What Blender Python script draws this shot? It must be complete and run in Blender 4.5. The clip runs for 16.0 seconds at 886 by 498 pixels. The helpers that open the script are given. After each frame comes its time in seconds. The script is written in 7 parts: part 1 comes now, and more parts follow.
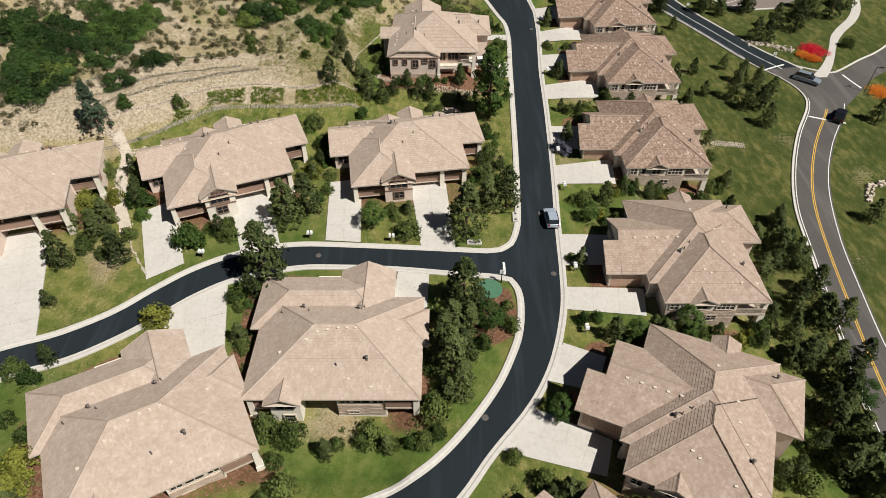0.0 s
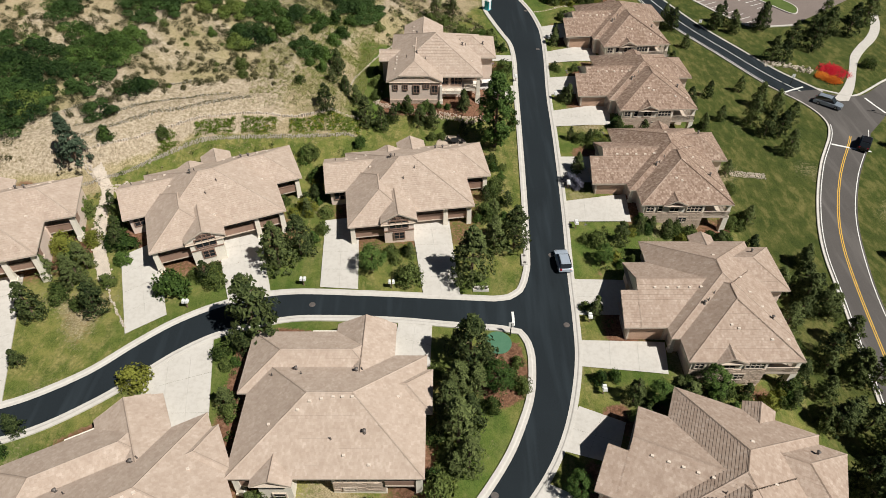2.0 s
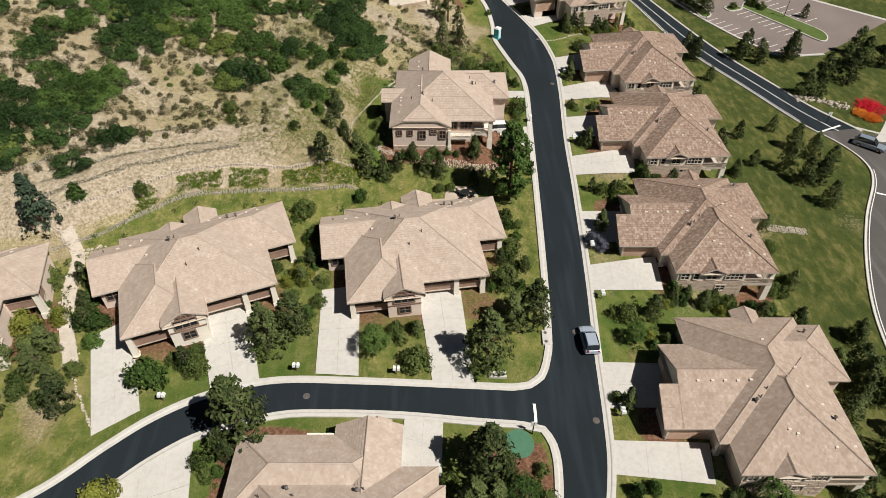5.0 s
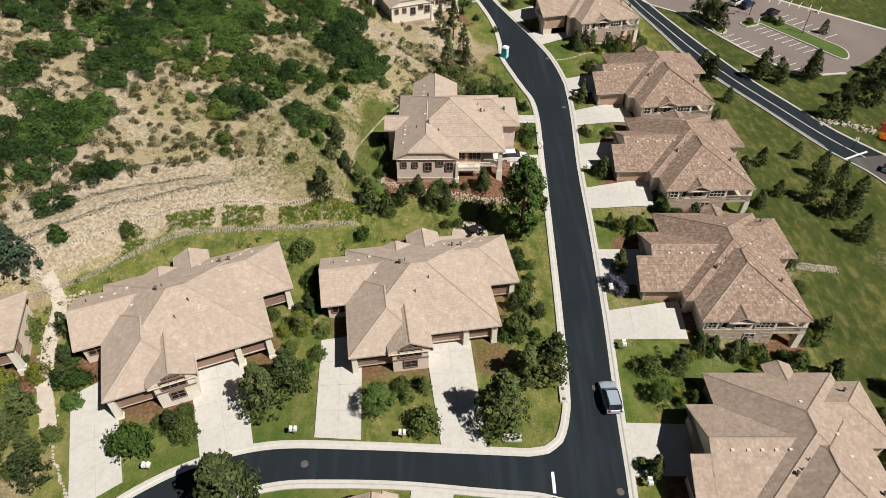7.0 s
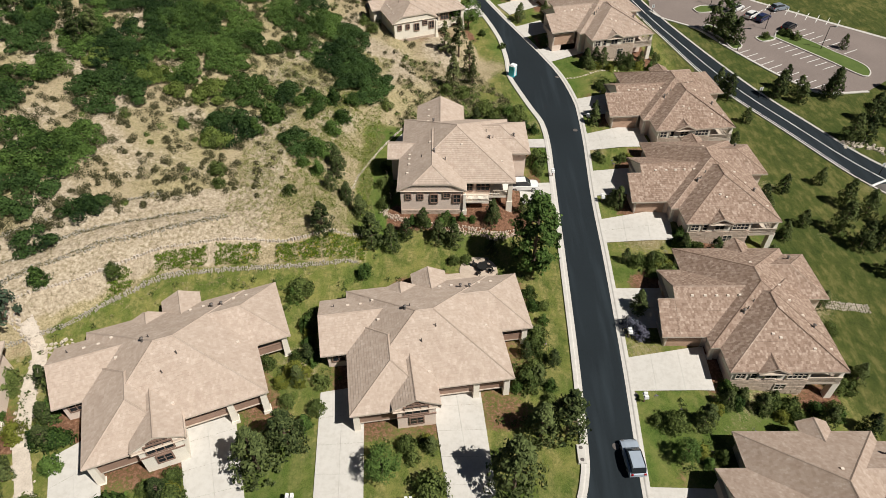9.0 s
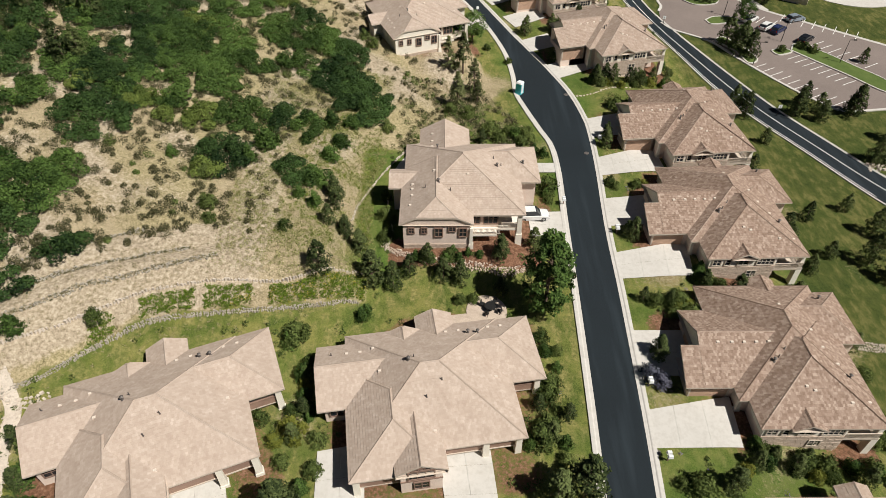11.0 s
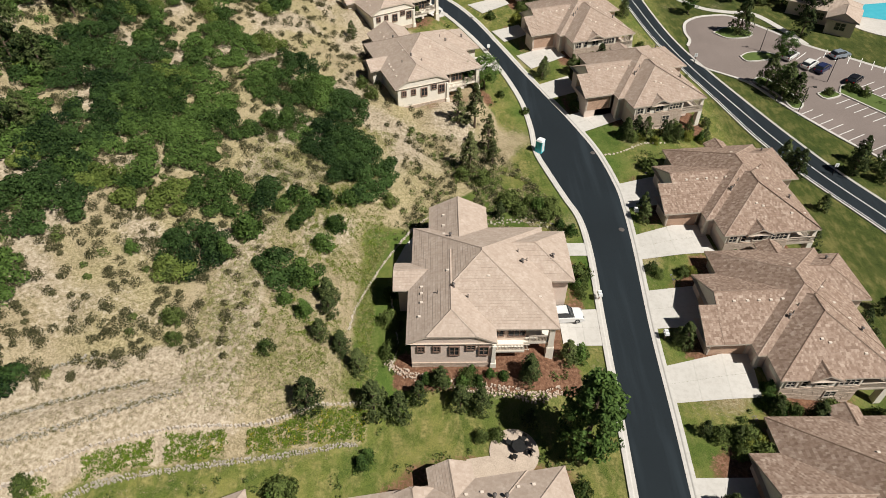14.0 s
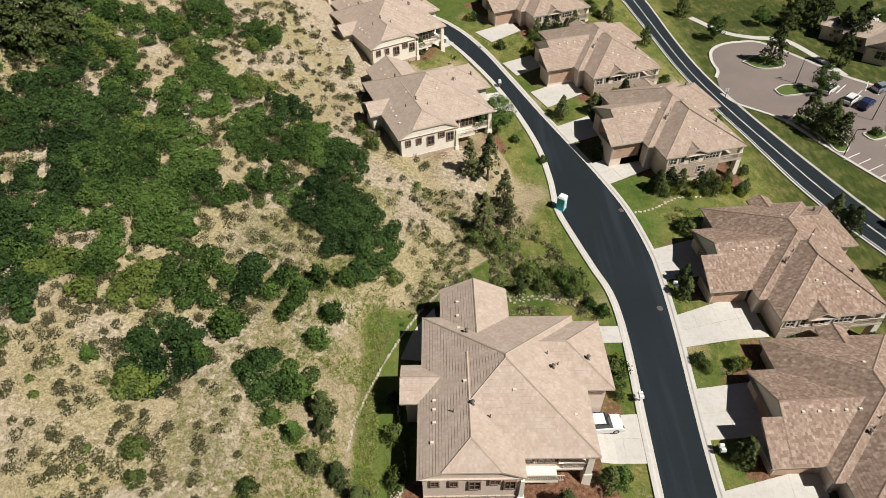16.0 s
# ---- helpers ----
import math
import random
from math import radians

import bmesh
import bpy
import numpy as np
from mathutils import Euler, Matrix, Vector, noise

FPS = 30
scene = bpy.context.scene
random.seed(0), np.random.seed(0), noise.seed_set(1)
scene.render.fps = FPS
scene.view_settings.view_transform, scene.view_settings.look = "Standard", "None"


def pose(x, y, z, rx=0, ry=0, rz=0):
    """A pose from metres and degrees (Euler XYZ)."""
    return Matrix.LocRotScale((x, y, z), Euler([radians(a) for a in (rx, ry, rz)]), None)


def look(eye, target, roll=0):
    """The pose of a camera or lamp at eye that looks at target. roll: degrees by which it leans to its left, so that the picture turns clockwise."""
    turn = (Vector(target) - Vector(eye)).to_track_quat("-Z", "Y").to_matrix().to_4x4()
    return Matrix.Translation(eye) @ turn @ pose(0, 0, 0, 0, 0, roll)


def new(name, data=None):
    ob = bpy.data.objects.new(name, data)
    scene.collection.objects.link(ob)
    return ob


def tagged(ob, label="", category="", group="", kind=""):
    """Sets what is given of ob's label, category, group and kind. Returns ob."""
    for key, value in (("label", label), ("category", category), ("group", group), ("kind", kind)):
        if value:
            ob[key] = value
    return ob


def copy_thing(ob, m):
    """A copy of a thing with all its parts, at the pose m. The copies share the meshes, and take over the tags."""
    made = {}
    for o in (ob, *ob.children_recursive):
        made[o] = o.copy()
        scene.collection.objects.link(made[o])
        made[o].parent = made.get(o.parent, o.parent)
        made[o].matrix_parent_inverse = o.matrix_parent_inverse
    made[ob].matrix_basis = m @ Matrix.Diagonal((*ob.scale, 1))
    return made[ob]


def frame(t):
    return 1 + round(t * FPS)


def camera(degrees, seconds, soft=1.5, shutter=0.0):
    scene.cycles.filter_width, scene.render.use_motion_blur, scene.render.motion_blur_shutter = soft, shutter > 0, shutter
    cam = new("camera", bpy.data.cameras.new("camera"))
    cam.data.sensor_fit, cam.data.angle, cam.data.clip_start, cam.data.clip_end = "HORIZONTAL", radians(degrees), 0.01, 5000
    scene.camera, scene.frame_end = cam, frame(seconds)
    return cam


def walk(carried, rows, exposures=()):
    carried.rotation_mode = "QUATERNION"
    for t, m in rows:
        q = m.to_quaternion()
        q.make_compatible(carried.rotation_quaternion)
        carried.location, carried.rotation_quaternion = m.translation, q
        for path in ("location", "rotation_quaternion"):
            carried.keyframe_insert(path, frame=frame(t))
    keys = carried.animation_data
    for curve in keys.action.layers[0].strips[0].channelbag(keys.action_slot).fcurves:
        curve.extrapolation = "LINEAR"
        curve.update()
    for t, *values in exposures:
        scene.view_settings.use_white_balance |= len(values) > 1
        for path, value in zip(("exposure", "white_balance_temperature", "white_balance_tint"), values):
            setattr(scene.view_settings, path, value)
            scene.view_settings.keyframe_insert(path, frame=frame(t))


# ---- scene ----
cam = camera(71.0, 16.0, 0.5)
METRES, DEEP, EYE, TILT = 72.0, 92.88, 65.0, -43.3
ROWS = [
    (0.0, 0.0, 0.0, 0.0, 0.0, 0.0, -0.0),
    (0.5, -0.0022, 0.0172, 0.0213, -0.02, 0.01, -0.0),
    (1.0, -0.0044, 0.0346, 0.0428, -0.05, 0.03, -0.0),
    (1.5, -0.0071, 0.0522, 0.0642, -0.08, 0.08, 0.01),
    (2.0, -0.01, 0.07, 0.087, -0.14, 0.06, 0.01),
    (2.5, -0.0124, 0.0882, 0.1087, -0.12, 0.1, 0.01),
    (3.0, -0.0153, 0.1064, 0.1304, -0.14, 0.14, 0.01),
    (3.5, -0.0186, 0.1244, 0.153, -0.17, 0.15, 0.02),
    (4.0, -0.0223, 0.1417, 0.1752, -0.18, 0.17, 0.02),
    (6.5, -0.0396, 0.2221, 0.2775, -0.13, 0.33, 0.05),
    (7.0, -0.043, 0.2371, 0.2964, -0.12, 0.35, 0.07),
    (7.5, -0.0464, 0.2518, 0.3151, -0.09, 0.38, 0.07),
    (8.0, -0.0492, 0.2662, 0.3333, -0.07, 0.39, 0.07),
    (8.5, -0.0518, 0.2804, 0.3509, -0.07, 0.42, 0.09),
    (9.0, -0.0543, 0.2942, 0.3678, -0.04, 0.42, 0.1),
    (11.5, -0.0665, 0.3748, 0.4637, -0.03, 0.34, 0.23),
    (12.0, -0.0702, 0.4003, 0.4938, -0.03, 0.34, 0.28),
    (12.5, -0.0752, 0.4254, 0.5239, -0.07, 0.35, 0.32),
    (13.0, -0.0794, 0.4516, 0.5556, -0.1, 0.37, 0.38),
    (13.5, -0.0846, 0.48, 0.59, -0.14, 0.37, 0.43),
    (14.0, -0.0897, 0.5082, 0.623, -0.19, 0.38, 0.49),
    (14.5, -0.0949, 0.5374, 0.6568, -0.23, 0.36, 0.55),
    (15.0, -0.1003, 0.5686, 0.6936, -0.28, 0.37, 0.62),
    (15.5, -0.106, 0.5991, 0.7302, -0.33, 0.33, 0.67),
    (16.0, -0.1117, 0.6306, 0.7677, -0.37, 0.32, 0.75),
]
walk(cam, [(t, pose(0, 0, EYE, TILT) @ pose(METRES * x, DEEP * y, METRES * z, 90 + pitch, roll, yaw)) for t, x, y, z, yaw, pitch, roll in ROWS], exposures=[(0.0, 0.16), (16.0, 0.21)])

# ---- sky and sun ----
SUN_AZ, SUN_EL = radians(122), radians(53)  # clockwise from north, above the horizon
world = bpy.data.worlds.new("sky")
scene.world = world
world.use_nodes = True
sky = world.node_tree.nodes.new("ShaderNodeTexSky")
sky.sky_type, sky.sun_disc, sky.sun_elevation, sky.sun_rotation = "NISHITA", False, SUN_EL, SUN_AZ
sky.ozone_density = 4.0
world.node_tree.links.new(sky.outputs[0], world.node_tree.nodes["Background"].inputs[0])
world.node_tree.nodes["Background"].inputs[1].default_value = 0.015
sun = new("sun", bpy.data.lights.new("sun", "SUN"))
sun.data.energy, sun.data.angle, sun.data.color = 5.0, radians(0.55), (1.0, 0.95, 0.87)
to_sun = Vector((math.sin(SUN_AZ) * math.cos(SUN_EL), math.cos(SUN_AZ) * math.cos(SUN_EL), math.sin(SUN_EL)))
sun.matrix_world = look(to_sun * 300, (0, 0, 0))


# ---- materials ----
class Nodes:
    """A small way to write node materials."""

    def __init__(self, name, rough=0.85, metal=0.0, spec=0.3):
        self.mat = bpy.data.materials.new(name)
        self.mat.use_nodes = True
        self.tree = self.mat.node_tree
        self.bsdf = self.tree.nodes["Principled BSDF"]
        self.bsdf.inputs["Roughness"].default_value = rough
        self.bsdf.inputs["Metallic"].default_value = metal
        self.bsdf.inputs["Specular IOR Level"].default_value = spec
        self.coord = self.node("ShaderNodeTexCoord")

    def node(self, kind, **props):
        n = self.tree.nodes.new(kind)
        for key, value in props.items():
            n.inputs[key].default_value = value
        return n

    def link(self, a, b):
        self.tree.links.new(a, b)

    def noise(self, scale, detail=4.0, rough=0.55, vec=None):
        n = self.node("ShaderNodeTexNoise", Scale=scale, Detail=detail, Roughness=rough)
        self.link(vec if vec is not None else self.coord.outputs["Object"], n.inputs["Vector"])
        return n.outputs["Fac"]

    def steps(self, fac, stops):
        n = self.node("ShaderNodeValToRGB")
        e = n.color_ramp.elements
        while len(e) < len(stops):
            e.new(0.5)
        for k, (at, col) in zip(e, stops):
            k.position = at
            k.color = (*col, 1) if len(col) == 3 else col
        self.link(fac, n.inputs[0])
        return n.outputs[0]

    def mix(self, fac, a, b, blend="MIX"):
        n = self.tree.nodes.new("ShaderNodeMix")
        n.data_type, n.blend_type = "RGBA", blend
        for value, socket in ((fac, n.inputs[0]), (a, n.inputs[6]), (b, n.inputs[7])):
            if isinstance(value, (int, float)):
                socket.default_value = value
            elif isinstance(value, tuple):
                socket.default_value = (*value, 1)
            else:
                self.link(value, socket)
        return n.outputs[2]

    def maths(self, op, a, b=0.0):
        n = self.tree.nodes.new("ShaderNodeMath")
        n.operation = op
        for value, socket in ((a, n.inputs[0]), (b, n.inputs[1])):
            if isinstance(value, (int, float)):
                socket.default_value = value
            else:
                self.link(value, socket)
        return n.outputs[0]

    def done(self, colour, bump=None, strength=0.3, distance=0.05):
        if isinstance(colour, tuple):
            self.bsdf.inputs["Base Color"].default_value = (*colour, 1)
        else:
            self.link(colour, self.bsdf.inputs["Base Color"])
        if bump is not None:
            n = self.node("ShaderNodeBump", Strength=strength, Distance=distance)
            self.link(bump, n.inputs["Height"])
            self.link(n.outputs[0], self.bsdf.inputs["Normal"])
        return self.mat


def simple(name, a, b, scale, fine=None, rough=0.85, strength=0.25, metal=0.0, spec=0.3):
    """Two tones in large soft patches, with a finer grain over them."""
    m = Nodes(name, rough, metal, spec)
    patches = m.steps(m.noise(scale), [(0.3, a), (0.7, b)])
    grain = m.noise(fine or scale * 9, 3.0)
    colour = m.mix(0.35, patches, m.steps(grain, [(0.25, tuple(0.62 * c for c in a)), (0.75, tuple(min(1, 1.25 * c) for c in b))]))
    return m.done(colour, grain, strength)


def asphalt_material(name, tone, warm, worn=0.55):
    m = Nodes(name, 0.9, spec=0.25)
    patches = m.steps(m.noise(0.09, 5), [(0.3, tuple(0.85 * tone * c for c in warm)), (0.7, tuple(1.25 * tone * c for c in warm))])
    stone = m.noise(14, 2)
    colour = m.mix(0.4, patches, m.steps(stone, [(0.3, tuple(0.5 * tone * c for c in warm)), (0.75, tuple(1.6 * tone * c for c in warm))]))
    # paler tyre tracks, drawn out along the carriageway
    drawn = m.tree.nodes.new("ShaderNodeVectorMath")
    drawn.operation = "MULTIPLY"
    drawn.inputs[1].default_value = (0.75, 0.035, 1.0)
    m.link(m.coord.outputs["Object"], drawn.inputs[0])
    track = m.steps(m.noise(1.0, 3, 0.5, drawn.outputs[0]), [(0.5, (0, 0, 0)), (0.72, (worn, worn, worn))])
    colour = m.mix(track, colour, tuple(min(1.0, tone * 1.9 * c + 0.004) for c in warm))
    return m.done(colour, stone, 0.25, 0.02)


def concrete_material():
    m = Nodes("concrete", 0.8, spec=0.25)
    base = m.steps(m.noise(0.35, 5), [(0.25, (0.475, 0.455, 0.42)), (0.7, (0.545, 0.525, 0.49))])
    stain = m.steps(m.noise(1.7, 6, 0.7), [(0.35, (0.41, 0.385, 0.345)), (0.55, (0.57, 0.55, 0.515))])
    grain = m.noise(30, 2)
    return m.done(m.mix(0.35, base, stain), grain, 0.12, 0.02)


def tile_material(name, tones, spread, patch=0.85):
    """Flat concrete roof tiles: one tone a tile, by its place in its course, with soft weathering."""
    m = Nodes(name, 0.78, spec=0.3)
    split = m.node("ShaderNodeSeparateXYZ")
    m.link(m.coord.outputs["UV"], split.inputs[0])
    row = m.maths("FLOOR", split.outputs[1])
    shift = m.maths("MULTIPLY", m.maths("MODULO", row, 2.0), 0.5)
    along = m.maths("ADD", m.maths("DIVIDE", split.outputs[0], 0.25), shift)
    join = m.node("ShaderNodeCombineXYZ")
    m.link(m.maths("FLOOR", along), join.inputs[0])
    m.link(row, join.inputs[1])
    info = m.node("ShaderNodeObjectInfo")
    m.link(m.maths("MULTIPLY", info.outputs["Random"], 91.0), join.inputs[2])
    cell = m.node("ShaderNodeTexWhiteNoise")
    m.link(join.outputs[0], cell.inputs["Vector"])
    # neighbouring tiles come in blended batches
    batch = m.noise(patch, 5, 0.7)
    fac = m.maths("ADD", m.maths("MULTIPLY", cell.outputs["Value"], spread), m.maths("MULTIPLY", batch, 1 - spread))
    colour = m.steps(fac, [(0.26, tones[0]), (0.45, tones[1]), (0.60, tones[2]), (0.80, tones[3])])
    wear = m.noise(0.22, 5, 0.6)
    colour = m.mix(m.maths("MULTIPLY", wear, 0.28), colour, tuple(0.72 * c for c in tones[1]))
    edge = m.maths("FRACT", along)
    gap = m.maths("LESS_THAN", edge, 0.06)
    colour = m.mix(m.maths("MULTIPLY", gap, 0.1), colour, tuple(0.5 * c for c in tones[0]))
    return m.done(colour, m.maths("ADD", m.maths("MULTIPLY", gap, -0.3), m.noise(26, 2)), 0.22, 0.03)


def ground_material():
    """Lawn, dry hillside, mulch and bare soil, by the zone weights kept on the sheet."""
    m = Nodes("soil_and_grass", 0.95, spec=0.15)
    zone = m.tree.nodes.new("ShaderNodeVertexColor")
    zone.layer_name = "zone"
    split = m.tree.nodes.new("ShaderNodeSeparateColor")
    m.link(zone.outputs[0], split.inputs[0])
    broad, mid, fine = m.noise(0.045, 5, 0.6), m.noise(0.35, 6, 0.65), m.noise(2.6, 5, 0.7)
    blades = m.noise(11, 3, 0.7)
    dry = m.steps(mid, [(0.3, (0.15, 0.13, 0.065)), (0.45, (0.36, 0.295, 0.185)), (0.58, (0.50, 0.42, 0.285)), (0.7, (0.18, 0.16, 0.075))])
    dry = m.mix(0.55, dry, m.steps(fine, [(0.33, (0.10, 0.08, 0.042)), (0.5, (0.26, 0.205, 0.135)), (0.7, (0.46, 0.38, 0.28))]))
    sere = m.steps(fine, [(0.36, (0.125, 0.115, 0.048)), (0.5, (0.285, 0.25, 0.12)), (0.64, (0.50, 0.43, 0.26))])
    dry = m.mix(m.steps(broad, [(0.46, (0, 0, 0)), (0.58, (0.85, 0.85, 0.85))]), dry, sere)
    # tussocks and the gaps between them
    tuft = m.noise(5.5, 4, 0.75)
    dry = m.mix(0.42, dry, m.steps(tuft, [(0.38, (0.12, 0.105, 0.05)), (0.5, (0.35, 0.29, 0.17)), (0.62, (0.60, 0.51, 0.335))]))
    lawn = m.steps(mid, [(0.36, (0.040, 0.078, 0.011)), (0.5, (0.125, 0.15, 0.032)), (0.62, (0.26, 0.24, 0.075))])
    lawn = m.mix(0.5, lawn, m.steps(blades, [(0.36, (0.018, 0.032, 0.006)), (0.64, (0.21, 0.225, 0.062))]))
    stretch_ = m.tree.nodes.new("ShaderNodeVectorMath")
    stretch_.operation = "MULTIPLY"
    stretch_.inputs[1].default_value = (0.9, 0.42, 1.0)
    m.link(m.coord.outputs["Object"], stretch_.inputs[0])
    streak = m.noise(1.0, 5, 0.65, stretch_.outputs[0])
    lawn = m.mix(m.steps(streak, [(0.46, (0, 0, 0)), (0.6, (0.8, 0.8, 0.8))]), lawn, m.steps(fine, [(0.36, (0.10, 0.105, 0.030)), (0.64, (0.32, 0.28, 0.11))]))
    lawn = m.mix(m.steps(broad, [(0.48, (0, 0, 0)), (0.6, (0.7, 0.7, 0.7))]), lawn, m.steps(blades, [(0.3, (0.028, 0.062, 0.010)), (0.7, (0.085, 0.14, 0.026))]))
    # rough unmown grass, dark with tawny streaks
    rough = m.steps(m.maths("ADD", m.maths("MULTIPLY", streak, 0.6), m.maths("MULTIPLY", m.noise(0.11, 5, 0.65), 0.4)), [(0.4, (0.012, 0.032, 0.006)), (0.5, (0.048, 0.066, 0.014)), (0.64, (0.20, 0.178, 0.064))])
    rough = m.mix(0.4, rough, m.steps(blades, [(0.35, (0.012, 0.026, 0.005)), (0.68, (0.115, 0.12, 0.034))]))
    lawn = m.mix(m.maths("MULTIPLY", zone.outputs[1], 0.85), lawn, rough)
    # watered garden lawn
    lush = m.tree.nodes.new("ShaderNodeVertexColor")
    lush.layer_name = "lush"
    wet = m.mix(0.5, m.steps(mid, [(0.36, (0.038, 0.090, 0.012)), (0.5, (0.085, 0.150, 0.026)), (0.64, (0.165, 0.200, 0.050))]), m.steps(blades, [(0.34, (0.014, 0.036, 0.006)), (0.66, (0.120, 0.175, 0.038))]))
    lawn = m.mix(lush.outputs[0], lawn, wet)
    mulch = m.steps(fine, [(0.3, (0.065, 0.032, 0.019)), (0.5, (0.16, 0.082, 0.05)), (0.72, (0.29, 0.175, 0.115))])
    edge = m.maths("MULTIPLY", m.maths("SUBTRACT", fine, 0.5), 0.7)
    bare = m.steps(fine, [(0.34, (0.22, 0.178, 0.118)), (0.5, (0.385, 0.320, 0.235)), (0.66, (0.535, 0.462, 0.355))])

    def cut(channel):
        n = m.tree.nodes.new("ShaderNodeMapRange")
        n.interpolation_type = "SMOOTHSTEP"
        n.inputs[1].default_value, n.inputs[2].default_value = 0.38, 0.62
        m.link(m.maths("ADD", channel, edge), n.inputs[0])
        return n.outputs[0]

    colour = m.mix(cut(split.outputs[0]), dry, lawn)
    colour = m.mix(cut(split.outputs[1]), colour, mulch)
    colour = m.mix(cut(split.outputs[2]), colour, bare)
    return m.done(colour, m.maths("ADD", fine, m.maths("MULTIPLY", blades, 0.5)), 0.7, 0.12)


def leaf_material(name, dark, light):
    m = Nodes(name, 0.7, spec=0.1)
    geo = m.tree.nodes.new("ShaderNodeNewGeometry")
    info = m.tree.nodes.new("ShaderNodeObjectInfo")
    fac = m.maths("ADD", m.maths("MULTIPLY", geo.outputs["Random Per Island"], 0.5), m.maths("MULTIPLY", info.outputs["Random"], 0.5))
    colour = m.steps(fac, [(0.1, dark), (0.9, light)])
    mat = m.done(colour)
    m.bsdf.inputs["Transmission Weight"].default_value = 0.0
    return mat


ASPHALT = asphalt_material("fresh_asphalt", 0.018, (0.68, 1.0, 1.26))
OLD_ASPHALT = asphalt_material("worn_asphalt", 0.085, (1.05, 0.97, 0.92))
LOT_ASPHALT = asphalt_material("car_park_asphalt", 0.17, (1.15, 0.95, 0.86), 0.0)
CONCRETE = concrete_material()
TILE_TAN = tile_material("tan_roof_tile", [(0.385, 0.30, 0.243), (0.44, 0.353, 0.29), (0.49, 0.40, 0.335), (0.61, 0.52, 0.45)], 0.2)
TILE_MID = tile_material("buff_roof_tile", [(0.30, 0.222, 0.174), (0.37, 0.284, 0.228), (0.425, 0.337, 0.277), (0.56, 0.465, 0.395)], 0.22, 1.1)
TILE_BROWN = tile_material("brown_roof_tile", [(0.19, 0.125, 0.092), (0.28, 0.197, 0.15), (0.345, 0.256, 0.202), (0.54, 0.435, 0.36)], 0.34, 1.5)
GROUND = ground_material()
STUCCO = simple("pink_beige_stucco", (0.67, 0.545, 0.465), (0.75, 0.625, 0.54), 0.6, 18)
CREAM = simple("cream_stucco", (0.76, 0.70, 0.60), (0.82, 0.77, 0.68), 0.6, 18)
TRIM = simple("beige_trim_paint", (0.50, 0.43, 0.36), (0.58, 0.50, 0.42), 0.8, 20, 0.6)
BROWN_TRIM = simple("brown_trim_paint", (0.20, 0.13, 0.10), (0.27, 0.18, 0.14), 0.8, 20, 0.6)
PARAPET = simple("brown_parapet_paint", (0.26, 0.17, 0.13), (0.33, 0.22, 0.17), 0.8, 20, 0.6)
DOOR_PAINT = simple("tan_garage_paint", (0.42, 0.28, 0.20), (0.50, 0.34, 0.25), 0.7, 16, 0.6)
METAL = simple("vent_metal", (0.10, 0.09, 0.085), (0.18, 0.16, 0.15), 2, 20, 0.55, metal=0.3)
PALE_VENT = simple("pale_vent_paint", (0.62, 0.54, 0.46), (0.70, 0.62, 0.54), 2, 20, 0.6)
WHITE_PAINT = simple("white_line_paint", (0.66, 0.66, 0.64), (0.80, 0.80, 0.78), 1.2, 9, 0.7)
YELLOW_PAINT = simple("yellow_line_paint", (0.62, 0.36, 0.05), (0.74, 0.46, 0.08), 1.2, 9, 0.7)
BARK = simple("bark", (0.10, 0.07, 0.05), (0.17, 0.125, 0.09), 3, 22)
ROCK = simple("pale_rock", (0.42, 0.36, 0.30), (0.62, 0.55, 0.47), 0.9, 8, 0.9, 0.5)
DARK_IRON = simple("dark_iron", (0.03, 0.03, 0.03), (0.05, 0.05, 0.05), 3, 20, 0.5, metal=0.6)
GLASS = Nodes("window_glass", 0.06, spec=0.6).done((0.02, 0.025, 0.03))
RUBBER = simple("tyre_rubber", (0.015, 0.015, 0.015), (0.03, 0.03, 0.03), 6, 30, 0.8)
NEEDLES = leaf_material("pine_needles", (0.010, 0.021, 0.007), (0.130, 0.160, 0.055))
OPEN_NEEDLES = leaf_material("olive_pine_needles", (0.030, 0.042, 0.014), (0.165, 0.180, 0.072))
SPRUCE = leaf_material("spruce_needles", (0.022, 0.040, 0.026), (0.065, 0.095, 0.058))
LEAVES = leaf_material("broad_leaves", (0.016, 0.040, 0.009), (0.115, 0.185, 0.044))
OAK = leaf_material("scrub_oak_leaves", (0.009, 0.024, 0.006), (0.100, 0.165, 0.037))
OAK_DARK = leaf_material("deep_oak_leaves", (0.006, 0.017, 0.006), (0.060, 0.108, 0.028))
OAK_LIGHT = leaf_material("light_oak_leaves", (0.060, 0.090, 0.018), (0.150, 0.190, 0.045))
SHRUB = leaf_material("shrub_leaves", (0.018, 0.036, 0.008), (0.155, 0.195, 0.055))
GOLD = leaf_material("yellow_green_leaves", (0.090, 0.105, 0.016), (0.22, 0.23, 0.045))
SAGE = leaf_material("dry_brush", (0.026, 0.028, 0.012), (0.150, 0.140, 0.068))
STRAW = leaf_material("dry_grass", (0.16, 0.14, 0.065), (0.52, 0.45, 0.28))
RED_BLOOM = leaf_material("red_petals", (0.45, 0.01, 0.02), (0.70, 0.03, 0.06))
ORANGE_BLOOM = leaf_material("orange_petals", (0.60, 0.14, 0.02), (0.75, 0.28, 0.04))
LILAC = leaf_material("lilac_flowers", (0.14, 0.11, 0.22), (0.30, 0.25, 0.42))
BANK_GREEN = leaf_material("bank_herbs", (0.070, 0.120, 0.014), (0.250, 0.300, 0.045))
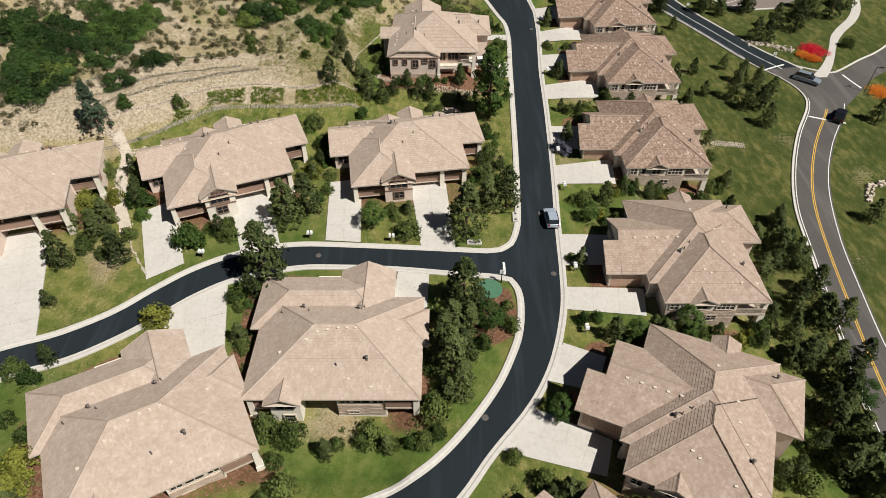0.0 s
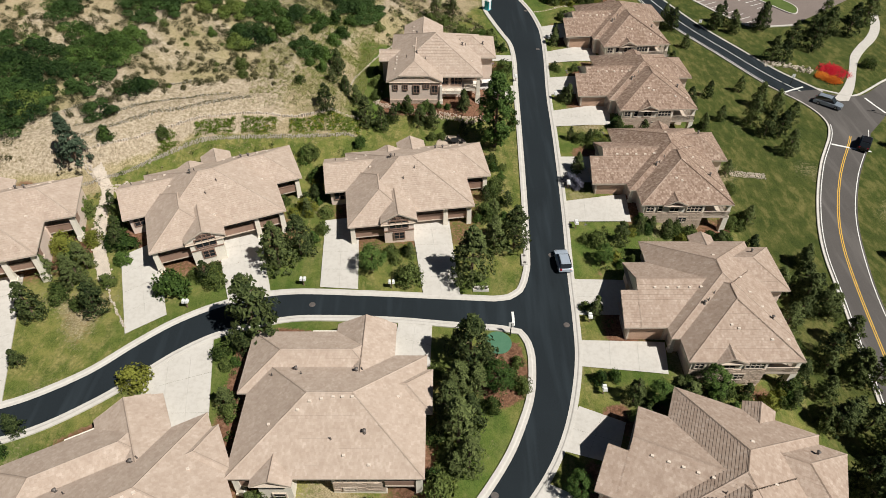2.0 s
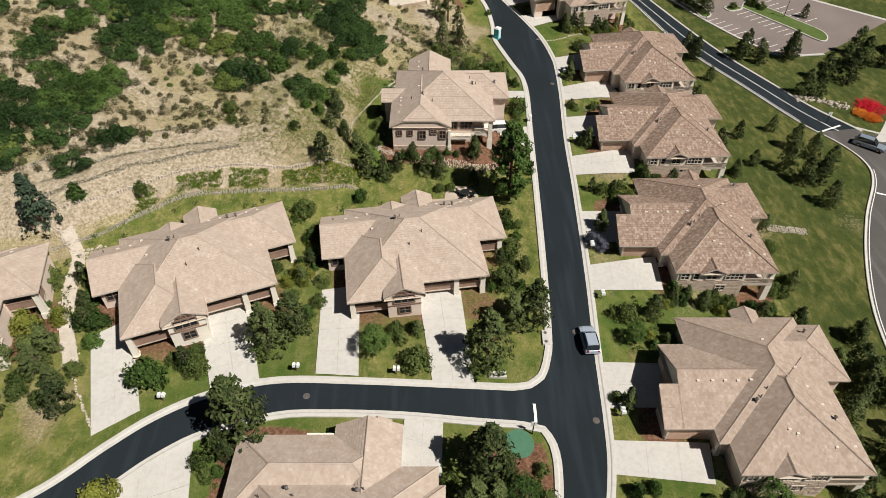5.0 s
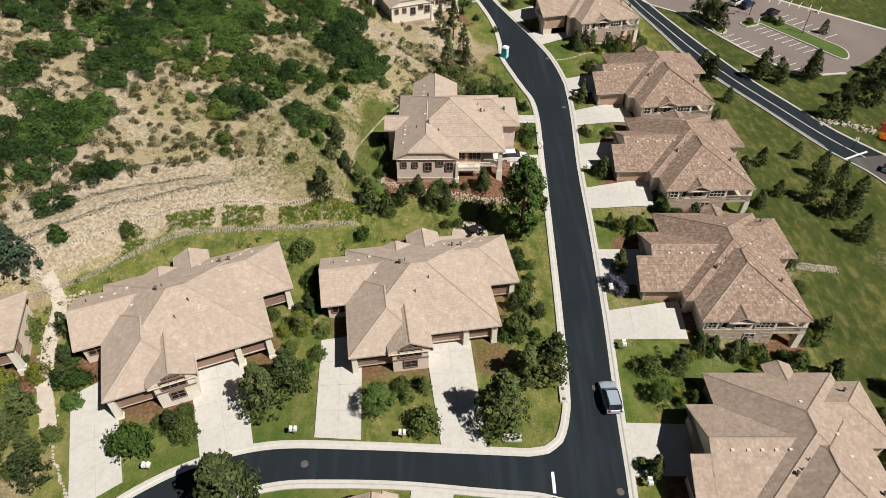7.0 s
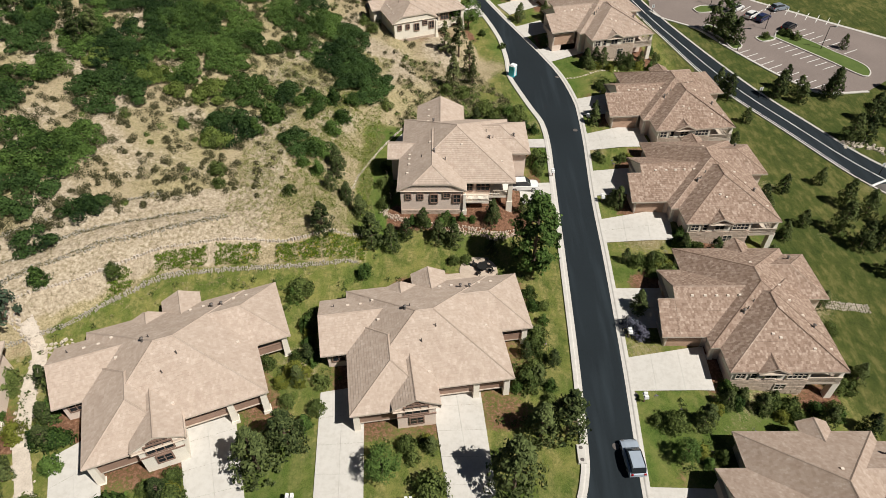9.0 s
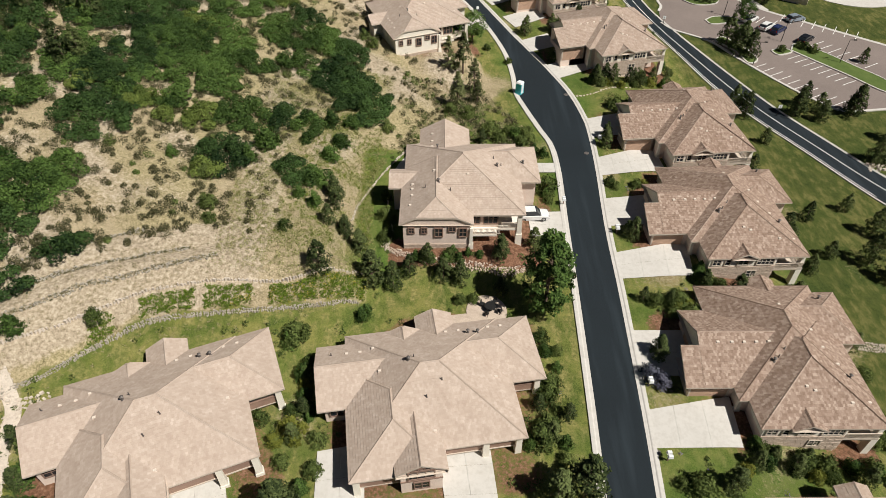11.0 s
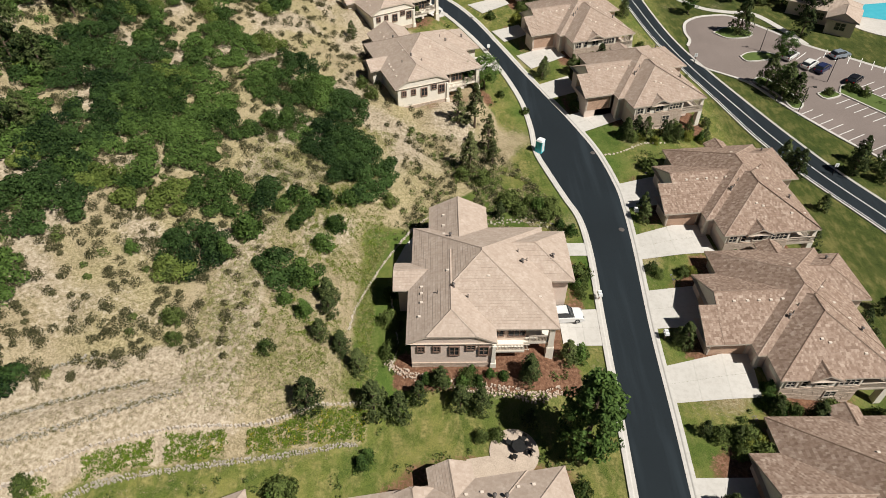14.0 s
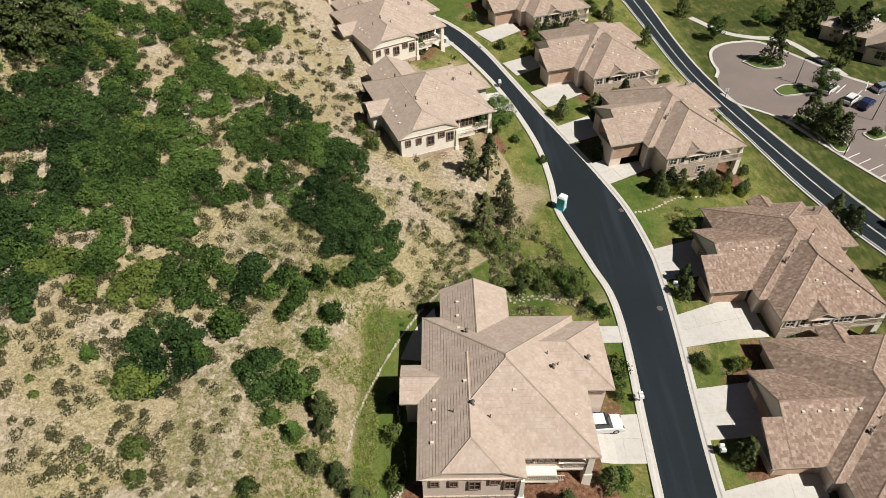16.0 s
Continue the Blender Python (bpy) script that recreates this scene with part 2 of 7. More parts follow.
BLOSSOM = leaf_material("yellow_blossom", (0.36, 0.30, 0.02), (0.55, 0.46, 0.05))
WALL_STONE = simple("grey_wall_stone", (0.26, 0.235, 0.195), (0.46, 0.42, 0.355), 1.4, 9, 0.9, 0.5)
FACING = simple("tan_stone_facing", (0.40, 0.31, 0.245), (0.57, 0.47, 0.385), 1.6, 7, 0.9, 0.5)
PAVERS = simple("tan_patio_paving", (0.40, 0.325, 0.26), (0.52, 0.43, 0.35), 0.9, 7, 0.85)
TALL_GRASS = leaf_material("tall_grass", (0.125, 0.140, 0.040), (0.46, 0.44, 0.19))
TURF = simple("synthetic_turf", (0.055, 0.150, 0.090), (0.085, 0.195, 0.120), 1.5, 20)
LAVENDER = leaf_material("lavender_leaves", (0.05, 0.06, 0.07), (0.20, 0.19, 0.27))


# ---- small mesh tools ----
def link_mesh(name, verts, faces, material, parent=None, label="", uvs=None):
    me = bpy.data.meshes.new(name)
    me.from_pydata([tuple(v) for v in verts], [], faces)
    me.materials.append(material)
    if uvs is not None:
        layer = me.uv_layers.new(name="UVMap")
        layer.data.foreach_set("uv", np.asarray(uvs, np.float32).ravel())
    me.validate()
    ob = new(name, me)
    ob.parent = parent
    return tagged(ob, label)


def part(name, bm, material, parent=None, label=""):
    """Links a bmesh as ONE mesh object under a thing or under a part."""
    me = bpy.data.meshes.new(name)
    bmesh.ops.recalc_face_normals(bm, faces=bm.faces)
    bm.to_mesh(me)
    bm.free()
    me.materials.append(material)
    ob = new(name, me)
    ob.parent = parent
    return tagged(ob, label)


def box(bm, x0, x1, y0, y1, z0, z1, taper=0.0, m=None):
    """A box; taper narrows its top on all sides."""
    vs = [bm.verts.new(p) for p in ((x0, y0, z0), (x1, y0, z0), (x1, y1, z0), (x0, y1, z0), (x0 + taper, y0 + taper, z1), (x1 - taper, y0 + taper, z1), (x1 - taper, y1 - taper, z1), (x0 + taper, y1 - taper, z1))]
    for f in ((3, 2, 1, 0), (4, 5, 6, 7), (0, 1, 5, 4), (1, 2, 6, 5), (2, 3, 7, 6), (3, 0, 4, 7)):
        bm.faces.new([vs[i] for i in f])
    if m is not None:
        bmesh.ops.transform(bm, matrix=m, verts=vs)
    return vs


def cone(bm, x, y, z0, z1, r0, r1, n=10, m=None):
    a = [bm.verts.new((x + r0 * math.cos(6.2832 * i / n), y + r0 * math.sin(6.2832 * i / n), z0)) for i in range(n)]
    b = [bm.verts.new((x + r1 * math.cos(6.2832 * i / n), y + r1 * math.sin(6.2832 * i / n), z1)) for i in range(n)]
    for i in range(n):
        bm.faces.new((a[i], a[(i + 1) % n], b[(i + 1) % n], b[i]))
    bm.faces.new(a[::-1]), bm.faces.new(b)
    if m is not None:
        bmesh.ops.transform(bm, matrix=m, verts=a + b)


def bent(points, step=1.0):
    """A smooth line through the points, sampled about every step metres."""
    p = np.array(points, float)
    p = np.vstack([2 * p[0] - p[1], p, 2 * p[-1] - p[-2]])
    out = []
    for i in range(1, len(p) - 2):
        a, b, c, d = p[i - 1:i + 3]
        n = max(1, int(np.hypot(*(c - b)) / step))
        for s in np.arange(n) / n:
            out.append(0.5 * (2 * b + (c - a) * s + (2 * a - 5 * b + 4 * c - d) * s * s + (3 * b - a - 3 * c + d) * s ** 3))
    out.append(p[-2])
    return np.array(out)


def even(line, n):
    """The line in n + 1 points at even steps."""
    line = np.asarray(line, float)
    s = np.concatenate([[0], np.cumsum(np.hypot(*np.diff(line, axis=0).T))])
    at = np.linspace(0, s[-1], n + 1)
    return np.stack([np.interp(at, s, line[:, 0]), np.interp(at, s, line[:, 1])], 1)


def offset(line, d):
    """The line moved d metres to its left."""
    t = np.gradient(line, axis=0)
    t /= np.hypot(t[:, 0], t[:, 1])[:, None] + 1e-9
    return line + d * np.stack([-t[:, 1], t[:, 0]], 1)


def sheet(name, rows, heights, material, parent=None, label="", skirt=0.35):
    """A paved strip that lies on the ground: rows are lines of equal length side by side, heights their rise above the ground."""
    rows = [np.asarray(r, float) for r in rows]
    n = len(rows[0])
    rows = [rows[0]] + rows + [rows[-1]]
    lift = [-skirt] + list(heights) + [-skirt]
    verts = []
    for r, h in zip(rows, lift):
        verts += [(x, y, z + h) for (x, y), z in zip(r, terrain(r[:, 0], r[:, 1]))]
    faces = [(k * n + i, k * n + i + 1, (k + 1) * n + i + 1, (k + 1) * n + i) for k in range(len(rows) - 1) for i in range(n - 1)]
    ob = link_mesh(name, verts, faces, material, parent, label)
    ob.data.flip_normals() if ob.data.polygons[len(faces) // 2].normal.z < 0 else None
    return ob


def ribbon(name, left, right, height, material, label="", across=6, n=None):
    n = n or max(4, int(len(left)))
    a, b = even(left, n), even(right, n)
    return tagged(sheet(name, [a + (b - a) * k / across for k in range(across + 1)], [height] * (across + 1), material), label, kind="structure")


def slab(name, corners, height, material, label="", category="", parent=None, grid=8):
    """A paved four-sided field; corners in order round it."""
    a, b, c, d = [np.array(p, float) for p in corners]
    s = np.linspace(0, 1, grid + 1)[:, None]
    left, right = a + (b - a) * s, d + (c - d) * s
    ob = sheet(name, [left + (right - left) * k / grid for k in range(grid + 1)], [height] * (grid + 1), material, parent, label)
    # close the two open ends
    return tagged(ob, category=category, kind="structure")


# ---- ground ----
STREET_Y = [-60, 20, 61, 80, 112, 135, 152, 165, 185, 215, 320]
STREET_Z = [0.5, 1.4, 3.1, 4.2, 6.3, 7.0, 7.2, 7.9, 9.2, 10.2, 12.0]
FOOT = [(-140, 72), (-75, 76), (-50, 82), (-40, 88), (-25, 92.5), (-14, 96), (-12.5, 106), (-14, 122), (-9, 133), (1, 141), (6, 150), (3, 165), (-8, 182), (-22, 205), (-40, 240), (-80, 330)]


def ramp(a, b, v):
    s = np.clip((v - a) / (b - a), 0, 1)
    return s * s * (3 - 2 * s)


def hill_depth(x, y):
    """Metres behind the foot of the hill (minus: in front of it)."""
    best = np.full(np.shape(x), 1e9)
    side = np.zeros(np.shape(x))
    for (ax, ay), (bx, by) in zip(FOOT, FOOT[1:]):
        ex, ey = bx - ax, by - ay
        s = np.clip(((x - ax) * ex + (y - ay) * ey) / (ex * ex + ey * ey), 0, 1)
        dist = np.hypot(x - ax - s * ex, y - ay - s * ey)
        cross = ex * (y - ay) - ey * (x - ax)
        near = dist < best - 1e-6
        side = np.where(near, np.sign(cross), side)
        best = np.where(near, dist, best)
    return best * side


def terrain(x, y):
    """Height of the bare ground, metres."""
    x, y = np.asarray(x, float), np.asarray(y, float)
    street = sum(np.interp(y + k, STREET_Y, STREET_Z) for k in (-9, -4.5, 0, 4.5, 9)) / 5
    west = np.maximum(0, 10 - x)
    low = street + 0.032 * np.minimum(west, 90) + 0.03 * np.clip(west - 35, 0, 60) - 3.7 * ramp(25, 50, x) * ramp(0, 60, y + 20)
    high = 22.8 + 0.4355 * x - 0.115 * y - 0.00497 * x * y
    high = np.minimum(high, 9 + 0.14 * (y - 80) - 0.1 * (x + 20) + 6)
    k = ramp(-1.5, 9, hill_depth(x, y))
    z = low * (1 - k) + np.maximum(low, high) * k
    pad = ramp(-19, -14, x) * ramp(10, 2, x) * ramp(102, 106, y) * ramp(134, 128, y)
    z = z * (1 - pad) + np.minimum(8.5, z + 3) * pad
    # raised plots of the upper houses
    z = z + 2.2 * ramp(14, 7, np.hypot(x + 8, y - 163)) * ramp(4, 0, x)
    # sunk garden behind the houses on the south side
    z = z - 1.3 * ramp(-25, -21, x) * ramp(-3, -6, x) * ramp(29, 33, y) * ramp(41, 39.6, y)
    return z + 1.8 * ramp(14, 7, np.hypot(x + 15, y - 190)) * ramp(-4, -8, x)


def near_line(x, y, line):
    """Distance to a line of points."""
    best = np.full(np.shape(x), 1e9)
    for (ax, ay), (bx, by) in zip(line[:-1], line[1:]):
        ex, ey = bx - ax, by - ay
        s = np.clip(((x - ax) * ex + (y - ay) * ey) / (ex * ex + ey * ey + 1e-9), 0, 1)
        best = np.minimum(best, np.hypot(x - ax - s * ex, y - ay - s * ey))
    return best


# each house: place, turn, and the field of plan that it covers
HOUSES = {
    "east": [(22.6, 85.5, 7.0, 0), (14.4, 37.2, 5.9, -24), (21.8, 57.8, 6.0, 0), (24.0, 109.5, 8.5, 2), (25.0, 131.8, 9.5, 5), (18.4, 159.9, 12.0, 14), (11.8, 183.2, 12.6, 17), (4.0, 207.5, 13.3, 22), (0.9, 21.4, 5.2, -42)],
    "west": [(-13.8, 74.3, 8.1, 8.5), (-38.9, 67.7, 9.3, 22), (-68.6, 58.2, 11.2, 17)],
    "south": [(-2.6, 38.1, 6.0, 0), (-19, 32.2, 6.0, 28)],
    "hill": [(-10.3, 107.0, 12.7, 0), (-13.9, 158.6, 14.5, 22), (-19.8, 185.2, 16.0, 30), (-30, 206, 18.0, 40)],
}
FIELDS = {"east": [(0.5, 12, 0.5, 11), (6, 20, -5, 11), (5.5, 20, 0, 15.5), (11, 22.5, 6, 14.5)], "west": [(0, 18.2, 0, 18), (-2.6, 22, 8.5, 18), (8.6, 13.2, 15, 19.8)], "south": [(-20.6, 0, 0.5, 14), (-20.6, -4, 10, 19)], "hill": [(0, 16.5, 0, 18.5), (0, 8.5, 14, 23), (10, 19.5, 9, 17.5)]}


def house_distance(x, y):
    """Metres to the nearest house wall (minus: inside)."""
    best = np.full(np.shape(x), 1e9)
    for kind, places in HOUSES.items():
        for hx, hy, _, turn in places:
            c, s = math.cos(radians(turn)), math.sin(radians(turn))
            u, v = c * (x - hx) + s * (y - hy), -s * (x - hx) + c * (y - hy)
            for x0, x1, y0, y1 in FIELDS[kind]:
                dx, dy = np.maximum(x0 - u, u - x1), np.maximum(y0 - v, v - y1)
                best = np.minimum(best, np.where((dx > 0) & (dy > 0), np.hypot(dx, dy), np.maximum(dx, dy)))
    return best


# the street's asphalt edges, from south to north
MAIN_WEST = bent([(-26, 24), (-16, 25.5), (-7.7, 28.5), (-3.8, 30.6), (-0.5, 33.2), (2.9, 37), (6.4, 42), (8.4, 46), (10, 50.4), (10.6, 55.1), (10.6, 60), (11, 66.6), (11.6, 72), (12.3, 83.4), (13, 99.8), (13.6, 115), (14.2, 127), (13.9, 134), (12.6, 138.6), (10.6, 146), (9.5, 151), (9.4, 158), (8.3, 167), (4.8, 179), (0.3, 190), (-5.9, 201.5), (-12, 207), (-22, 212), (-40, 218)])
MAIN_EAST = bent([(-26, 16), (-12, 19), (-4, 23.5), (1.5, 28.9), (5.3, 34.1), (9.5, 39.2), (12.3, 43.7), (14.3, 48.7), (15.9, 55.1), (16.5, 61.1), (17, 70), (17.9, 83), (18.7, 99.5), (19.2, 113.5), (20.3, 128), (20.7, 137), (20.6, 142), (19.3, 150.5), (16.6, 159), (13.2, 167.5), (9.5, 176.5), (5.4, 187), (1.2, 197.5), (-3.5, 206), (-9.6, 212.5), (-20, 218), (-39, 225)])
CROSS_NORTH = bent([(-75, 35), (-62, 40.5), (-52.9, 45.7), (-47.3, 48.2), (-41.9, 51.9), (-37.8, 56.2), (-33.6, 60), (-28.2, 63.1), (-21.4, 65), (-11.7, 65.1), (-0.3, 64.8), (6.5, 64.6)])
CROSS_SOUTH = bent([(-72, 31), (-60, 36.8), (-51.2, 41.9), (-44.7, 44.9), (-39.5, 48.7), (-35.8, 52.3), (-32.4, 55.6), (-27.9, 58.6), (-20.7, 60.9), (-14.5, 61.3), (-6.6, 61.2), (1.3, 60.6), (8, 60.2)])
ARTERIAL_WEST = bent([(30, 262), (33.4, 240), (35.3, 223), (37.4, 208), (39.5, 194), (42.7, 182), (46.5, 171.5), (50.3, 159), (54, 149), (59.3, 137.5), (65.3, 124.5), (70.2, 117), (72, 111.5), (70.8, 106.5), (65.7, 98), (61, 88.1), (57.6, 78.1), (55.8, 66.9), (53.8, 54.3), (51.9, 42), (50.5, 20), (49.5, -10)])
ARTERIAL_EAST = bent([(36.5, 264), (39.5, 242), (41.3, 227), (42.7, 208), (44.7, 194), (48.2, 182.3), (52.3, 170.5), (56.2, 159.9), (60, 150), (64.6, 140), (69.6, 129.6), (75.5, 121), (79.5, 113), (78, 106), (70.7, 94.5), (65.5, 83.7), (62.1, 71.6), (60.3, 60.3), (59, 50), (58, 36), (57, 18), (56.5, -10)])

# the low walls and the benches along the foot of the hill, from west to east
WALL_LOW = np.array([(-57.5, 81.5), (-49.6, 85.3), (-45, 88.8), (-40, 92.1), (-35.5, 93.6), (-29, 95), (-22.2, 96.3), (-15.2, 98)])
WALL_HIGH = np.array([(-57.5, 85.5), (-52, 88.2), (-44.6, 92.1), (-39, 95.1), (-33, 97), (-29, 97.7), (-22.8, 98.8), (-15.2, 102.5)])
BENCHES = [[(-56, 89.2), (-50.6, 92.5), (-45.5, 95.3), (-39.5, 97.7), (-32.2, 100.5)], [(-57, 92), (-51.8, 95.6), (-45.8, 98.5), (-36, 102)], [(-60, 95), (-55, 98.5), (-49, 101.5), (-42, 104.5)]]

CORE = dict(x0=-130.0, x1=150.0, y0=-20.0, y1=280.0, step=1.25)
gx = np.arange(CORE["x0"], CORE["x1"] + 0.1, CORE["step"])
gy = np.arange(CORE["y0"], CORE["y1"] + 0.1, CORE["step"])
far = np.array([60, 140, 300, 700, 1600, 3500.0])
gx = np.concatenate([gx[0] - far[::-1], gx, gx[-1] + far])
gy = np.concatenate([gy[0] - far[::-1], gy, gy[-1] + far])
X, Y = np.meshgrid(gx, gy)
cx, cy = np.clip(X, -130, 150), np.clip(Y, -20, 280)
Z = terrain(cx, cy)
depth = hill_depth(cx, cy)
inside = (X == cx) & (Y == cy)
# small swells, and the benches cut into the hillside
swell = np.array([noise.fractal(Vector((x * 0.11, y * 0.11, 3)), 1.0, 2.0, 4) for x, y in zip(X.ravel(), Y.ravel())]).reshape(X.shape)
rough = ramp(1, 8, depth)
Z = Z + swell * rough * 0.55 * inside
bench = ramp(-70, -55, X) * ramp(-22, -32, X) * ramp(1, 4, depth) * ramp(19, 14, depth)
Z = Z + bench * 0.35 * np.sin(depth * 2 * math.pi / 4.5)
Z = Z - 0.05


def lie(x, y):
    """Height of the finished ground sheet, with its swells and benches."""
    x, y = np.asarray(x, float), np.asarray(y, float)
    n0 = len(far)
    u, v = (x - CORE["x0"]) / CORE["step"], (y - CORE["y0"]) / CORE["step"]
    i, j = np.clip(u.astype(int), 0, 223), np.clip(v.astype(int), 0, 239)
    fu, fv = np.clip(u - i, 0, 1), np.clip(v - j, 0, 1)
    i, j = i + n0, j + n0
    return (Z[j, i] * (1 - fu) + Z[j, i + 1] * fu) * (1 - fv) + (Z[j + 1, i] * (1 - fu) + Z[j + 1, i + 1] * fu) * fv


ground = link_mesh("ground", np.stack([X, Y, Z], -1).reshape(-1, 3), [(j * len(gx) + i, j * len(gx) + i + 1, (j + 1) * len(gx) + i + 1, (j + 1) * len(gx) + i) for j in range(len(gy) - 1) for i in range(len(gx) - 1)], GROUND)
for poly in ground.data.polygons:
    poly.use_smooth = True
tagged(ground, "lawns, mulch beds and dry grassy hillside soil", "ground", kind="structure")
main_mid = even((even(MAIN_WEST, 160) + even(MAIN_EAST, 160)) / 2, 80)
cross_mid = even((even(CROSS_NORTH, 80) + even(CROSS_SOUTH, 80)) / 2, 40)
art_mid = even((even(ARTERIAL_WEST, 160) + even(ARTERIAL_EAST, 160)) / 2, 80)
d_main, d_cross, d_art = near_line(X, Y, main_mid), near_line(X, Y, cross_mid), near_line(X, Y, art_mid)
patch = np.array([noise.noise(Vector((x * 0.12, y * 0.12, 9))) for x, y in zip(X.ravel(), Y.ravel())]).reshape(X.shape)
west_lawn = ramp(-17.5, -15.5, X) * ramp(-9, -11, X) * ramp(100, 104, Y) * ramp(133, 128, Y)
lawn = np.maximum(ramp(1.8, 0.4, depth), 0) * (0.78 + 0.5 * patch)
lawn = np.maximum(lawn, west_lawn)
lawn = np.where((X > 44) & (Y > 60), 0.8 + 0.4 * patch, lawn)
strip = ramp(-53, -48, X) * ramp(-12, -14, X) * ramp(-8, -6, depth) * ramp(0.9, 0.1, Y - np.interp(X, WALL_LOW[:, 0], WALL_LOW[:, 1])) * (Y > 80) * (Y < 106)
lawn = np.maximum(lawn, strip * (0.85 + 0.5 * patch))
lawn = np.maximum(lawn, (0.30 + 0.5 * patch) * ramp(15, 5, depth) * (Y > 95) * ramp(-27, -19, X))
mulch = ramp(0.05, 0.5, -patch) * (np.maximum(ramp(20, 13, d_main), ramp(19, 12, d_cross)) * ramp(3.5, 6.5, np.minimum(d_main, d_cross))) * ramp(1, -3, depth)
around = house_distance(X, Y)
mulch = np.where(X > 44, 0.0, np.maximum(mulch * 0.42, ramp(3.2, 1.6, around) * (0.5 + 0.6 * patch)))
mulch = mulch * (1 - west_lawn) * (1 - 0.6 * strip)
# red mulch between the house below the hill and its rockery
mulch = np.maximum(mulch, ramp(-12.4, -11, X) * ramp(10.5, 8.5, X) * ramp(103.8, 104.6, Y) * ramp(110, 107.6, Y))
bare = rough * np.clip(0.55 + 1.2 * patch, 0, 1) * 0.7 * (1 - west_lawn)
bare = bare * (1 - strip)
bare = np.maximum(bare, (1 - strip) * ramp(22, 12, depth) * ramp(2, 5, depth) * ramp(-24, -30, X) * 0.6)
bare = np.maximum(bare, (1 - strip) * bench * (0.35 + 0.75 * ramp(-0.1, 0.6, np.sin(depth * 2 * math.pi / 4.5))))
# mulch in the corner garden and beside the drive of the house opposite
mulch = np.maximum(mulch, 0.95 * ramp(1.15, 0.85, np.hypot((X - 6.4) / 3.6, (Y - 53.8) / 5.2)))
mulch = np.maximum(mulch, 0.8 * ramp(-26.6, -25.8, X) * ramp(-22.4, -23.2, X) * ramp(41, 43, Y) * ramp(58, 56, Y))
lush_lawn = np.maximum.reduce([
    ramp(1.1, 0.8, np.hypot((X - 4.2) / 4.6, (Y - 43) / 6.5)),
    ramp(-23, -20, X) * ramp(1, -2, X) * ramp(29, 31, Y) * ramp(38.5, 37, Y),
    west_lawn,
    ramp(7, 4.2, d_main) * ramp(118, 124, Y) * ramp(172, 160, Y) * (X < 16),
    0.75 * ramp(12, 8, d_main) * (X > 16) * (X < 27) * ramp(64, 70, Y) * (0.5 + patch),
    0.8 * strip * ramp(-30, -22, X) * (0.4 + patch),
])
lush_layer = ground.data.color_attributes.new("lush", "FLOAT_COLOR", "POINT")
lush_layer.data.foreach_set("color", np.repeat(np.clip(lush_lawn * (0.72 + 0.5 * patch), 0, 1)[..., None], 4, -1).astype(np.float32).ravel())
zone = ground.data.color_attributes.new("zone", "FLOAT_COLOR", "POINT")
zone.data.foreach_set("color", np.stack([np.clip(lawn, 0, 1), np.clip(mulch, 0, 1), np.clip(bare, 0, 1), ramp(43, 47, X)], -1).astype(np.float32).ravel())

# ---- streets ----
ribbon("road", MAIN_WEST, MAIN_EAST, 0.06, ASPHALT, "fresh black asphalt residential street", 6, 190)
ribbon("road", np.vstack([CROSS_NORTH, [(8.6, 65), (10.2, 66.6), (11.8, 69)]]), np.vstack([CROSS_SOUTH, [(9.4, 59.7), (10.4, 58.2), (11.4, 55.5)]]), 0.054, ASPHALT, "fresh black asphalt side street", 5, 90)
aw, ae = even(ARTERIAL_WEST, 200), even(ARTERIAL_EAST, 200)
cut_row = int(np.argmax(aw[:, 1] < 121))
ribbon("road", aw[:cut_row + 1], ae[:cut_row + 1], 0.05, ASPHALT, "fresh black asphalt through road", 6, 120)
ribbon("road", aw[cut_row:], ae[cut_row:], 0.05, OLD_ASPHALT, "worn grey asphalt through road", 6, 90)
ribbon("road", bent([(74, 121), (82, 119.5), (89.3, 124.5), (98.4, 131), (118, 150)]), bent([(78, 106.5), (82.5, 111), (88.3, 117), (96, 122.5), (122, 141)]), 0.046, OLD_ASPHALT, "worn grey asphalt side road at the junction", 5, 40)


def kerb(line, side, label="pale concrete kerb and gutter", width=0.68, gutter=0.25):
    """A gutter, a rounded kerb and its flat top, on the given side (1: left) of the line."""
    line = even(line, max(6, int(len(line))))
    rows = [offset(line, side * d) for d in (-gutter, 0.12, 0.22, 0.3, width)]
    ob = sheet("kerb", rows, [0.072, 0.074, 0.13, 0.15, 0.13], CONCRETE)
    return tagged(ob, label, "kerb", "street kerbs", "structure")


def stretch(line, y0, y1):
    return line[(line[:, 1] >= y0) & (line[:, 1] <= y1)]


kerb(np.vstack([stretch(MAIN_WEST, 20, 56.5), [(10.3, 58.3), (9.4, 59.7)], CROSS_SOUTH[::-1][1:]]), 1)
kerb(np.vstack([CROSS_NORTH, [(8.6, 65.0), (10.2, 66.4), (10.9, 68.3)], stretch(MAIN_WEST, 70, 240)]), 1)
kerb(MAIN_EAST, -1)
kerb(stretch(ARTERIAL_EAST, 121, 262)[::1], 1, "concrete kerb of the through road", 0.38, 0.02)
kerb(stretch(ARTERIAL_WEST, -10, 262), -1, "concrete kerb of the through road", 0.38, 0.02)
kerb(bent([(74.6, 122.3), (79, 120), (82, 119.7), (89.3, 124.7), (98.4, 131.2), (118, 150.2)]), 1, "concrete kerb of the through road", 0.38, 0.02)


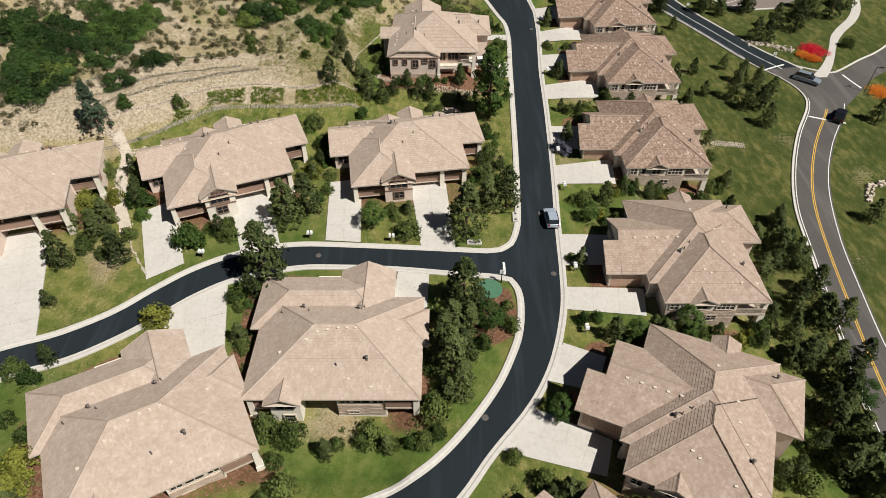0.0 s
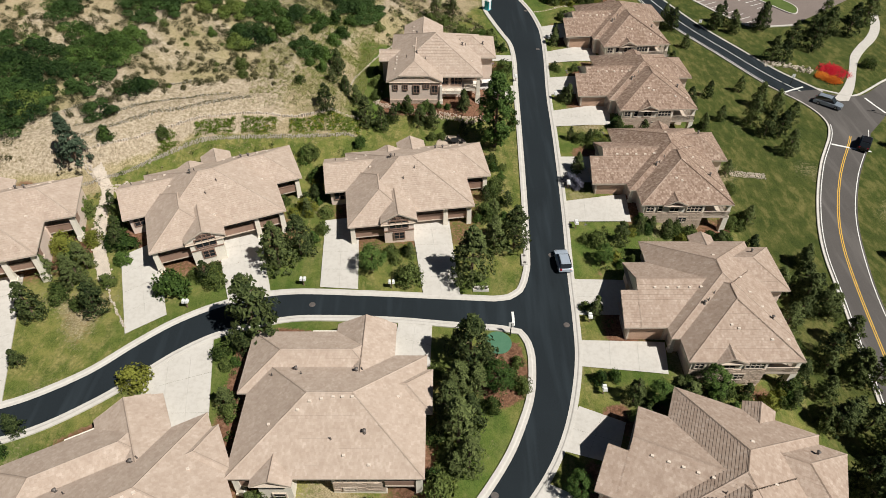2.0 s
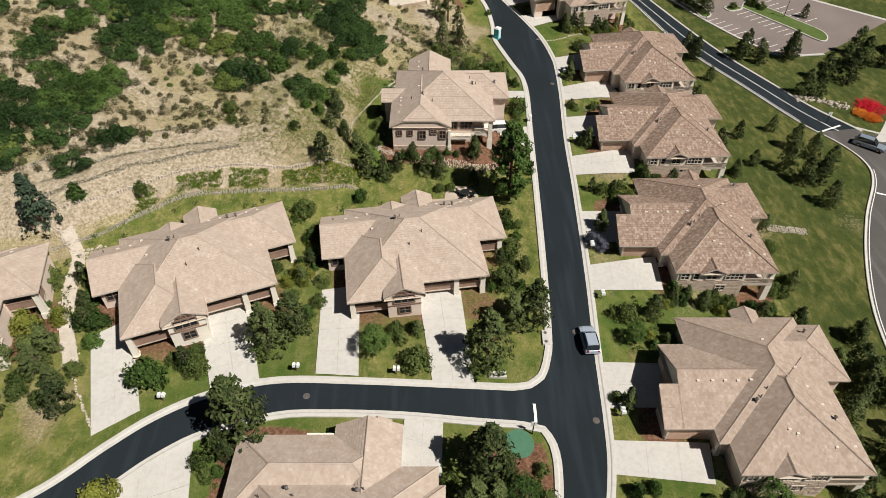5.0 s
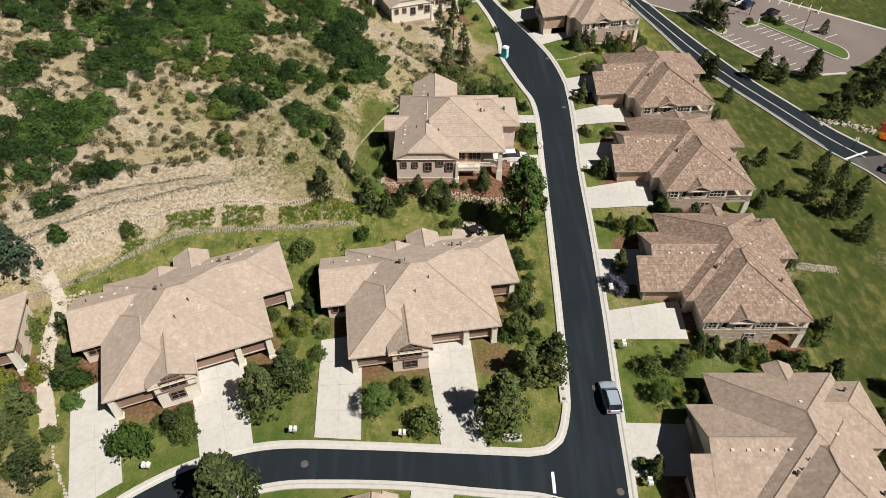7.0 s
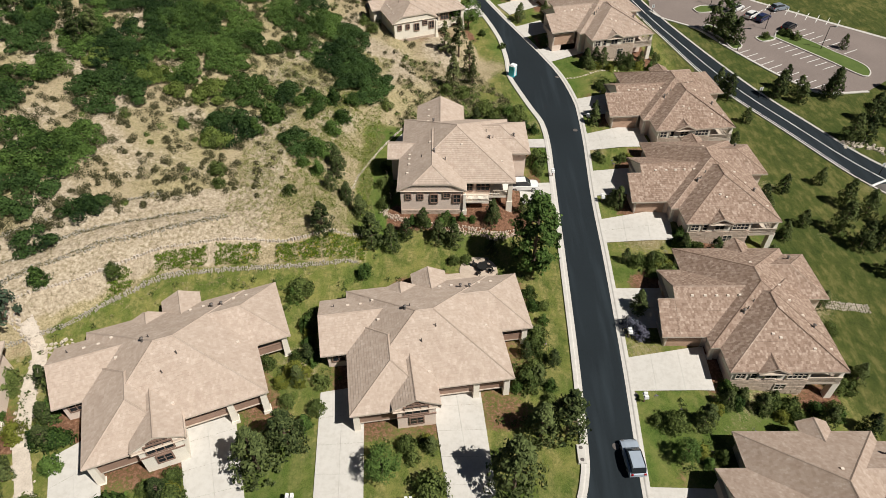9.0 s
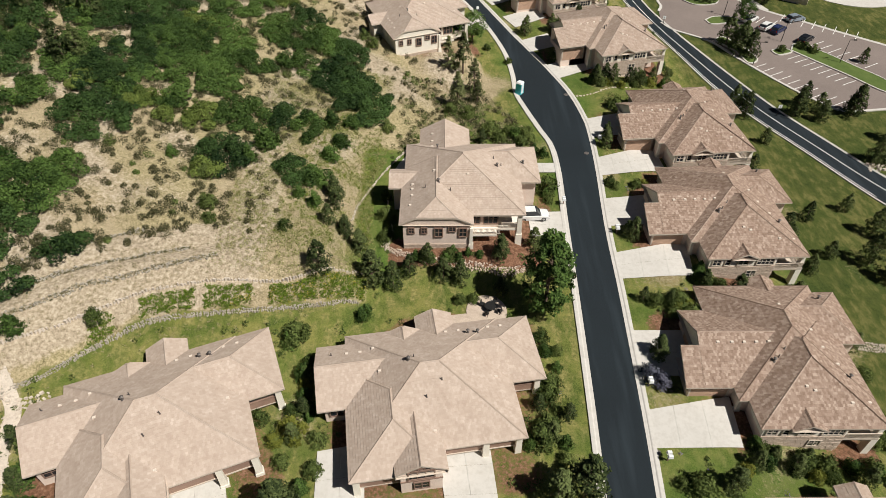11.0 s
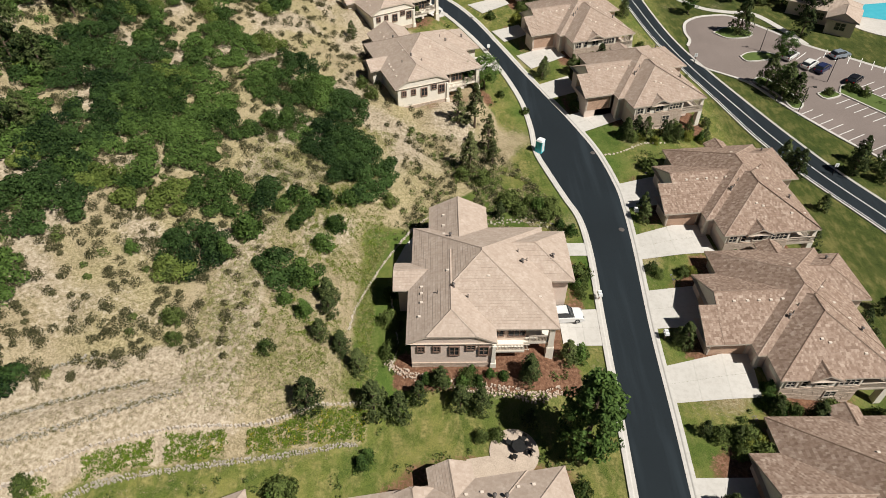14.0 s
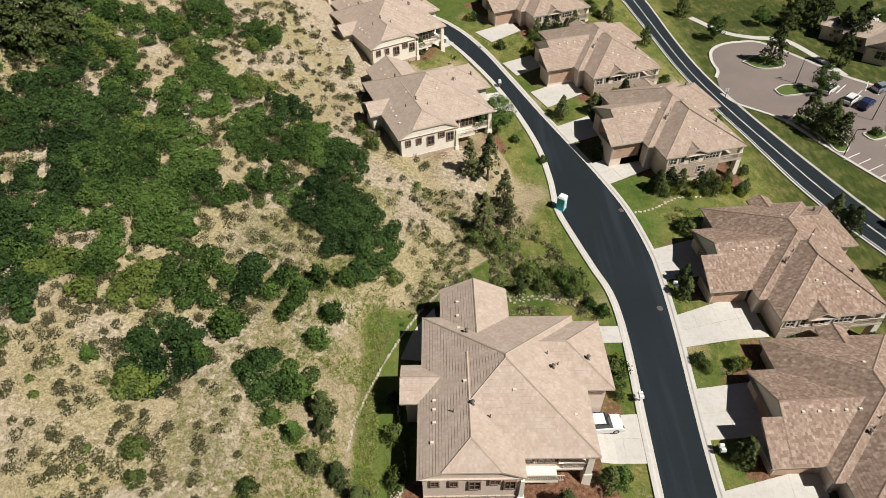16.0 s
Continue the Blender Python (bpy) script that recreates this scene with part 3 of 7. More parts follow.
def stripe(line, d0, d1, material, height, label, group):
    rows = [offset(line, d0), offset(line, d1)]
    return tagged(sheet("road_marking", rows, [height, height], material, skirt=-height + 0.02), label, "road marking", group, "structure")


edge_w, edge_e = even(ARTERIAL_WEST, 190), even(ARTERIAL_EAST, 190)
stripe(edge_w[edge_w[:, 1] < 110], 0.25, 0.38, WHITE_PAINT, 0.058, "white edge line on worn asphalt", "edge lines")
stripe(edge_e[edge_e[:, 1] < 108], -0.38, -0.25, WHITE_PAINT, 0.058, "white edge line on worn asphalt", "edge lines")
mid = (edge_w + edge_e) / 2
south = mid[mid[:, 1] < 107]
stripe(south, -0.2, -0.07, YELLOW_PAINT, 0.058, "double yellow centre line on worn asphalt", "centre lines")
stripe(south, 0.07, 0.2, YELLOW_PAINT, 0.058, "double yellow centre line on worn asphalt", "centre lines")
stripe(edge_w[edge_w[:, 1] > 124], 0.3, 0.42, WHITE_PAINT, 0.058, "white edge line on black asphalt", "edge lines")
north = mid[mid[:, 1] > 121]
stripe(north, -0.08, 0.08, WHITE_PAINT, 0.058, "white centre line on worn asphalt", "centre lines")
stripe(np.array([(8.55, 60.4), (8.6, 61.5), (8.6, 62.7)]), -0.17, 0.17, WHITE_PAINT, 0.075, "white stop bar on black asphalt", "stop bars")
stripe(np.array([(69.8, 103.7), (73.2, 102.4), (76, 101.5)]), -0.2, 0.2, WHITE_PAINT, 0.062, "white stop bar on worn asphalt", "stop bars")
stripe(np.array([(67.2, 120.6), (70, 121.9), (72.5, 123)]), -0.2, 0.2, WHITE_PAINT, 0.062, "white stop bar on worn asphalt", "stop bars")
stripe(np.array([(84.5, 113.5), (83.7, 116), (83, 118.8)]), -0.2, 0.2, WHITE_PAINT, 0.062, "white stop bar on worn asphalt", "stop bars")


def manhole(x, y):
    bm = bmesh.new()
    cone(bm, 0, 0, 0, 0.03, 0.42, 0.4, 16)
    cone(bm, 0, 0, 0.03, 0.04, 0.33, 0.32, 16)
    ob = part("manhole_cover", bm, METAL)
    ob.location = (x, y, float(terrain(x, y)) + 0.055)
    return tagged(ob, "round iron manhole cover in black asphalt", "manhole cover", "manhole covers", "object")


for at in ((4.8, 38.4), (15.4, 60.6), (14.9, 72.9), (-17.6, 63.2), (18.3, 79.2), (19.3, 131.6), (18.6, 150.3), (0.6, 198.5)):
    manhole(*at)

# driveways: corners round each, from the kerb
DRIVES = [
    [(6.3, 34.5), (10.5, 39.8), (18.9, 35.7), (17.5, 31.5)], [(12.2, 43.5), (15.2, 48.9), (20.2, 46.8), (18.2, 41.8)],
    [(16.4, 54.3), (16.9, 58.2), (27.4, 57.9), (26.7, 53.2)], [(16.8, 62.2), (17.5, 68.4), (24.4, 68.2), (24, 62.2)],
    [(17.6, 79.7), (18, 84.2), (28.2, 86), (27.8, 79.8)], [(18.2, 88.8), (18.7, 95.2), (25.2, 95.2), (24.6, 88.6)],
    [(19.0, 103.6), (19.2, 108.4), (30.2, 111), (29.4, 104.4)], [(19.4, 113.8), (19.7, 119.9), (26.8, 120.8), (26, 114.2)],
    [(20.2, 125.5), (20.6, 130.3), (31, 134), (31.6, 127.4)], [(20.8, 136.3), (20.9, 142), (27.2, 144), (26.6, 137)],
    [(18.0, 156.2), (15.9, 161.2), (23.4, 164.6), (25.3, 160)], [(14.2, 166.8), (12, 171.3), (18, 174.4), (19.4, 169)],
    [(11.4, 177), (8.9, 182), (16.3, 186.4), (18.7, 181.7)], [(7.0, 187.6), (4.6, 192.2), (10.6, 195.6), (12, 191)],
    [(3.2, 200.7), (0.0, 205), (7.9, 210), (9.6, 206.1)],
]
DRIVES_WEST = [
    [(-17.0, 66.2), (-17.9, 79), (-13.0, 80), (-11.9, 66)], [(-3.2, 65.6), (-5.4, 80.4), (0.3, 81), (1.8, 65.4)],
    [(-39.7, 57.6), (-44.6, 70.4), (-40.8, 73.5), (-35.6, 60.8)], [(-28.6, 63.6), (-33, 75.2), (-27.4, 77.6), (-23.3, 65)],
    [(-49.6, 47.6), (-55.8, 66.5), (-61.6, 64.5), (-54.2, 45.4)], [(-7.0, 53), (-6.2, 61), (-1.9, 60.6), (-2.2, 50)],
    [(-34.0, 44), (-35.6, 52.8), (-29, 58), (-25.8, 42)], [(8.0, 111.4), (8.0, 116.8), (13.8, 117), (13.5, 111.4)],
    [(9.0, 126.4), (9.0, 128.9), (14.2, 128.9), (14.2, 126.4)], [(-12.5, 199), (-9, 203.5), (-4.5, 200.2), (-7.5, 196)], [(-2.2, 175), (-3, 180), (3.6, 182), (6, 176)],
]
def driveway(corners):
    """A drive of poured panels with open joints."""
    a, b, c, d = [np.array(p, float) for p in corners]
    at = lambda s, t: (a + (b - a) * s) * (1 - t) + (d + (c - d) * s) * t
    n = max(1, round(np.hypot(*(b - a)) / 3.2))
    k = max(1, round(np.hypot(*(d - a)) / 3.2))
    root = tagged(new("driveway"), "pale poured concrete driveway with joints", "driveway", "driveways", "structure")
    gap_s, gap_t = 0.006 / max(1, np.hypot(*(b - a))), 0.006 / max(1, np.hypot(*(d - a)))
    for i in range(n):
        for j in range(k):
            s0, s1, t0, t1 = i / n + gap_s, (i + 1) / n - gap_s, j / k + gap_t, (j + 1) / k - gap_t
            rows = [np.array([at(s0 + (s1 - s0) * u, t0 + (t1 - t0) * v) for u in (0, 0.33, 0.67, 1)]) for v in (0, 0.33, 0.67, 1)]
            sheet("panel", rows, [0.085] * 4, CONCRETE, root, skirt=0.12)


for corners in DRIVES + DRIVES_WEST:
    driveway(corners)

# ---- houses ----
PITCH, COURSE = 0.5, 0.145


def clip(poly, f):
    """The part of a plan polygon where f is not negative."""
    out = []
    for p, q in zip(poly, poly[1:] + poly[:1]):
        a, b = f(p), f(q)
        if a >= -1e-9:
            out.append(p)
        if (a > 1e-9 and b < -1e-9) or (a < -1e-9 and b > 1e-9):
            s = a / (a - b)
            out.append((p[0] + s * (q[0] - p[0]), p[1] + s * (q[1] - p[1])))
    return out


def wing_planes(w):
    """The slopes of one wing (x0, x1, y0, y1, ends): ends names, for west, east, south and north, h: hip, g: gable, j: clipped gable, f: slope."""
    x0, x1, y0, y1, ends = w
    planes = []
    for kind, a, b, c in zip(ends, (1, -1, 0, 0), (0, 0, 1, -1), (-x0, x1, -y0, y1)):
        if kind != "g":
            planes.append((PITCH * a, PITCH * b, PITCH * c + {"j": 1.1, "r": 0.5}.get(kind, 0)))
    return planes


def tile_roof(wings, material, parent):
    """Stepped tile courses over all wings, ridge caps, eaves boards and gable ends."""
    seen = set()
    for w in wings:
        boards = bmesh.new()
        x0, x1, y0, y1, ends = w
        planes = wing_planes(w)
        height = lambda p: min(a * p[0] + b * p[1] + c for a, b, c in planes)
        rect = [(x0, y0), (x1, y0), (x1, y1), (x0, y1)]
        for i, (a, b, c) in enumerate(planes):
            poly = rect
            for j, (d, e, f) in enumerate(planes):
                if j != i and poly:
                    poly = clip(poly, lambda p: (d - a) * p[0] + (e - b) * p[1] + f - c)
            if len(poly) < 3:
                continue
            z = lambda p: a * p[0] + b * p[1] + c
            normal = Vector((-a, -b, 1)).normalized()
            verts, faces, uvs, index = [], [], [], {}

            def vertex(v):
                key = (round(v[0], 3), round(v[1], 3), round(v[2], 3))
                if key not in index:
                    index[key] = len(verts)
                    verts.append(v)
                return index[key]

            top = max(map(z, poly))
            k = math.floor(min(map(z, poly)) / COURSE)
            while k * COURSE < top - 1e-6:
                lo, hi = k * COURSE, (k + 1) * COURSE
                band = clip(clip(poly, lambda p: z(p) - lo), lambda p: hi - z(p)) if poly else []
                if len(band) >= 3:
                    n = len(band)
                    ids = [vertex(Vector((p[0], p[1], z(p))) + normal * (0.03 * (hi - z(p)) / COURSE)) for p in band]
                    faces.append(tuple(ids))
                    along = [(p[1] if abs(a) > abs(b) else p[0]) for p in band]
                    uvs += [(u, k + 0.02 + 0.96 * (z(p) - lo) / COURSE) for u, p in zip(along, band)]
                    for m in range(n):
                        q = (m + 1) % n
                        if abs(z(band[m]) - lo) < 1e-4 and abs(z(band[q]) - lo) < 1e-4:
                            faces.append((ids[m], vertex(Vector((*band[m], z(band[m])))), vertex(Vector((*band[q], z(band[q])))), ids[q]))
                            uvs += [(along[m], k + 0.02), (along[m], k + 0.02), (along[q], k + 0.02), (along[q], k + 0.02)]
                k += 1
            link_mesh("roof_slope", verts, faces, material, parent, "stepped flat concrete tiles", uvs)
            # ridge and hip caps on the edges shared with another slope
            for p, q in zip(poly, poly[1:] + poly[:1]):
                key = tuple(sorted(((round(p[0], 2), round(p[1], 2)), (round(q[0], 2), round(q[1], 2)))))
                on_rim = any(abs(p[t] - v) < 1e-4 and abs(q[t] - v) < 1e-4 for t, v in ((0, x0), (0, x1), (1, y0), (1, y1)))
                if on_rim or key in seen:
                    continue
                seen.add(key)
                s, e = Vector((*p, z(p))), Vector((*q, z(q)))
                if (e - s).length < 0.3:
                    continue
                side = (e - s).cross(Vector((0, 0, 1))).normalized() * 0.11
                caps = bmesh.new()
                ring = [[caps.verts.new(o + d) for d in (-side + Vector((0, 0, 0.0)), Vector((0, 0, 0.085)), side)] for o in (s, e)]
                caps.faces.new((ring[0][0], ring[1][0], ring[1][1], ring[0][1]))
                caps.faces.new((ring[0][1], ring[1][1], ring[1][2], ring[0][2]))
                part("ridge_cap", caps, material, parent)
        # underside, eaves boards and gable ends
        for kind, p, q in zip(ends, ((x0, y1), (x1, y0), (x0, y0), (x1, y1)), ((x0, y0), (x1, y1), (x1, y0), (x0, y1))):
            ts = sorted({0.0, 1.0, 0.5} | {t / 20 for t in range(21)}) if kind in "gj" else [0.0, 1.0]
            pts = [(p[0] + t * (q[0] - p[0]), p[1] + t * (q[1] - p[1])) for t in ts]
            inner = Vector(((x0 + x1) / 2 - (p[0] + q[0]) / 2, (y0 + y1) / 2 - (p[1] + q[1]) / 2)).normalized() * 0.06
            rows = []
            for d, low in ((0, 0), (0, 1), (1, 1), (1, 0)):
                rows.append([boards.verts.new((o[0] + d * inner[0], o[1] + d * inner[1], max(height(o), 0) + 0.03 if not low else (-0.2 if kind not in "gj" else max(height(o), 0) - 0.2))) for o in pts])
            for r, s in zip(rows, rows[1:]):
                for m in range(len(pts) - 1):
                    boards.faces.new((r[m], r[m + 1], s[m + 1], s[m]))
        corner = [boards.verts.new((x, y, -0.16)) for x, y in rect]
        boards.faces.new(corner[::-1])
        bmesh.ops.remove_doubles(boards, verts=boards.verts, dist=0.001)
        part("eaves_board", boards, TRIM, parent, "beige painted eaves boards")


def gable_wall(bm, x0, x1, y0, y1, wing, inset):
    """The triangle of wall inside a gable."""
    planes = wing_planes(wing)
    n = 16
    pts = [(x0 + (x1 - x0) * i / n, y0 + (y1 - y0) * i / n) for i in range(n + 1)]
    up = [bm.verts.new((*p, max(0, min(a * p[0] + b * p[1] + c for a, b, c in planes)) - 0.06)) for p in pts]
    lo = [bm.verts.new((*p, -0.3)) for p in pts]
    for i in range(n):
        bm.faces.new((lo[i], lo[i + 1], up[i + 1], up[i]))


def window(parent, x, y, z, w, h, face="s", panes=2, paint=None):
    """A framed window that stands in a wall: centre of its foot, width, height; face: the side it looks to."""
    turn = {"s": 0, "e": 90, "n": 180, "w": -90}[face]
    m = pose(x, y, z, 0, 0, turn)
    bm = bmesh.new()
    t = 0.13
    # the outer frame is one closed ring
    rings = []
    for y_ in (-0.1, 0.1):
        for e in (t, 0):
            rings.append([bm.verts.new(m @ Vector((sx * (w / 2 + e), y_, h / 2 + sz * (h / 2 + e)))) for sx, sz in ((-1, -1), (1, -1), (1, 1), (-1, 1))])
    for a, b in ((0, 1), (1, 3), (3, 2), (2, 0)):
        for i in range(4):
            bm.faces.new((rings[a][i], rings[a][(i + 1) % 4], rings[b][(i + 1) % 4], rings[b][i]))
    frame_part = part("window", bm, paint or TRIM, parent, "brown framed window" if paint else "beige framed window")
    for i in range(panes):
        c0, c1 = -w / 2 + w * i / panes, -w / 2 + w * (i + 1) / panes
        bm = bmesh.new()
        box(bm, c0 + 0.004, c1 - 0.004, -0.03, 0.05, 0.004, h - 0.004, m=m)
        part("pane", bm, GLASS, frame_part, "dark reflecting glass")
        if i:
            bm = bmesh.new()
            box(bm, c0 - 0.05, c0 + 0.05, -0.07, 0.08, 0, h, m=m)
            part("mullion", bm, paint or TRIM, frame_part)
    bm = bmesh.new()
    box(bm, -w / 2, w / 2, -0.055, 0.07, h * 0.52 - 0.03, h * 0.52 + 0.03, m=m)
    part("glazing_bar", bm, paint or TRIM, frame_part)


def garage_door(parent, x, y, z, w, h, face="s"):
    turn = {"s": 0, "e": 90, "n": 180, "w": -90}[face]
    m = pose(x, y, z, 0, 0, turn)
    bm = bmesh.new()
    line = [(0.05, 0.0)]
    for i in range(12):
        line += [(-0.05, i * h / 12), (-0.05, (i + 0.78) * h / 12), (-0.01, (i + 0.82) * h / 12), (-0.01, (i + 0.98) * h / 12)]
    line.append((0.05, h))
    ends = [[bm.verts.new(m @ Vector((x_, y_, z_))) for y_, z_ in line] for x_ in (-w / 2, w / 2)]
    for i in range(len(line) - 1):
        bm.faces.new((ends[0][i], ends[1][i], ends[1][i + 1], ends[0][i + 1]))
    part("garage_door", bm, DOOR_PAINT, parent, "tan slatted garage door, shut")
    bm = bmesh.new()
    for a, b in ((-w / 2 - 0.18, -w / 2), (w / 2, w / 2 + 0.18)):
        box(bm, a, b, -0.08, 0.06, 0, h + 0.18, m=m)
    box(bm, -w / 2, w / 2, -0.08, 0.06, h, h + 0.18, m=m)
    part("door_trim", bm, TRIM, parent)


def pillar(parent, x, y, z0, z1, r=0.34):
    bm = bmesh.new()
    box(bm, x - r - 0.12, x + r + 0.12, y - r - 0.12, y + r + 0.12, z0 - 2.0, z0 + 1.1, 0.04)
    box(bm, x - r, x + r, y - r, y + r, z0 + 1.1, z1, 0.06)
    part("pillar", bm, CREAM, parent, "square cream porch pillar on a stone foot")


def railing(parent, p, q, z, solid=False):
    p, q = Vector((*p, z)), Vector((*q, z))
    length = (q - p).length
    m = Matrix.Translation(p) @ (q - p).to_track_quat("X", "Z").to_matrix().to_4x4()
    bm = bmesh.new()
    if solid:
        box(bm, 0, length, -0.07, 0.07, -0.3, 0.86, m=m)
        rail = part("parapet", bm, PARAPET, parent, "solid brown-pink balcony parapet")
        bm = bmesh.new()
        box(bm, -0.05, length + 0.05, -0.12, 0.12, 0.86, 0.94, m=m)
        part("coping", bm, BROWN_TRIM, rail, "dark brown parapet cap")
        return
    box(bm, 0, length, -0.05, 0.05, 0.92, 1.0, m=m)
    box(bm, 0, length, -0.04, 0.04, 0.08, 0.14, m=m)
    for i in range(int(length / 0.16)):
        box(bm, i * 0.16, i * 0.16 + 0.05, -0.025, 0.025, 0.1, 0.95, m=m)
    part("railing", bm, TRIM, parent, "beige painted balcony railing")


VENTS = {}


def roof_vent(parent, x, y, z, kind):
    """A low tile vent, a pipe or a hooded flue on the roof."""
    if kind not in VENTS:
        bm = bmesh.new()
        if kind == "tile":
            box(bm, -0.2, 0.2, -0.16, 0.16, -0.2, 0.13, 0.04)
            mat, text = PALE_VENT, "pale tile vent"
        elif kind == "pipe":
            cone(bm, 0, 0, -0.3, 0.45, 0.06, 0.06, 8)
            cone(bm, 0, 0, -0.3, 0.1, 0.2, 0.07, 8)
            mat, text = METAL, "dark vent pipe"
        else:
            cone(bm, 0, 0, -0.3, 0.5, 0.12, 0.12, 10)
            cone(bm, 0, 0, 0.5, 0.62, 0.22, 0.08, 10)
            cone(bm, 0, 0, -0.3, 0.12, 0.3, 0.14, 10)
            mat, text = METAL, "dark hooded flue"
        first = part("roof_vent", bm, mat, parent, text)
        VENTS[kind] = first.data
    else:
        first = new("roof_vent", VENTS[kind])
        first.parent = parent
        tagged(first, {"tile": "pale tile vent", "pipe": "dark vent pipe", "flue": "dark hooded flue"}[kind])
    first.location = (x, y, z)


def roof_height(wings, x, y):
    return max([0] + [min(a * x + b * y + c for a, b, c in wing_planes(w)) for w in wings if w[0] < x < w[1] and w[2] < y < w[3]])


def shell(name, boxes, material, parent, label, z0, z1, grow=0.0):
    for x0, x1, y0, y1 in boxes:
        bm = bmesh.new()
        box(bm, x0 - grow, x1 + grow, y0 - grow, y1 + grow, z0, z1)
        ob = part(name, bm, material, parent, label)
    return ob


def stone_courses(parent, x0, x1, y, z0, z1, seed):
    """Rough stone facing on a south wall: uneven blocks, set proud."""
    rng = random.Random(seed)
    bm = bmesh.new()
    z = z0
    while z < z1 - 0.05:
        h = min(rng.uniform(0.2, 0.34), z1 - z)
        x = x0
        while x < x1 - 0.02:
            w = min(rng.uniform(0.3, 0.75), x1 - x)
            box(bm, x + 0.012, x + w - 0.012, y - rng.uniform(0.05, 0.1), y + 0.1, z + 0.012, z + h - 0.012)
            x += w
        z += h
    return part("stone_facing", bm, FACING, parent, "tan rough stone facing")


def east_house(m, name_label, tile, low=-5.6):
    """Ranch house with a garage wing towards the street and a stone-faced lower floor."""
    h = tagged(new("house"), name_label, "house", "houses along the east side", "object")
    wings = [(2.0, 13.5, 0, 11.4, "ggff"), (-0.1, 2.0, 0, 4.3, "ggfg"), (6.3, 20.05, -5.2, 11.0, "hhhh"), (5.2, 20.1, -1.7, 15.6, "hhhh"), (11, 22.8, 6.1, 14.4, "hhhh"), (9.5, 13.3, -5.5, 0.5, "ffgg"), (12.4, 15.8, 11, 16.8, "ffgg")]
    tile_roof(wings, tile, h)
    body = [(0.6, 12, 0.6, 4), (2.5, 12, 0.6, 10.8), (6.9, 15.9, -4.95, 10.3), (15.9, 19.7, -1.4, 10.3), (5.8, 19.5, -1.1, 15.0), (11.6, 22.2, 6.7, 13.8), (13, 15.2, 12, 16.2)]
    wall = shell("wall", body, STUCCO, h, "pink-beige stucco walls", low, -0.12)
    bm = bmesh.new()
    gable_wall(bm, 9.6, 13.2, -5.0, -5.0, wings[5], 0.1)
    part("gable", bm, CREAM, wall, "cream gable wall")
    bm = bmesh.new()
    gable_wall(bm, 2.46, 2.46, 0.1, 11.3, wings[0], 0.1)
    part("gable", bm, CREAM, wall, "cream gable wall")
    shell("wall_band", [(6.9, 15.9, -4.95, -2)], CREAM, wall, "cream upper wall", -1.62, -0.13, 0.03)
    stone_courses(h, 6.85, 15.95, -4.99, -4.4, -1.66, 5)
    garage_door(h, 3.0, 0.6, -2.95, 4.2, 2.2)
    garage_door(h, 2.5, 7.4, -2.95, 2.6, 2.2, "w")
    for x, w, n in ((7.8, 1.0, 2), (9.3, 0.6, 1), (11.4, 1.3, 2), (14.4, 2.2, 4)):
        window(h, x, -5.0, -1.35, w, 0.95, "s", n)
    window(h, 13.0, -5.05, -3.5, 1.2, 1.0, "s", 2)
    window(h, 17.8, -1.4, -1.9, 2.6, 1.7, "s", 3)
    window(h, 5.8, 3.0, -1.6, 1.0, 1.1, "w", 1)
    window(h, 22.1, 10.5, -1.9, 2.4, 1.5, "e", 3)
    bm = bmesh.new()
    box(bm, 15.9, 20.0, -4.9, -1.4, -2.75, -2.5)
    part("deck", bm, TRIM, h, "raised corner deck")
    railing(h, (15.9, -4.85), (20, -4.85), -2.5)
    railing(h, (19.95, -4.85), (19.95, -1.4), -2.5)
    pillar(h, 19.7, -4.5, low + 2, -0.15, 0.3)
    pillar(h, 5.9, -1.0, -3.6, -0.15, 0.22)
    for x, y, k in ((4.2, 4.6, "tile"), (5.8, 4.6, "tile"), (7.2, 4.6, "tile"), (8.6, 4.6, "tile"), (10, 4.6, "tile"), (9.8, 2.2, "flue"), (10.4, 2.6, "pipe"), (11.2, 3.4, "pipe"), (16.5, -2.8, "tile"), (12, -1.2, "tile"), (12.8, -1.6, "tile"), (17.8, 0.5, "flue"), (19.6, 12.4, "flue"), (16, 4, "tile"), (17, 2, "tile"), (15.6, 6.4, "tile"), (13, 9.8, "tile"), (18.8, -2.4, "tile")):
        roof_vent(h, x, y, roof_height(wings, x, y), k)
    h.matrix_world = m
    return h


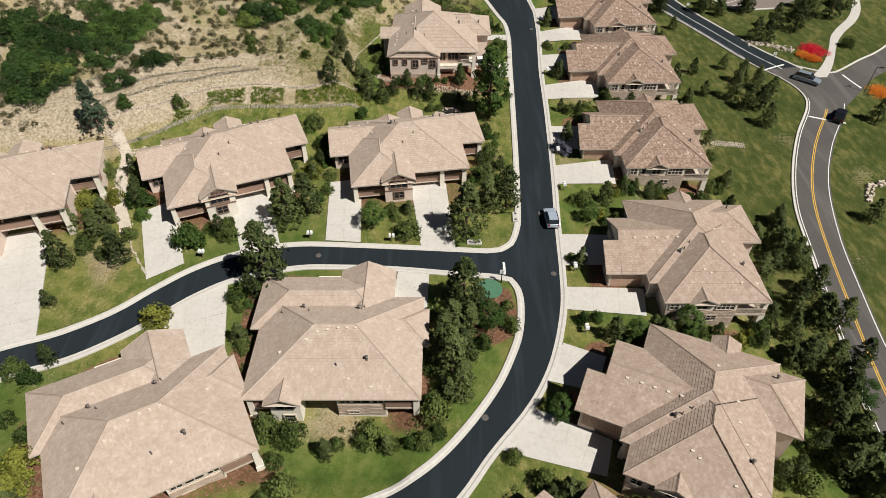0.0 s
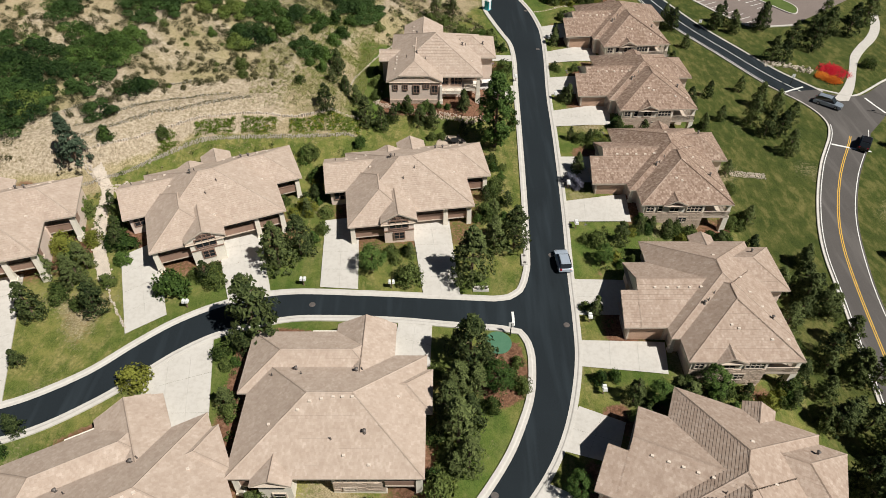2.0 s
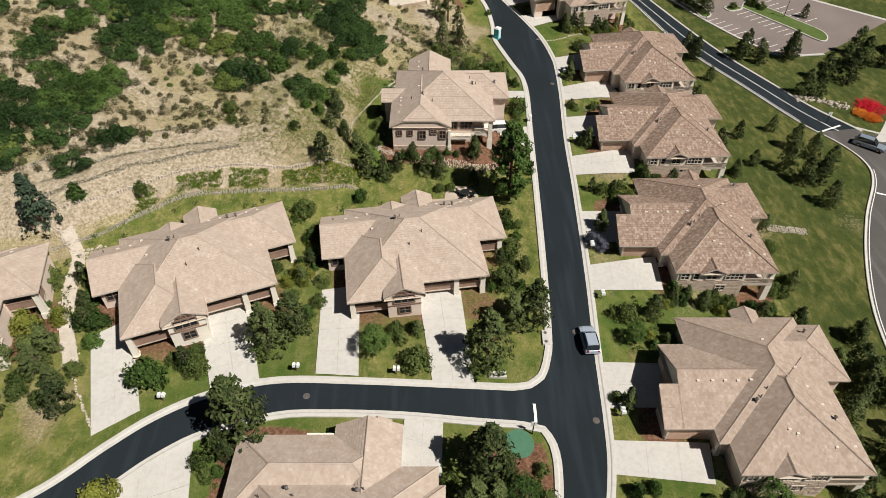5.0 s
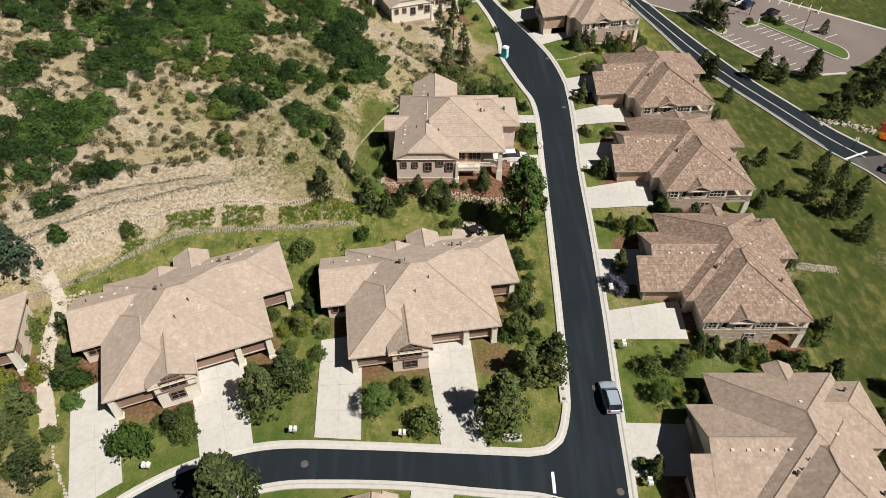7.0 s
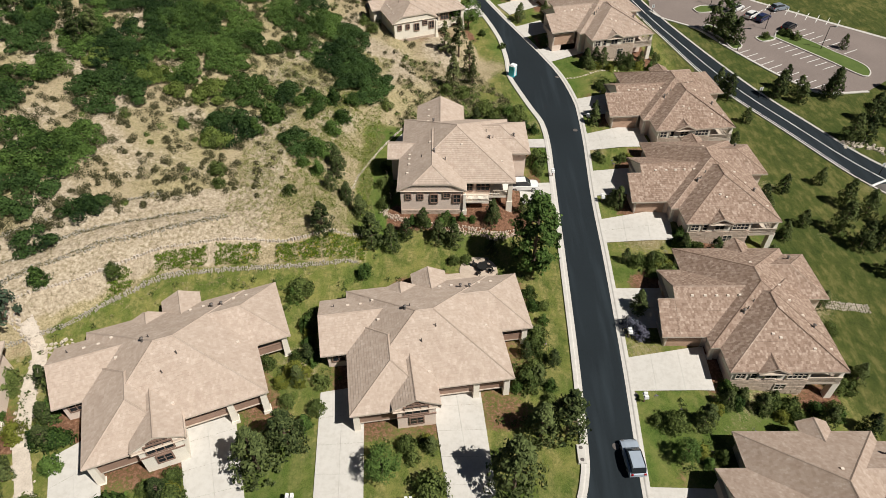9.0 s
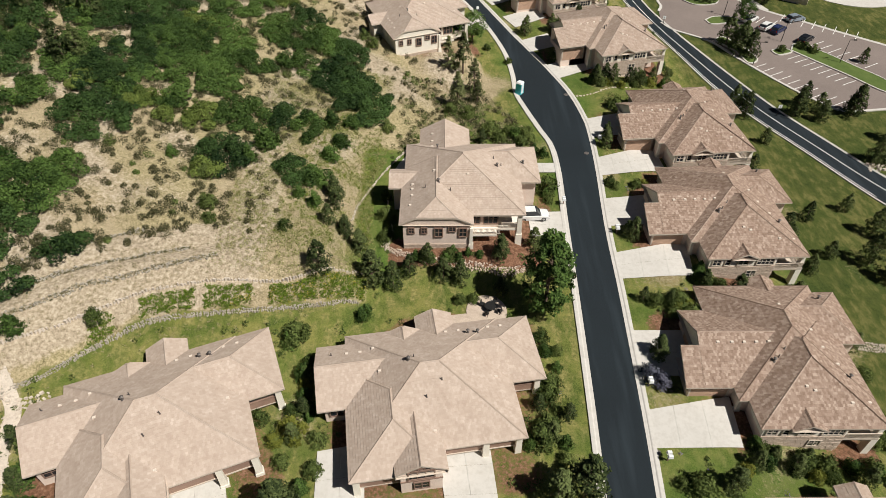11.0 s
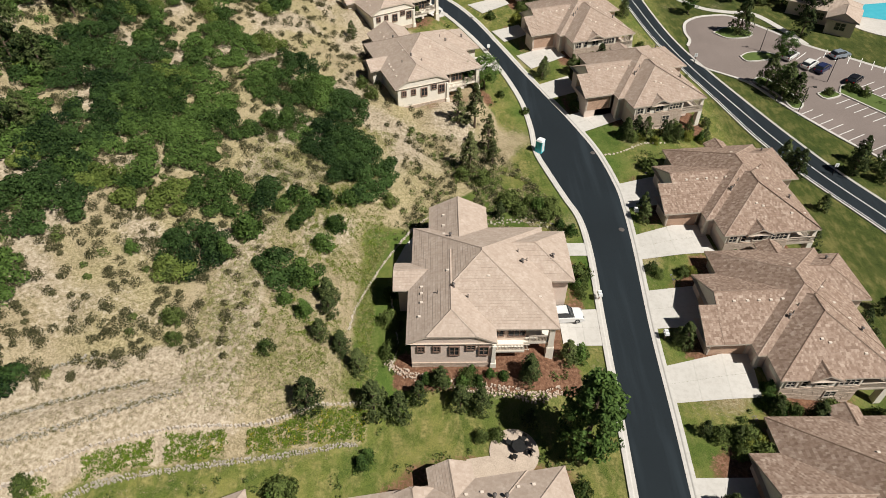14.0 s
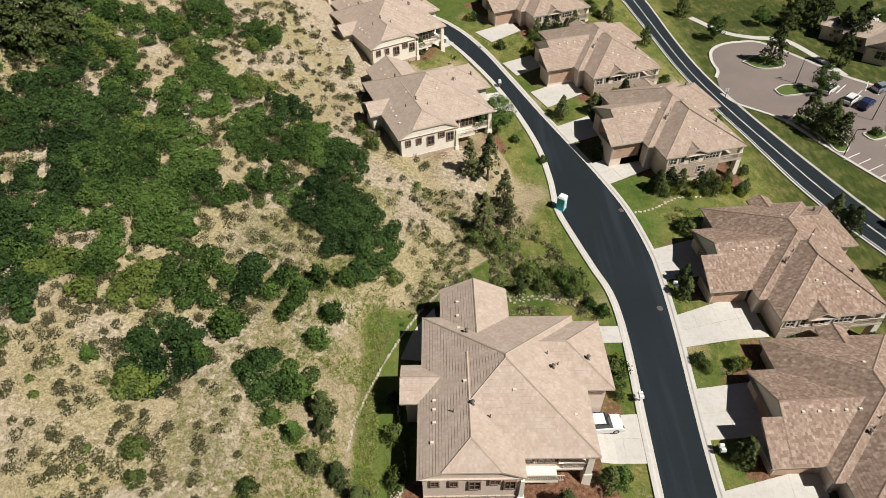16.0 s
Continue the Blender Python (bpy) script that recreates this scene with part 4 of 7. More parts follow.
def west_house(m, name_label, low=-5.8):
    """Two-storey house with balconies over its garage and a gabled window bay."""
    h = tagged(new("house"), name_label, "house", "houses along the west side", "object")
    wings = [(0.3, 18.4, 1.8, 17.9, "hhhh"), (0, 9.8, -0.4, 13, "hhhh"), (-3.0, 9, 8, 16.7, "ggff"), (8, 22.2, 8.6, 17.8, "ghff"), (8.7, 13.2, 10, 19.7, "ffgj"), (4.6, 9.6, 10, 17.5, "ffgj"), (4.5, 9.7, -0.6, 7, "rrgg")]
    tile_roof(wings, TILE_TAN, h)
    body = [(5.0, 9.1, 0.1, 5), (0.6, 9.1, 3.0, 12), (9, 17.8, 5.0, 17.2), (-2.3, 9, 8.6, 16.1), (9, 18, 9.2, 17.15), (17, 21.6, 11.5, 17.1), (9.3, 12.6, 15, 19.1), (5.2, 9.1, 14, 16.9)]
    wall = shell("wall", body, STUCCO, h, "pink-beige stucco walls", low, -0.12)
    shell("wall_band", [(5.0, 9.2, -0.3, 3)], CREAM if "cream" in name_label else STUCCO, wall, "gabled window bay", low, 0.3)
    bm = bmesh.new()
    gable_wall(bm, 4.6, 9.6, -0.33, -0.33, wings[6], 0.1)
    part("gable", bm, CREAM if "cream" in name_label else STUCCO, wall, "stucco gable wall")
    bm = bmesh.new()
    gable_wall(bm, -2.35, -2.35, 8.1, 16.6, wings[2], 0.1)
    part("gable", bm, CREAM if "cream" in name_label else STUCCO, wall, "stucco gable wall")
    window(h, 7.1, -0.35, -0.95, 2.5, 1.3, "s", 3, BROWN_TRIM)
    window(h, 7.1, -0.35, 0.62, 1.7, 0.36, "s", 3, BROWN_TRIM)
    window(h, 7.1, -0.35, -2.9, 1.4, 1.1, "s", 2, BROWN_TRIM)
    bm = bmesh.new()
    box(bm, 4.95, 9.25, -0.4, -0.2, -1.5, -1.34)
    part("trim", bm, BROWN_TRIM, wall, "brown band under the bay window")
    shell("balcony", [(9.3, 18, 2.6, 5), (0.4, 5.0, 0.4, 3.0), (18, 21.6, 9.2, 11.6)], TRIM, h, "beige balcony floor", -2.75, -2.6)
    for p, q in (((9.3, 2.75), (17.7, 2.75)), ((17.7, 2.75), (17.7, 5)), ((0.7, 0.5), (5, 0.5)), ((0.7, 0.5), (0.7, 3)), ((18, 9.3), (21.5, 9.3)), ((21.5, 9.3), (21.5, 11.6))):
        railing(h, p, q, -2.45, True)
    garage_door(h, 11.6, 5.0, -4.7, 3.6, 2.1)
    garage_door(h, 2.7, 3.0, -4.7, 3.0, 2.1)
    for x, y in ((14.2, 2.6), (17.7, 2.6), (0.6, 0.3), (21.4, 9.3)):
        pillar(h, x, y, -4.9, -0.15, 0.36)
    for x, w in ((10.8, 1.4), (13.4, 1.8), (16.2, 1.6)):
        window(h, x, 4.98, -1.95, w, 1.5, "s", 2, BROWN_TRIM)
    window(h, 2.6, 2.98, -1.9, 2.0, 1.5, "s", 2, BROWN_TRIM)
    window(h, -1.0, 8.58, -1.8, 1.4, 1.2, "s", 2, BROWN_TRIM)
    window(h, 19.6, 11.48, -1.9, 2.2, 1.6, "s", 2, BROWN_TRIM)
    for y in (3, 7):
        window(h, 0.58, y + 1.5, -1.8, 1.2, 1.2, "w", 2, BROWN_TRIM)
    for x, y, k in ((8.6, 6.6, "pipe"), (10.4, 8, "pipe"), (7.2, 10.8, "flue"), (7.8, 11.2, "pipe"), (14.5, 15.2, "flue"), (15.6, 15, "flue"), (0.5, 14.4, "tile"), (2, 14.4, "tile"), (3.5, 14.4, "tile"), (-1.2, 14.4, "pipe"), (4, 11, "tile"), (12, 16, "tile"), (13.5, 16, "tile"), (17, 16, "tile"), (18.5, 16, "tile"), (9, 3.5, "tile"), (16.5, 9, "tile")):
        roof_vent(h, x, y, roof_height(wings, x, y), k)
    h.matrix_world = m
    return h


def back_house(m, name_label, low=-5.4):
    """House seen from its garden side, with garages to the side street behind it."""
    h = tagged(new("house"), name_label, "house", "houses along the south side", "object")
    wings = [(-22.4, -2.4, 38.4, 53.6, "hhhh"), (-13.4, -6.2, 44, 58.4, "ffgg"), (-23.5, -6.5, 48.4, 57.2, "hhff"), (-19.8, -15.6, 37.6, 43, "ffgg"), (-10.4, -7.4, 52, 59, "ffgg"), (-6.5, -1.7, 45.8, 51.6, "ghff")]
    tile_roof(wings, TILE_TAN, h)
    body = [(-21.8, -16, 40.2, 51), (-16.2, -12, 41.4, 51), (-12, -6.4, 39.1, 51.8), (-6.6, -3, 41.2, 51.8), (-13, -6.8, 48, 57.6), (-22.8, -12, 49.5, 56.4), (-16.4, -13.2, 50, 57.5)]
    wall = shell("wall", body, CREAM, h, "cream stucco walls", low, -0.12)
    shell("wall_band", [(-19.4, -16.0, 38.4, 41)], CREAM, wall, "gabled window bay", low, -0.1)
    bm = bmesh.new()
    gable_wall(bm, -19.7, -15.7, 38.36, 38.36, wings[3], 0.1)
    part("gable", bm, CREAM, wall, "cream gable wall")
    stone_courses(h, -11.9, -6.5, 39.06, -3.9, -2.0, 8)
    for x, y, z, w, hh, n in ((-17.7, 38.36, -1.7, 1.9, 1.3, 2), (-17.4, 38.36, -4.2, 1.2, 1.2, 1), (-11, 39.08, -1.6, 1.1, 1.2, 2), (-9.2, 39.08, -1.6, 1.8, 1.2, 2), (-7.3, 39.08, -1.6, 1.1, 1.2, 2), (-10.2, 39.0, -3.6, 1.2, 0.5, 2), (-4.6, 41.18, -1.9, 2.4, 1.5, 3), (-20.4, 40.18, -1.8, 1.6, 1.3, 2), (-14.2, 41.38, -1.8, 1.6, 1.3, 2)):
        window(h, x, y, z, w, hh, "s", n)
    shell("balcony", [(-6.5, -2.8, 38.8, 41.2), (-21.8, -19.6, 38.8, 40.2)], TRIM, h, "beige balcony floor", -2.5, -2.2)
    for p, q in (((-6.5, 38.9), (-2.9, 38.9)), ((-2.9, 38.9), (-2.9, 41.2)), ((-21.8, 38.9), (-19.6, 38.9))):
        railing(h, p, q, -2.2, True)
    for x, y in ((-3.0, 39.0), (-21.6, 39.0)):
        pillar(h, x, y, -4.7, -0.15, 0.36)
    garage_door(h, -9.9, 57.6, -3.0, 4.6, 2.2, "n")
    garage_door(h, -3.0, 48, -3.0, 2.6, 2.2, "e")
    for x, y, k in ((-17, 50.5, "flue"), (-16.2, 49.6, "pipe"), (-12, 45.6, "tile"), (-11, 45.6, "tile"), (-10, 45.6, "tile"), (-13.2, 45.4, "tile"), (-14.4, 45.2, "tile"), (-8.6, 42.4, "flue"), (-12, 41.8, "pipe"), (-18.6, 43.4, "tile"), (-15.6, 44.4, "tile"), (-10.2, 50.2, "flue"), (-9.6, 50.4, "pipe"), (-5.4, 47, "tile"), (-8, 39.6, "tile"), (-10.6, 40.4, "tile"), (-19.6, 49.8, "pipe")):
        roof_vent(h, x, y, roof_height(wings, x, y), k)
    h.matrix_world = m
    return h


def hill_house(m, name_label, low=-6.0, coat=STUCCO):
    """House cut into the foot of the hill, with a clipped gable and a stepped west side."""
    h = tagged(new("house"), name_label, "house", "houses below the hill", "object")
    wings = [(0.3, 16.8, 1.7, 18.6, "hhhh"), (0, 9.8, -0.2, 12.0, "ffjg"), (2.3, 9.9, 10, 22.8, "ffgg"), (0.8, 8, 9, 15.2, "hgff"), (-1.8, 5, 7.6, 12.2, "jgff"), (8, 19.6, 8.9, 17.8, "ghff")]
    tile_roof(wings, TILE_TAN, h)
    body = [(0.5, 9.3, 0.02, 12), (9, 16.2, 2.4, 18), (9, 13, 2.3, 6), (2.9, 9.3, 12, 22.2), (1.4, 8, 9.6, 14.6), (-1.2, 5, 8.2, 11.6), (12, 19, 9.5, 17.2)]
    wall = shell("wall", body[:1] + body[2:] + [(9, 13.2, 2.4, 18), (13, 16.2, 5, 18)], coat, h, "stucco walls", low, -0.12)
    bm = bmesh.new()
    gable_wall(bm, 0.5, 9.3, -0.02, -0.02, wings[1], 0.1)
    part("gable", bm, coat, wall, "clipped gable wall")
    bm = bmesh.new()
    gable_wall(bm, -1.2, -1.2, 7.7, 12.1, wings[4], 0.1)
    part("gable", bm, coat, wall, "clipped gable wall")
    stone_courses(h, 0.5, 9.3, -0.02, -4.6, -3.5, 11)
    for x, w, z, hh, n in ((1.6, 0.6, -1.5, 0.8, 2), (3.3, 0.6, -1.5, 0.8, 2), (5.2, 0.9, -2.1, 1.3, 2), (7.0, 0.8, -1.2, 0.7, 2), (8.4, 0.9, -2.1, 1.3, 2)):
        window(h, x, -0.04, z, w, hh, "s", n, BROWN_TRIM)
    for x, w, n in ((10.2, 1.0, 2), (12.2, 1.8, 3)):
        window(h, x, 2.28, -1.8, w, 1.4, "s", n, BROWN_TRIM)
    window(h, 14.8, 4.96, -2.0, 2.2, 1.6, "s", 3, BROWN_TRIM)
    shell("deck", [(9.2, 13.0, 0.8, 2.4), (13.004, 16.4, 2.0, 5.0)], CREAM, h, "pale entrance deck", -2.9, -2.6)
    railing(h, (9.3, 0.85), (13.5, 0.85), -2.6)
    railing(h, (13.6, 2.05), (16.3, 2.05), -2.6)
    pillar(h, 16.1, 2.2, -4.6, -0.15, 0.34)
    pillar(h, 9.5, 0.0, -4.6, -0.7, 0.24)
    garage_door(h, 16.2, 7.2, -4.9, 3.0, 2.2, "e")
    for x, y, k in ((1.4, 3, "tile"), (1.6, 5, "tile"), (1.6, 6.4, "tile"), (1.6, 7.4, "tile"), (3.4, 5.6, "pipe"), (5.2, 6, "flue"), (4.6, 8.6, "tile"), (6.8, 5, "pipe"), (9.2, 7.2, "tile"), (13.4, 10.4, "flue"), (14, 11, "pipe"), (13, 12, "pipe"), (17.2, 11.8, "flue"), (4.2, 16, "tile"), (4.2, 18, "tile"), (4.2, 20, "tile"), (5, 15, "flue"), (15, 5.6, "tile")):
        roof_vent(h, x, y, roof_height(wings, x, y), k)
    h.matrix_world = m
    return h


EAST_LABEL = "low beige house with a brown hipped tile roof"
brown_house = east_house(pose(22.6, 85.5, 7.0), EAST_LABEL, TILE_BROWN)
tan_house = east_house(pose(14.4, 37.2, 5.9, 0, 0, -24), "low beige house with a buff hipped tile roof", TILE_MID)
for i, (x, y, z, turn) in enumerate(HOUSES["east"]):
    if i > 1:
        copy_thing(brown_house if i in (3, 4) else tan_house, pose(x, y, z, 0, 0, turn))
WEST_LABEL = "beige house with balconies and a tan hipped tile roof"
corner_house = west_house(pose(-13.8, 74.3, 8.1, 0, 0, 8.5), WEST_LABEL)
west_house(pose(-38.9, 67.7, 9.3, 0, 0, 22), "cream house with balconies and a tan hipped tile roof")
copy_thing(corner_house, pose(-68.6, 58.2, 11.2, 0, 0, 17))
garden_house = back_house(pose(0, 0, 6.0), "cream house with a broad tan hipped tile roof")
copy_thing(garden_house, pose(-19, 32.2, 6.0, 0, 0, 28) @ pose(2.6, -38.1, 0))
knoll_house = hill_house(pose(-10.3, 107.0, 12.7), "beige stucco house with a tan tile roof below the hill")
upper_house = hill_house(pose(-13.9, 158.6, 14.5, 0, 0, 22), "cream stucco house with a tan tile roof below the hill", -6.0, CREAM)
copy_thing(upper_house, pose(-19.8, 185.2, 16.0, 0, 0, 30))
copy_thing(knoll_house, pose(-30, 206, 18.0, 0, 0, 40))

# ---- trees and shrubs ----
RNG = np.random.default_rng(4)


def leaf_mesh(name, centres, sizes, material, parent=None, label="", aspect=0.55, up=0.35, out=None):
    """Many small leaves, one quad each, turned at random; up leans their faces to the sky, out away from the crown's middle."""
    n = len(centres)
    normal = RNG.normal(size=(n, 3))
    if out is None:
        normal[:, 2] = np.abs(normal[:, 2]) + up
    else:
        normal = 0.75 * normal + 1.5 * out / (np.linalg.norm(out, axis=1)[:, None] + 1e-9)
        normal[:, 2] += up
    normal /= np.linalg.norm(normal, axis=1)[:, None]
    a = np.cross(normal, RNG.normal(size=(n, 3)))
    a /= np.linalg.norm(a, axis=1)[:, None] + 1e-9
    b = np.cross(normal, a)
    s = np.asarray(sizes)[:, None]
    v = np.stack([centres - a * s, centres - b * s * aspect, centres + a * s, centres + b * s * aspect], 1).reshape(-1, 3)
    me = bpy.data.meshes.new(name)
    me.vertices.add(4 * n), me.loops.add(4 * n), me.polygons.add(n)
    me.vertices.foreach_set("co", v.ravel())
    me.loops.foreach_set("vertex_index", np.arange(4 * n))
    me.polygons.foreach_set("loop_start", np.arange(n) * 4)
    me.update(calc_edges=True)
    me.materials.append(material)
    ob = new(name, me)
    ob.parent = parent
    return tagged(ob, label)


def ball(n):
    p = RNG.normal(size=(n, 3))
    return p / np.linalg.norm(p, axis=1)[:, None]


def clumps(centres, radii, leaves, flat=0.75):
    """Leaf places in shells round clump centres."""
    out = [c + ball(leaves) * (RNG.uniform(0.55, 1.0, (leaves, 1)) * r) * (1, 1, flat) for c, r in zip(centres, radii)]
    return np.concatenate(out)


def trunk(bm, h, r, lean, limbs, reach):
    cone(bm, 0, 0, -0.4, h, r, r * 0.25, 8)
    for i in range(limbs):
        turn, z = i * 2.4, h * (0.3 + 0.6 * i / limbs)
        q = Vector((math.cos(turn), math.sin(turn), 0.55)).to_track_quat("Z", "Y").to_matrix().to_4x4()
        cone(bm, 0, 0, 0, reach * (1 - 0.5 * i / limbs), r * 0.4, r * 0.1, 6, Matrix.Translation((0, 0, z)) @ q)


def make_tree(kind, seed):
    """One tree or shrub, 5 m high, of the kind."""
    global RNG
    RNG = np.random.default_rng(seed)
    looks = {"pine": ("pine_tree", "dark green bushy pine tree", "tree", NEEDLES), "ponderosa": ("open_pine_tree", "open-crowned olive green pine tree", "tree", OPEN_NEEDLES), "spruce": ("spruce_tree", "dark blue-green spruce tree", "tree", SPRUCE), "leafy": ("deciduous_tree", "broad-leaved green tree with a full crown", "tree", LEAVES), "bush": ("shrub", "rounded green garden shrub", "shrub", SHRUB), "juniper": ("juniper", "dense dark green juniper", "shrub", OAK), "gold": ("golden_shrub", "yellow-green leafy garden shrub", "shrub", GOLD), "poplar": ("poplar_tree", "tall slender green broad-leaved tree", "tree", LEAVES), "lavender": ("lavender_shrub", "grey-lilac flowering garden shrub", "shrub", LAVENDER)}
    name, text, category, material = looks[kind]
    t = tagged(new(name), text, category, name.replace("_", " ") + "s", "object")
    bm = bmesh.new()
    if kind in ("pine", "spruce", "ponderosa"):
        trunk(bm, 4.6, 0.13, 0, 9, 0.9)
        broad = 1.78 if kind == "pine" else 1.5
        cs, rs = [], []
        for i in range(80 if kind == "ponderosa" else 130):
            f = RNG.uniform(0.03, 1.0) ** 0.85
            z = 0.35 + 4.5 * f
            prof = (1 - f) ** (0.62 if kind == "pine" else 0.85) * min(1, 0.55 + f * 3)
            turn = RNG.uniform(0, 6.283)
            r = broad * prof * RNG.uniform(0.45, 1.08)
            cs.append((r * math.cos(turn), r * math.sin(turn), z - 0.12 * r))
            rs.append(RNG.uniform(0.22, 0.40) * (0.6 + 0.5 * prof))
        pts = clumps(np.array(cs), rs, 19, 0.8)
        sizes, aspect = RNG.uniform(0.10, 0.18, len(pts)), 0.46
    elif kind == "leafy":
        trunk(bm, 3.4, 0.14, 0, 8, 1.3)
        p = ball(75) * RNG.uniform(0.45, 1.0, (75, 1)) ** 0.6
        cs = p * (1.75, 1.75, 1.95) + (0, 0, 2.95)
        cs[:, :2] *= np.clip(1.15 - 0.22 * np.clip(cs[:, 2:3] - 2.6, 0, 9), 0.4, 1.2)
        pts = clumps(cs, RNG.uniform(0.3, 0.58, 75), 80, 0.8)
        sizes, aspect = RNG.uniform(0.055, 0.11, len(pts)), 0.65
    elif kind == "poplar":
        trunk(bm, 4.2, 0.12, 0, 9, 0.8)
        cs, rs = [], []
        for i in range(150):
            f = RNG.uniform(0.0, 1.0)
            r = 1.15 * math.sin(math.pi * (0.14 + 0.83 * f ** 0.8)) ** 0.8 * RNG.uniform(0.5, 1.05)
            turn = RNG.uniform(0, 6.283)
            cs.append((r * math.cos(turn), r * math.sin(turn), 0.55 + 4.25 * f))
            rs.append(RNG.uniform(0.16, 0.32))
        pts = clumps(np.array(cs), rs, 60, 0.9)
        sizes, aspect = RNG.uniform(0.05, 0.095, len(pts)), 0.65
    else:
        trunk(bm, 2.4, 0.16, 0, 0, 1.5)
        wide = {"bush": 2.7, "juniper": 2.0, "gold": 2.6, "lavender": 2.8}[kind]
        p = ball(62)
        p[:, 2] = np.abs(p[:, 2])
        cs = p * RNG.uniform(0.5, 0.95, (62, 1)) * (wide, wide, 3.9) + (0, 0, 0.6)
        if kind == "juniper":
            cs[:, :2] *= np.clip(1.25 - 0.17 * cs[:, 2:3], 0.35, 1.2)
        pts = clumps(cs, RNG.uniform(0.55, 0.95, 62), 27, 0.85)
        sizes, aspect = RNG.uniform(0.16, 0.29, len(pts)), 0.65
    pts[:, 2] = np.maximum(pts[:, 2], 0.05)
    part("trunk", bm, BARK, t, "brown bark")
    axis = pts * (1, 1, 0) + (0, 0, 1) * np.maximum(pts[:, 2:] - 2.6, 0.25 * (pts[:, 2:] - 1.0))
    leaf_mesh("crown", pts, sizes, material, t, "", aspect, 0.15, axis)
    return t


def plant(kinds, rows):
    """Trees of the rows (kind, x, y, height), each a copy of one of its kind's forms."""
    for kind, x, y, h in rows:
        k = h / 5 * (1.18 if kind in ("pine", "ponderosa", "spruce", "leafy") else 1.1)
        z = float(lie(x, y)) - 0.1
        turn = (x * 37.1 + y * 91.7) % 360
        m = pose(x, y, z, 0, 0, turn) @ Matrix.Diagonal((k * (0.94 + 0.12 * ((x * 7.3) % 1)), k, k * (0.95 + 0.12 * ((y * 5.1) % 1)), 1))
        forms = kinds[kind]
        i = int(abs(x * 13 + y * 7)) % len(forms)
        copy_thing(forms[i], m)


KINDS = {kind: [make_tree(kind, 10 * i + len(kind)) for i in range(count)] for kind, count in (("pine", 5), ("ponderosa", 2), ("spruce", 1), ("leafy", 3), ("bush", 3), ("juniper", 2), ("gold", 1), ("poplar", 2), ("lavender", 1))}
WEST_YARDS = [ ("pine", -23.6, 58.1, 9.5), ("spruce", -54.9, 85.5, 8), ("juniper", -51.7, 89.5, 2.6), ("pine", -51.4, 59.8, 5), ("pine", -44.1, 60.8, 5), ("pine", -50.1, 52.8, 2.6), ("pine", -48.2, 68.0, 4), ("bush", -52.6, 79.1, 2.5), ("juniper", -35.9, 64.3, 4.5), ("juniper", -44.1, 71.9, 3.2), ("juniper", -43.9, 69.5, 2.4), ("gold", -52.4, 71.3, 3), ("bush", -50.2, 63.9, 1.8), ("pine", -23.0, 69.7, 7), ("pine", -20.4, 72.2, 6.5), ("bush", -30.8, 66.3, 2.6), ("bush", -33.8, 67.5, 1.6), ("gold", -36.0, 50.8, 3.4), ("bush", -27.4, 54.9, 2), ("pine", -46.4, 44.4, 3), ("juniper", -47.5, 41.6, 2.6), ("bush", -49.6, 42.7, 2.4) ]
CORNER_YARD = [ ("leafy", -10.2, 69.5, 4.2), ("bush", -5.1, 67.9, 3.2), ("bush", -7.1, 71.1, 1.6), ("pine", 3.4, 68.2, 8), ("pine", 6.8, 74.0, 5.5), ("pine", 9.7, 74.5, 6.5), ("bush", 7.0, 85.5, 2.4), ("bush", -22.0, 93.5, 2.4), ("juniper", -22.9, 92.5, 2.2), ("bush", -18.0, 76.8, 1.8), ("juniper", -19.1, 83.6, 2), ("poplar", 8.3, 98.2, 12), ("bush", 12.1, 104.3, 1.6), ("bush", -22.4, 93.1, 2.8), ("juniper", -14.1, 97.0, 1.8), ("bush", -2.4, 99.6, 1.5), ("bush", -0.7, 99.7, 1.5), ("bush", 7.6, 86.6, 2.6), ("bush", 6.0, 80.7, 3), ("juniper", -20.6, 88.3, 2.6), ("bush", -21.3, 83.6, 1.6), ("bush", -18.0, 80.1, 1.8) ]
ROW_OF_PINES = [ ("pine", -19.8, 100.2, 4.5), ("pine", -19.6, 114.4, 3.5), ("pine", -17.6, 108.3, 3), ("pine", -15.6, 106.3, 3.6), ("pine", -13.7, 101.9, 5), ("pine", -11.1, 102.0, 4), ("pine", -9.0, 103.6, 3), ("pine", -6.6, 104.7, 3), ("pine", -4.5, 103.0, 3.6), ("pine", -2.2, 102.7, 3.4), ("pine", 2.9, 101.2, 2.6), ("pine", 3.2, 105.9, 3.4), ("bush", -7.1, 105.3, 1.8), ("bush", -3.7, 105.3, 1.8), ("bush", 11.3, 121.8, 3.2), ("bush", -12.1, 109.5, 1.6), ("bush", -11.9, 112.6, 1.6), ("juniper", -12.9, 117.6, 1.8), ("pine", 8.0, 108.8, 3.4), ("pine", 3.2, 105.2, 3.4) ]
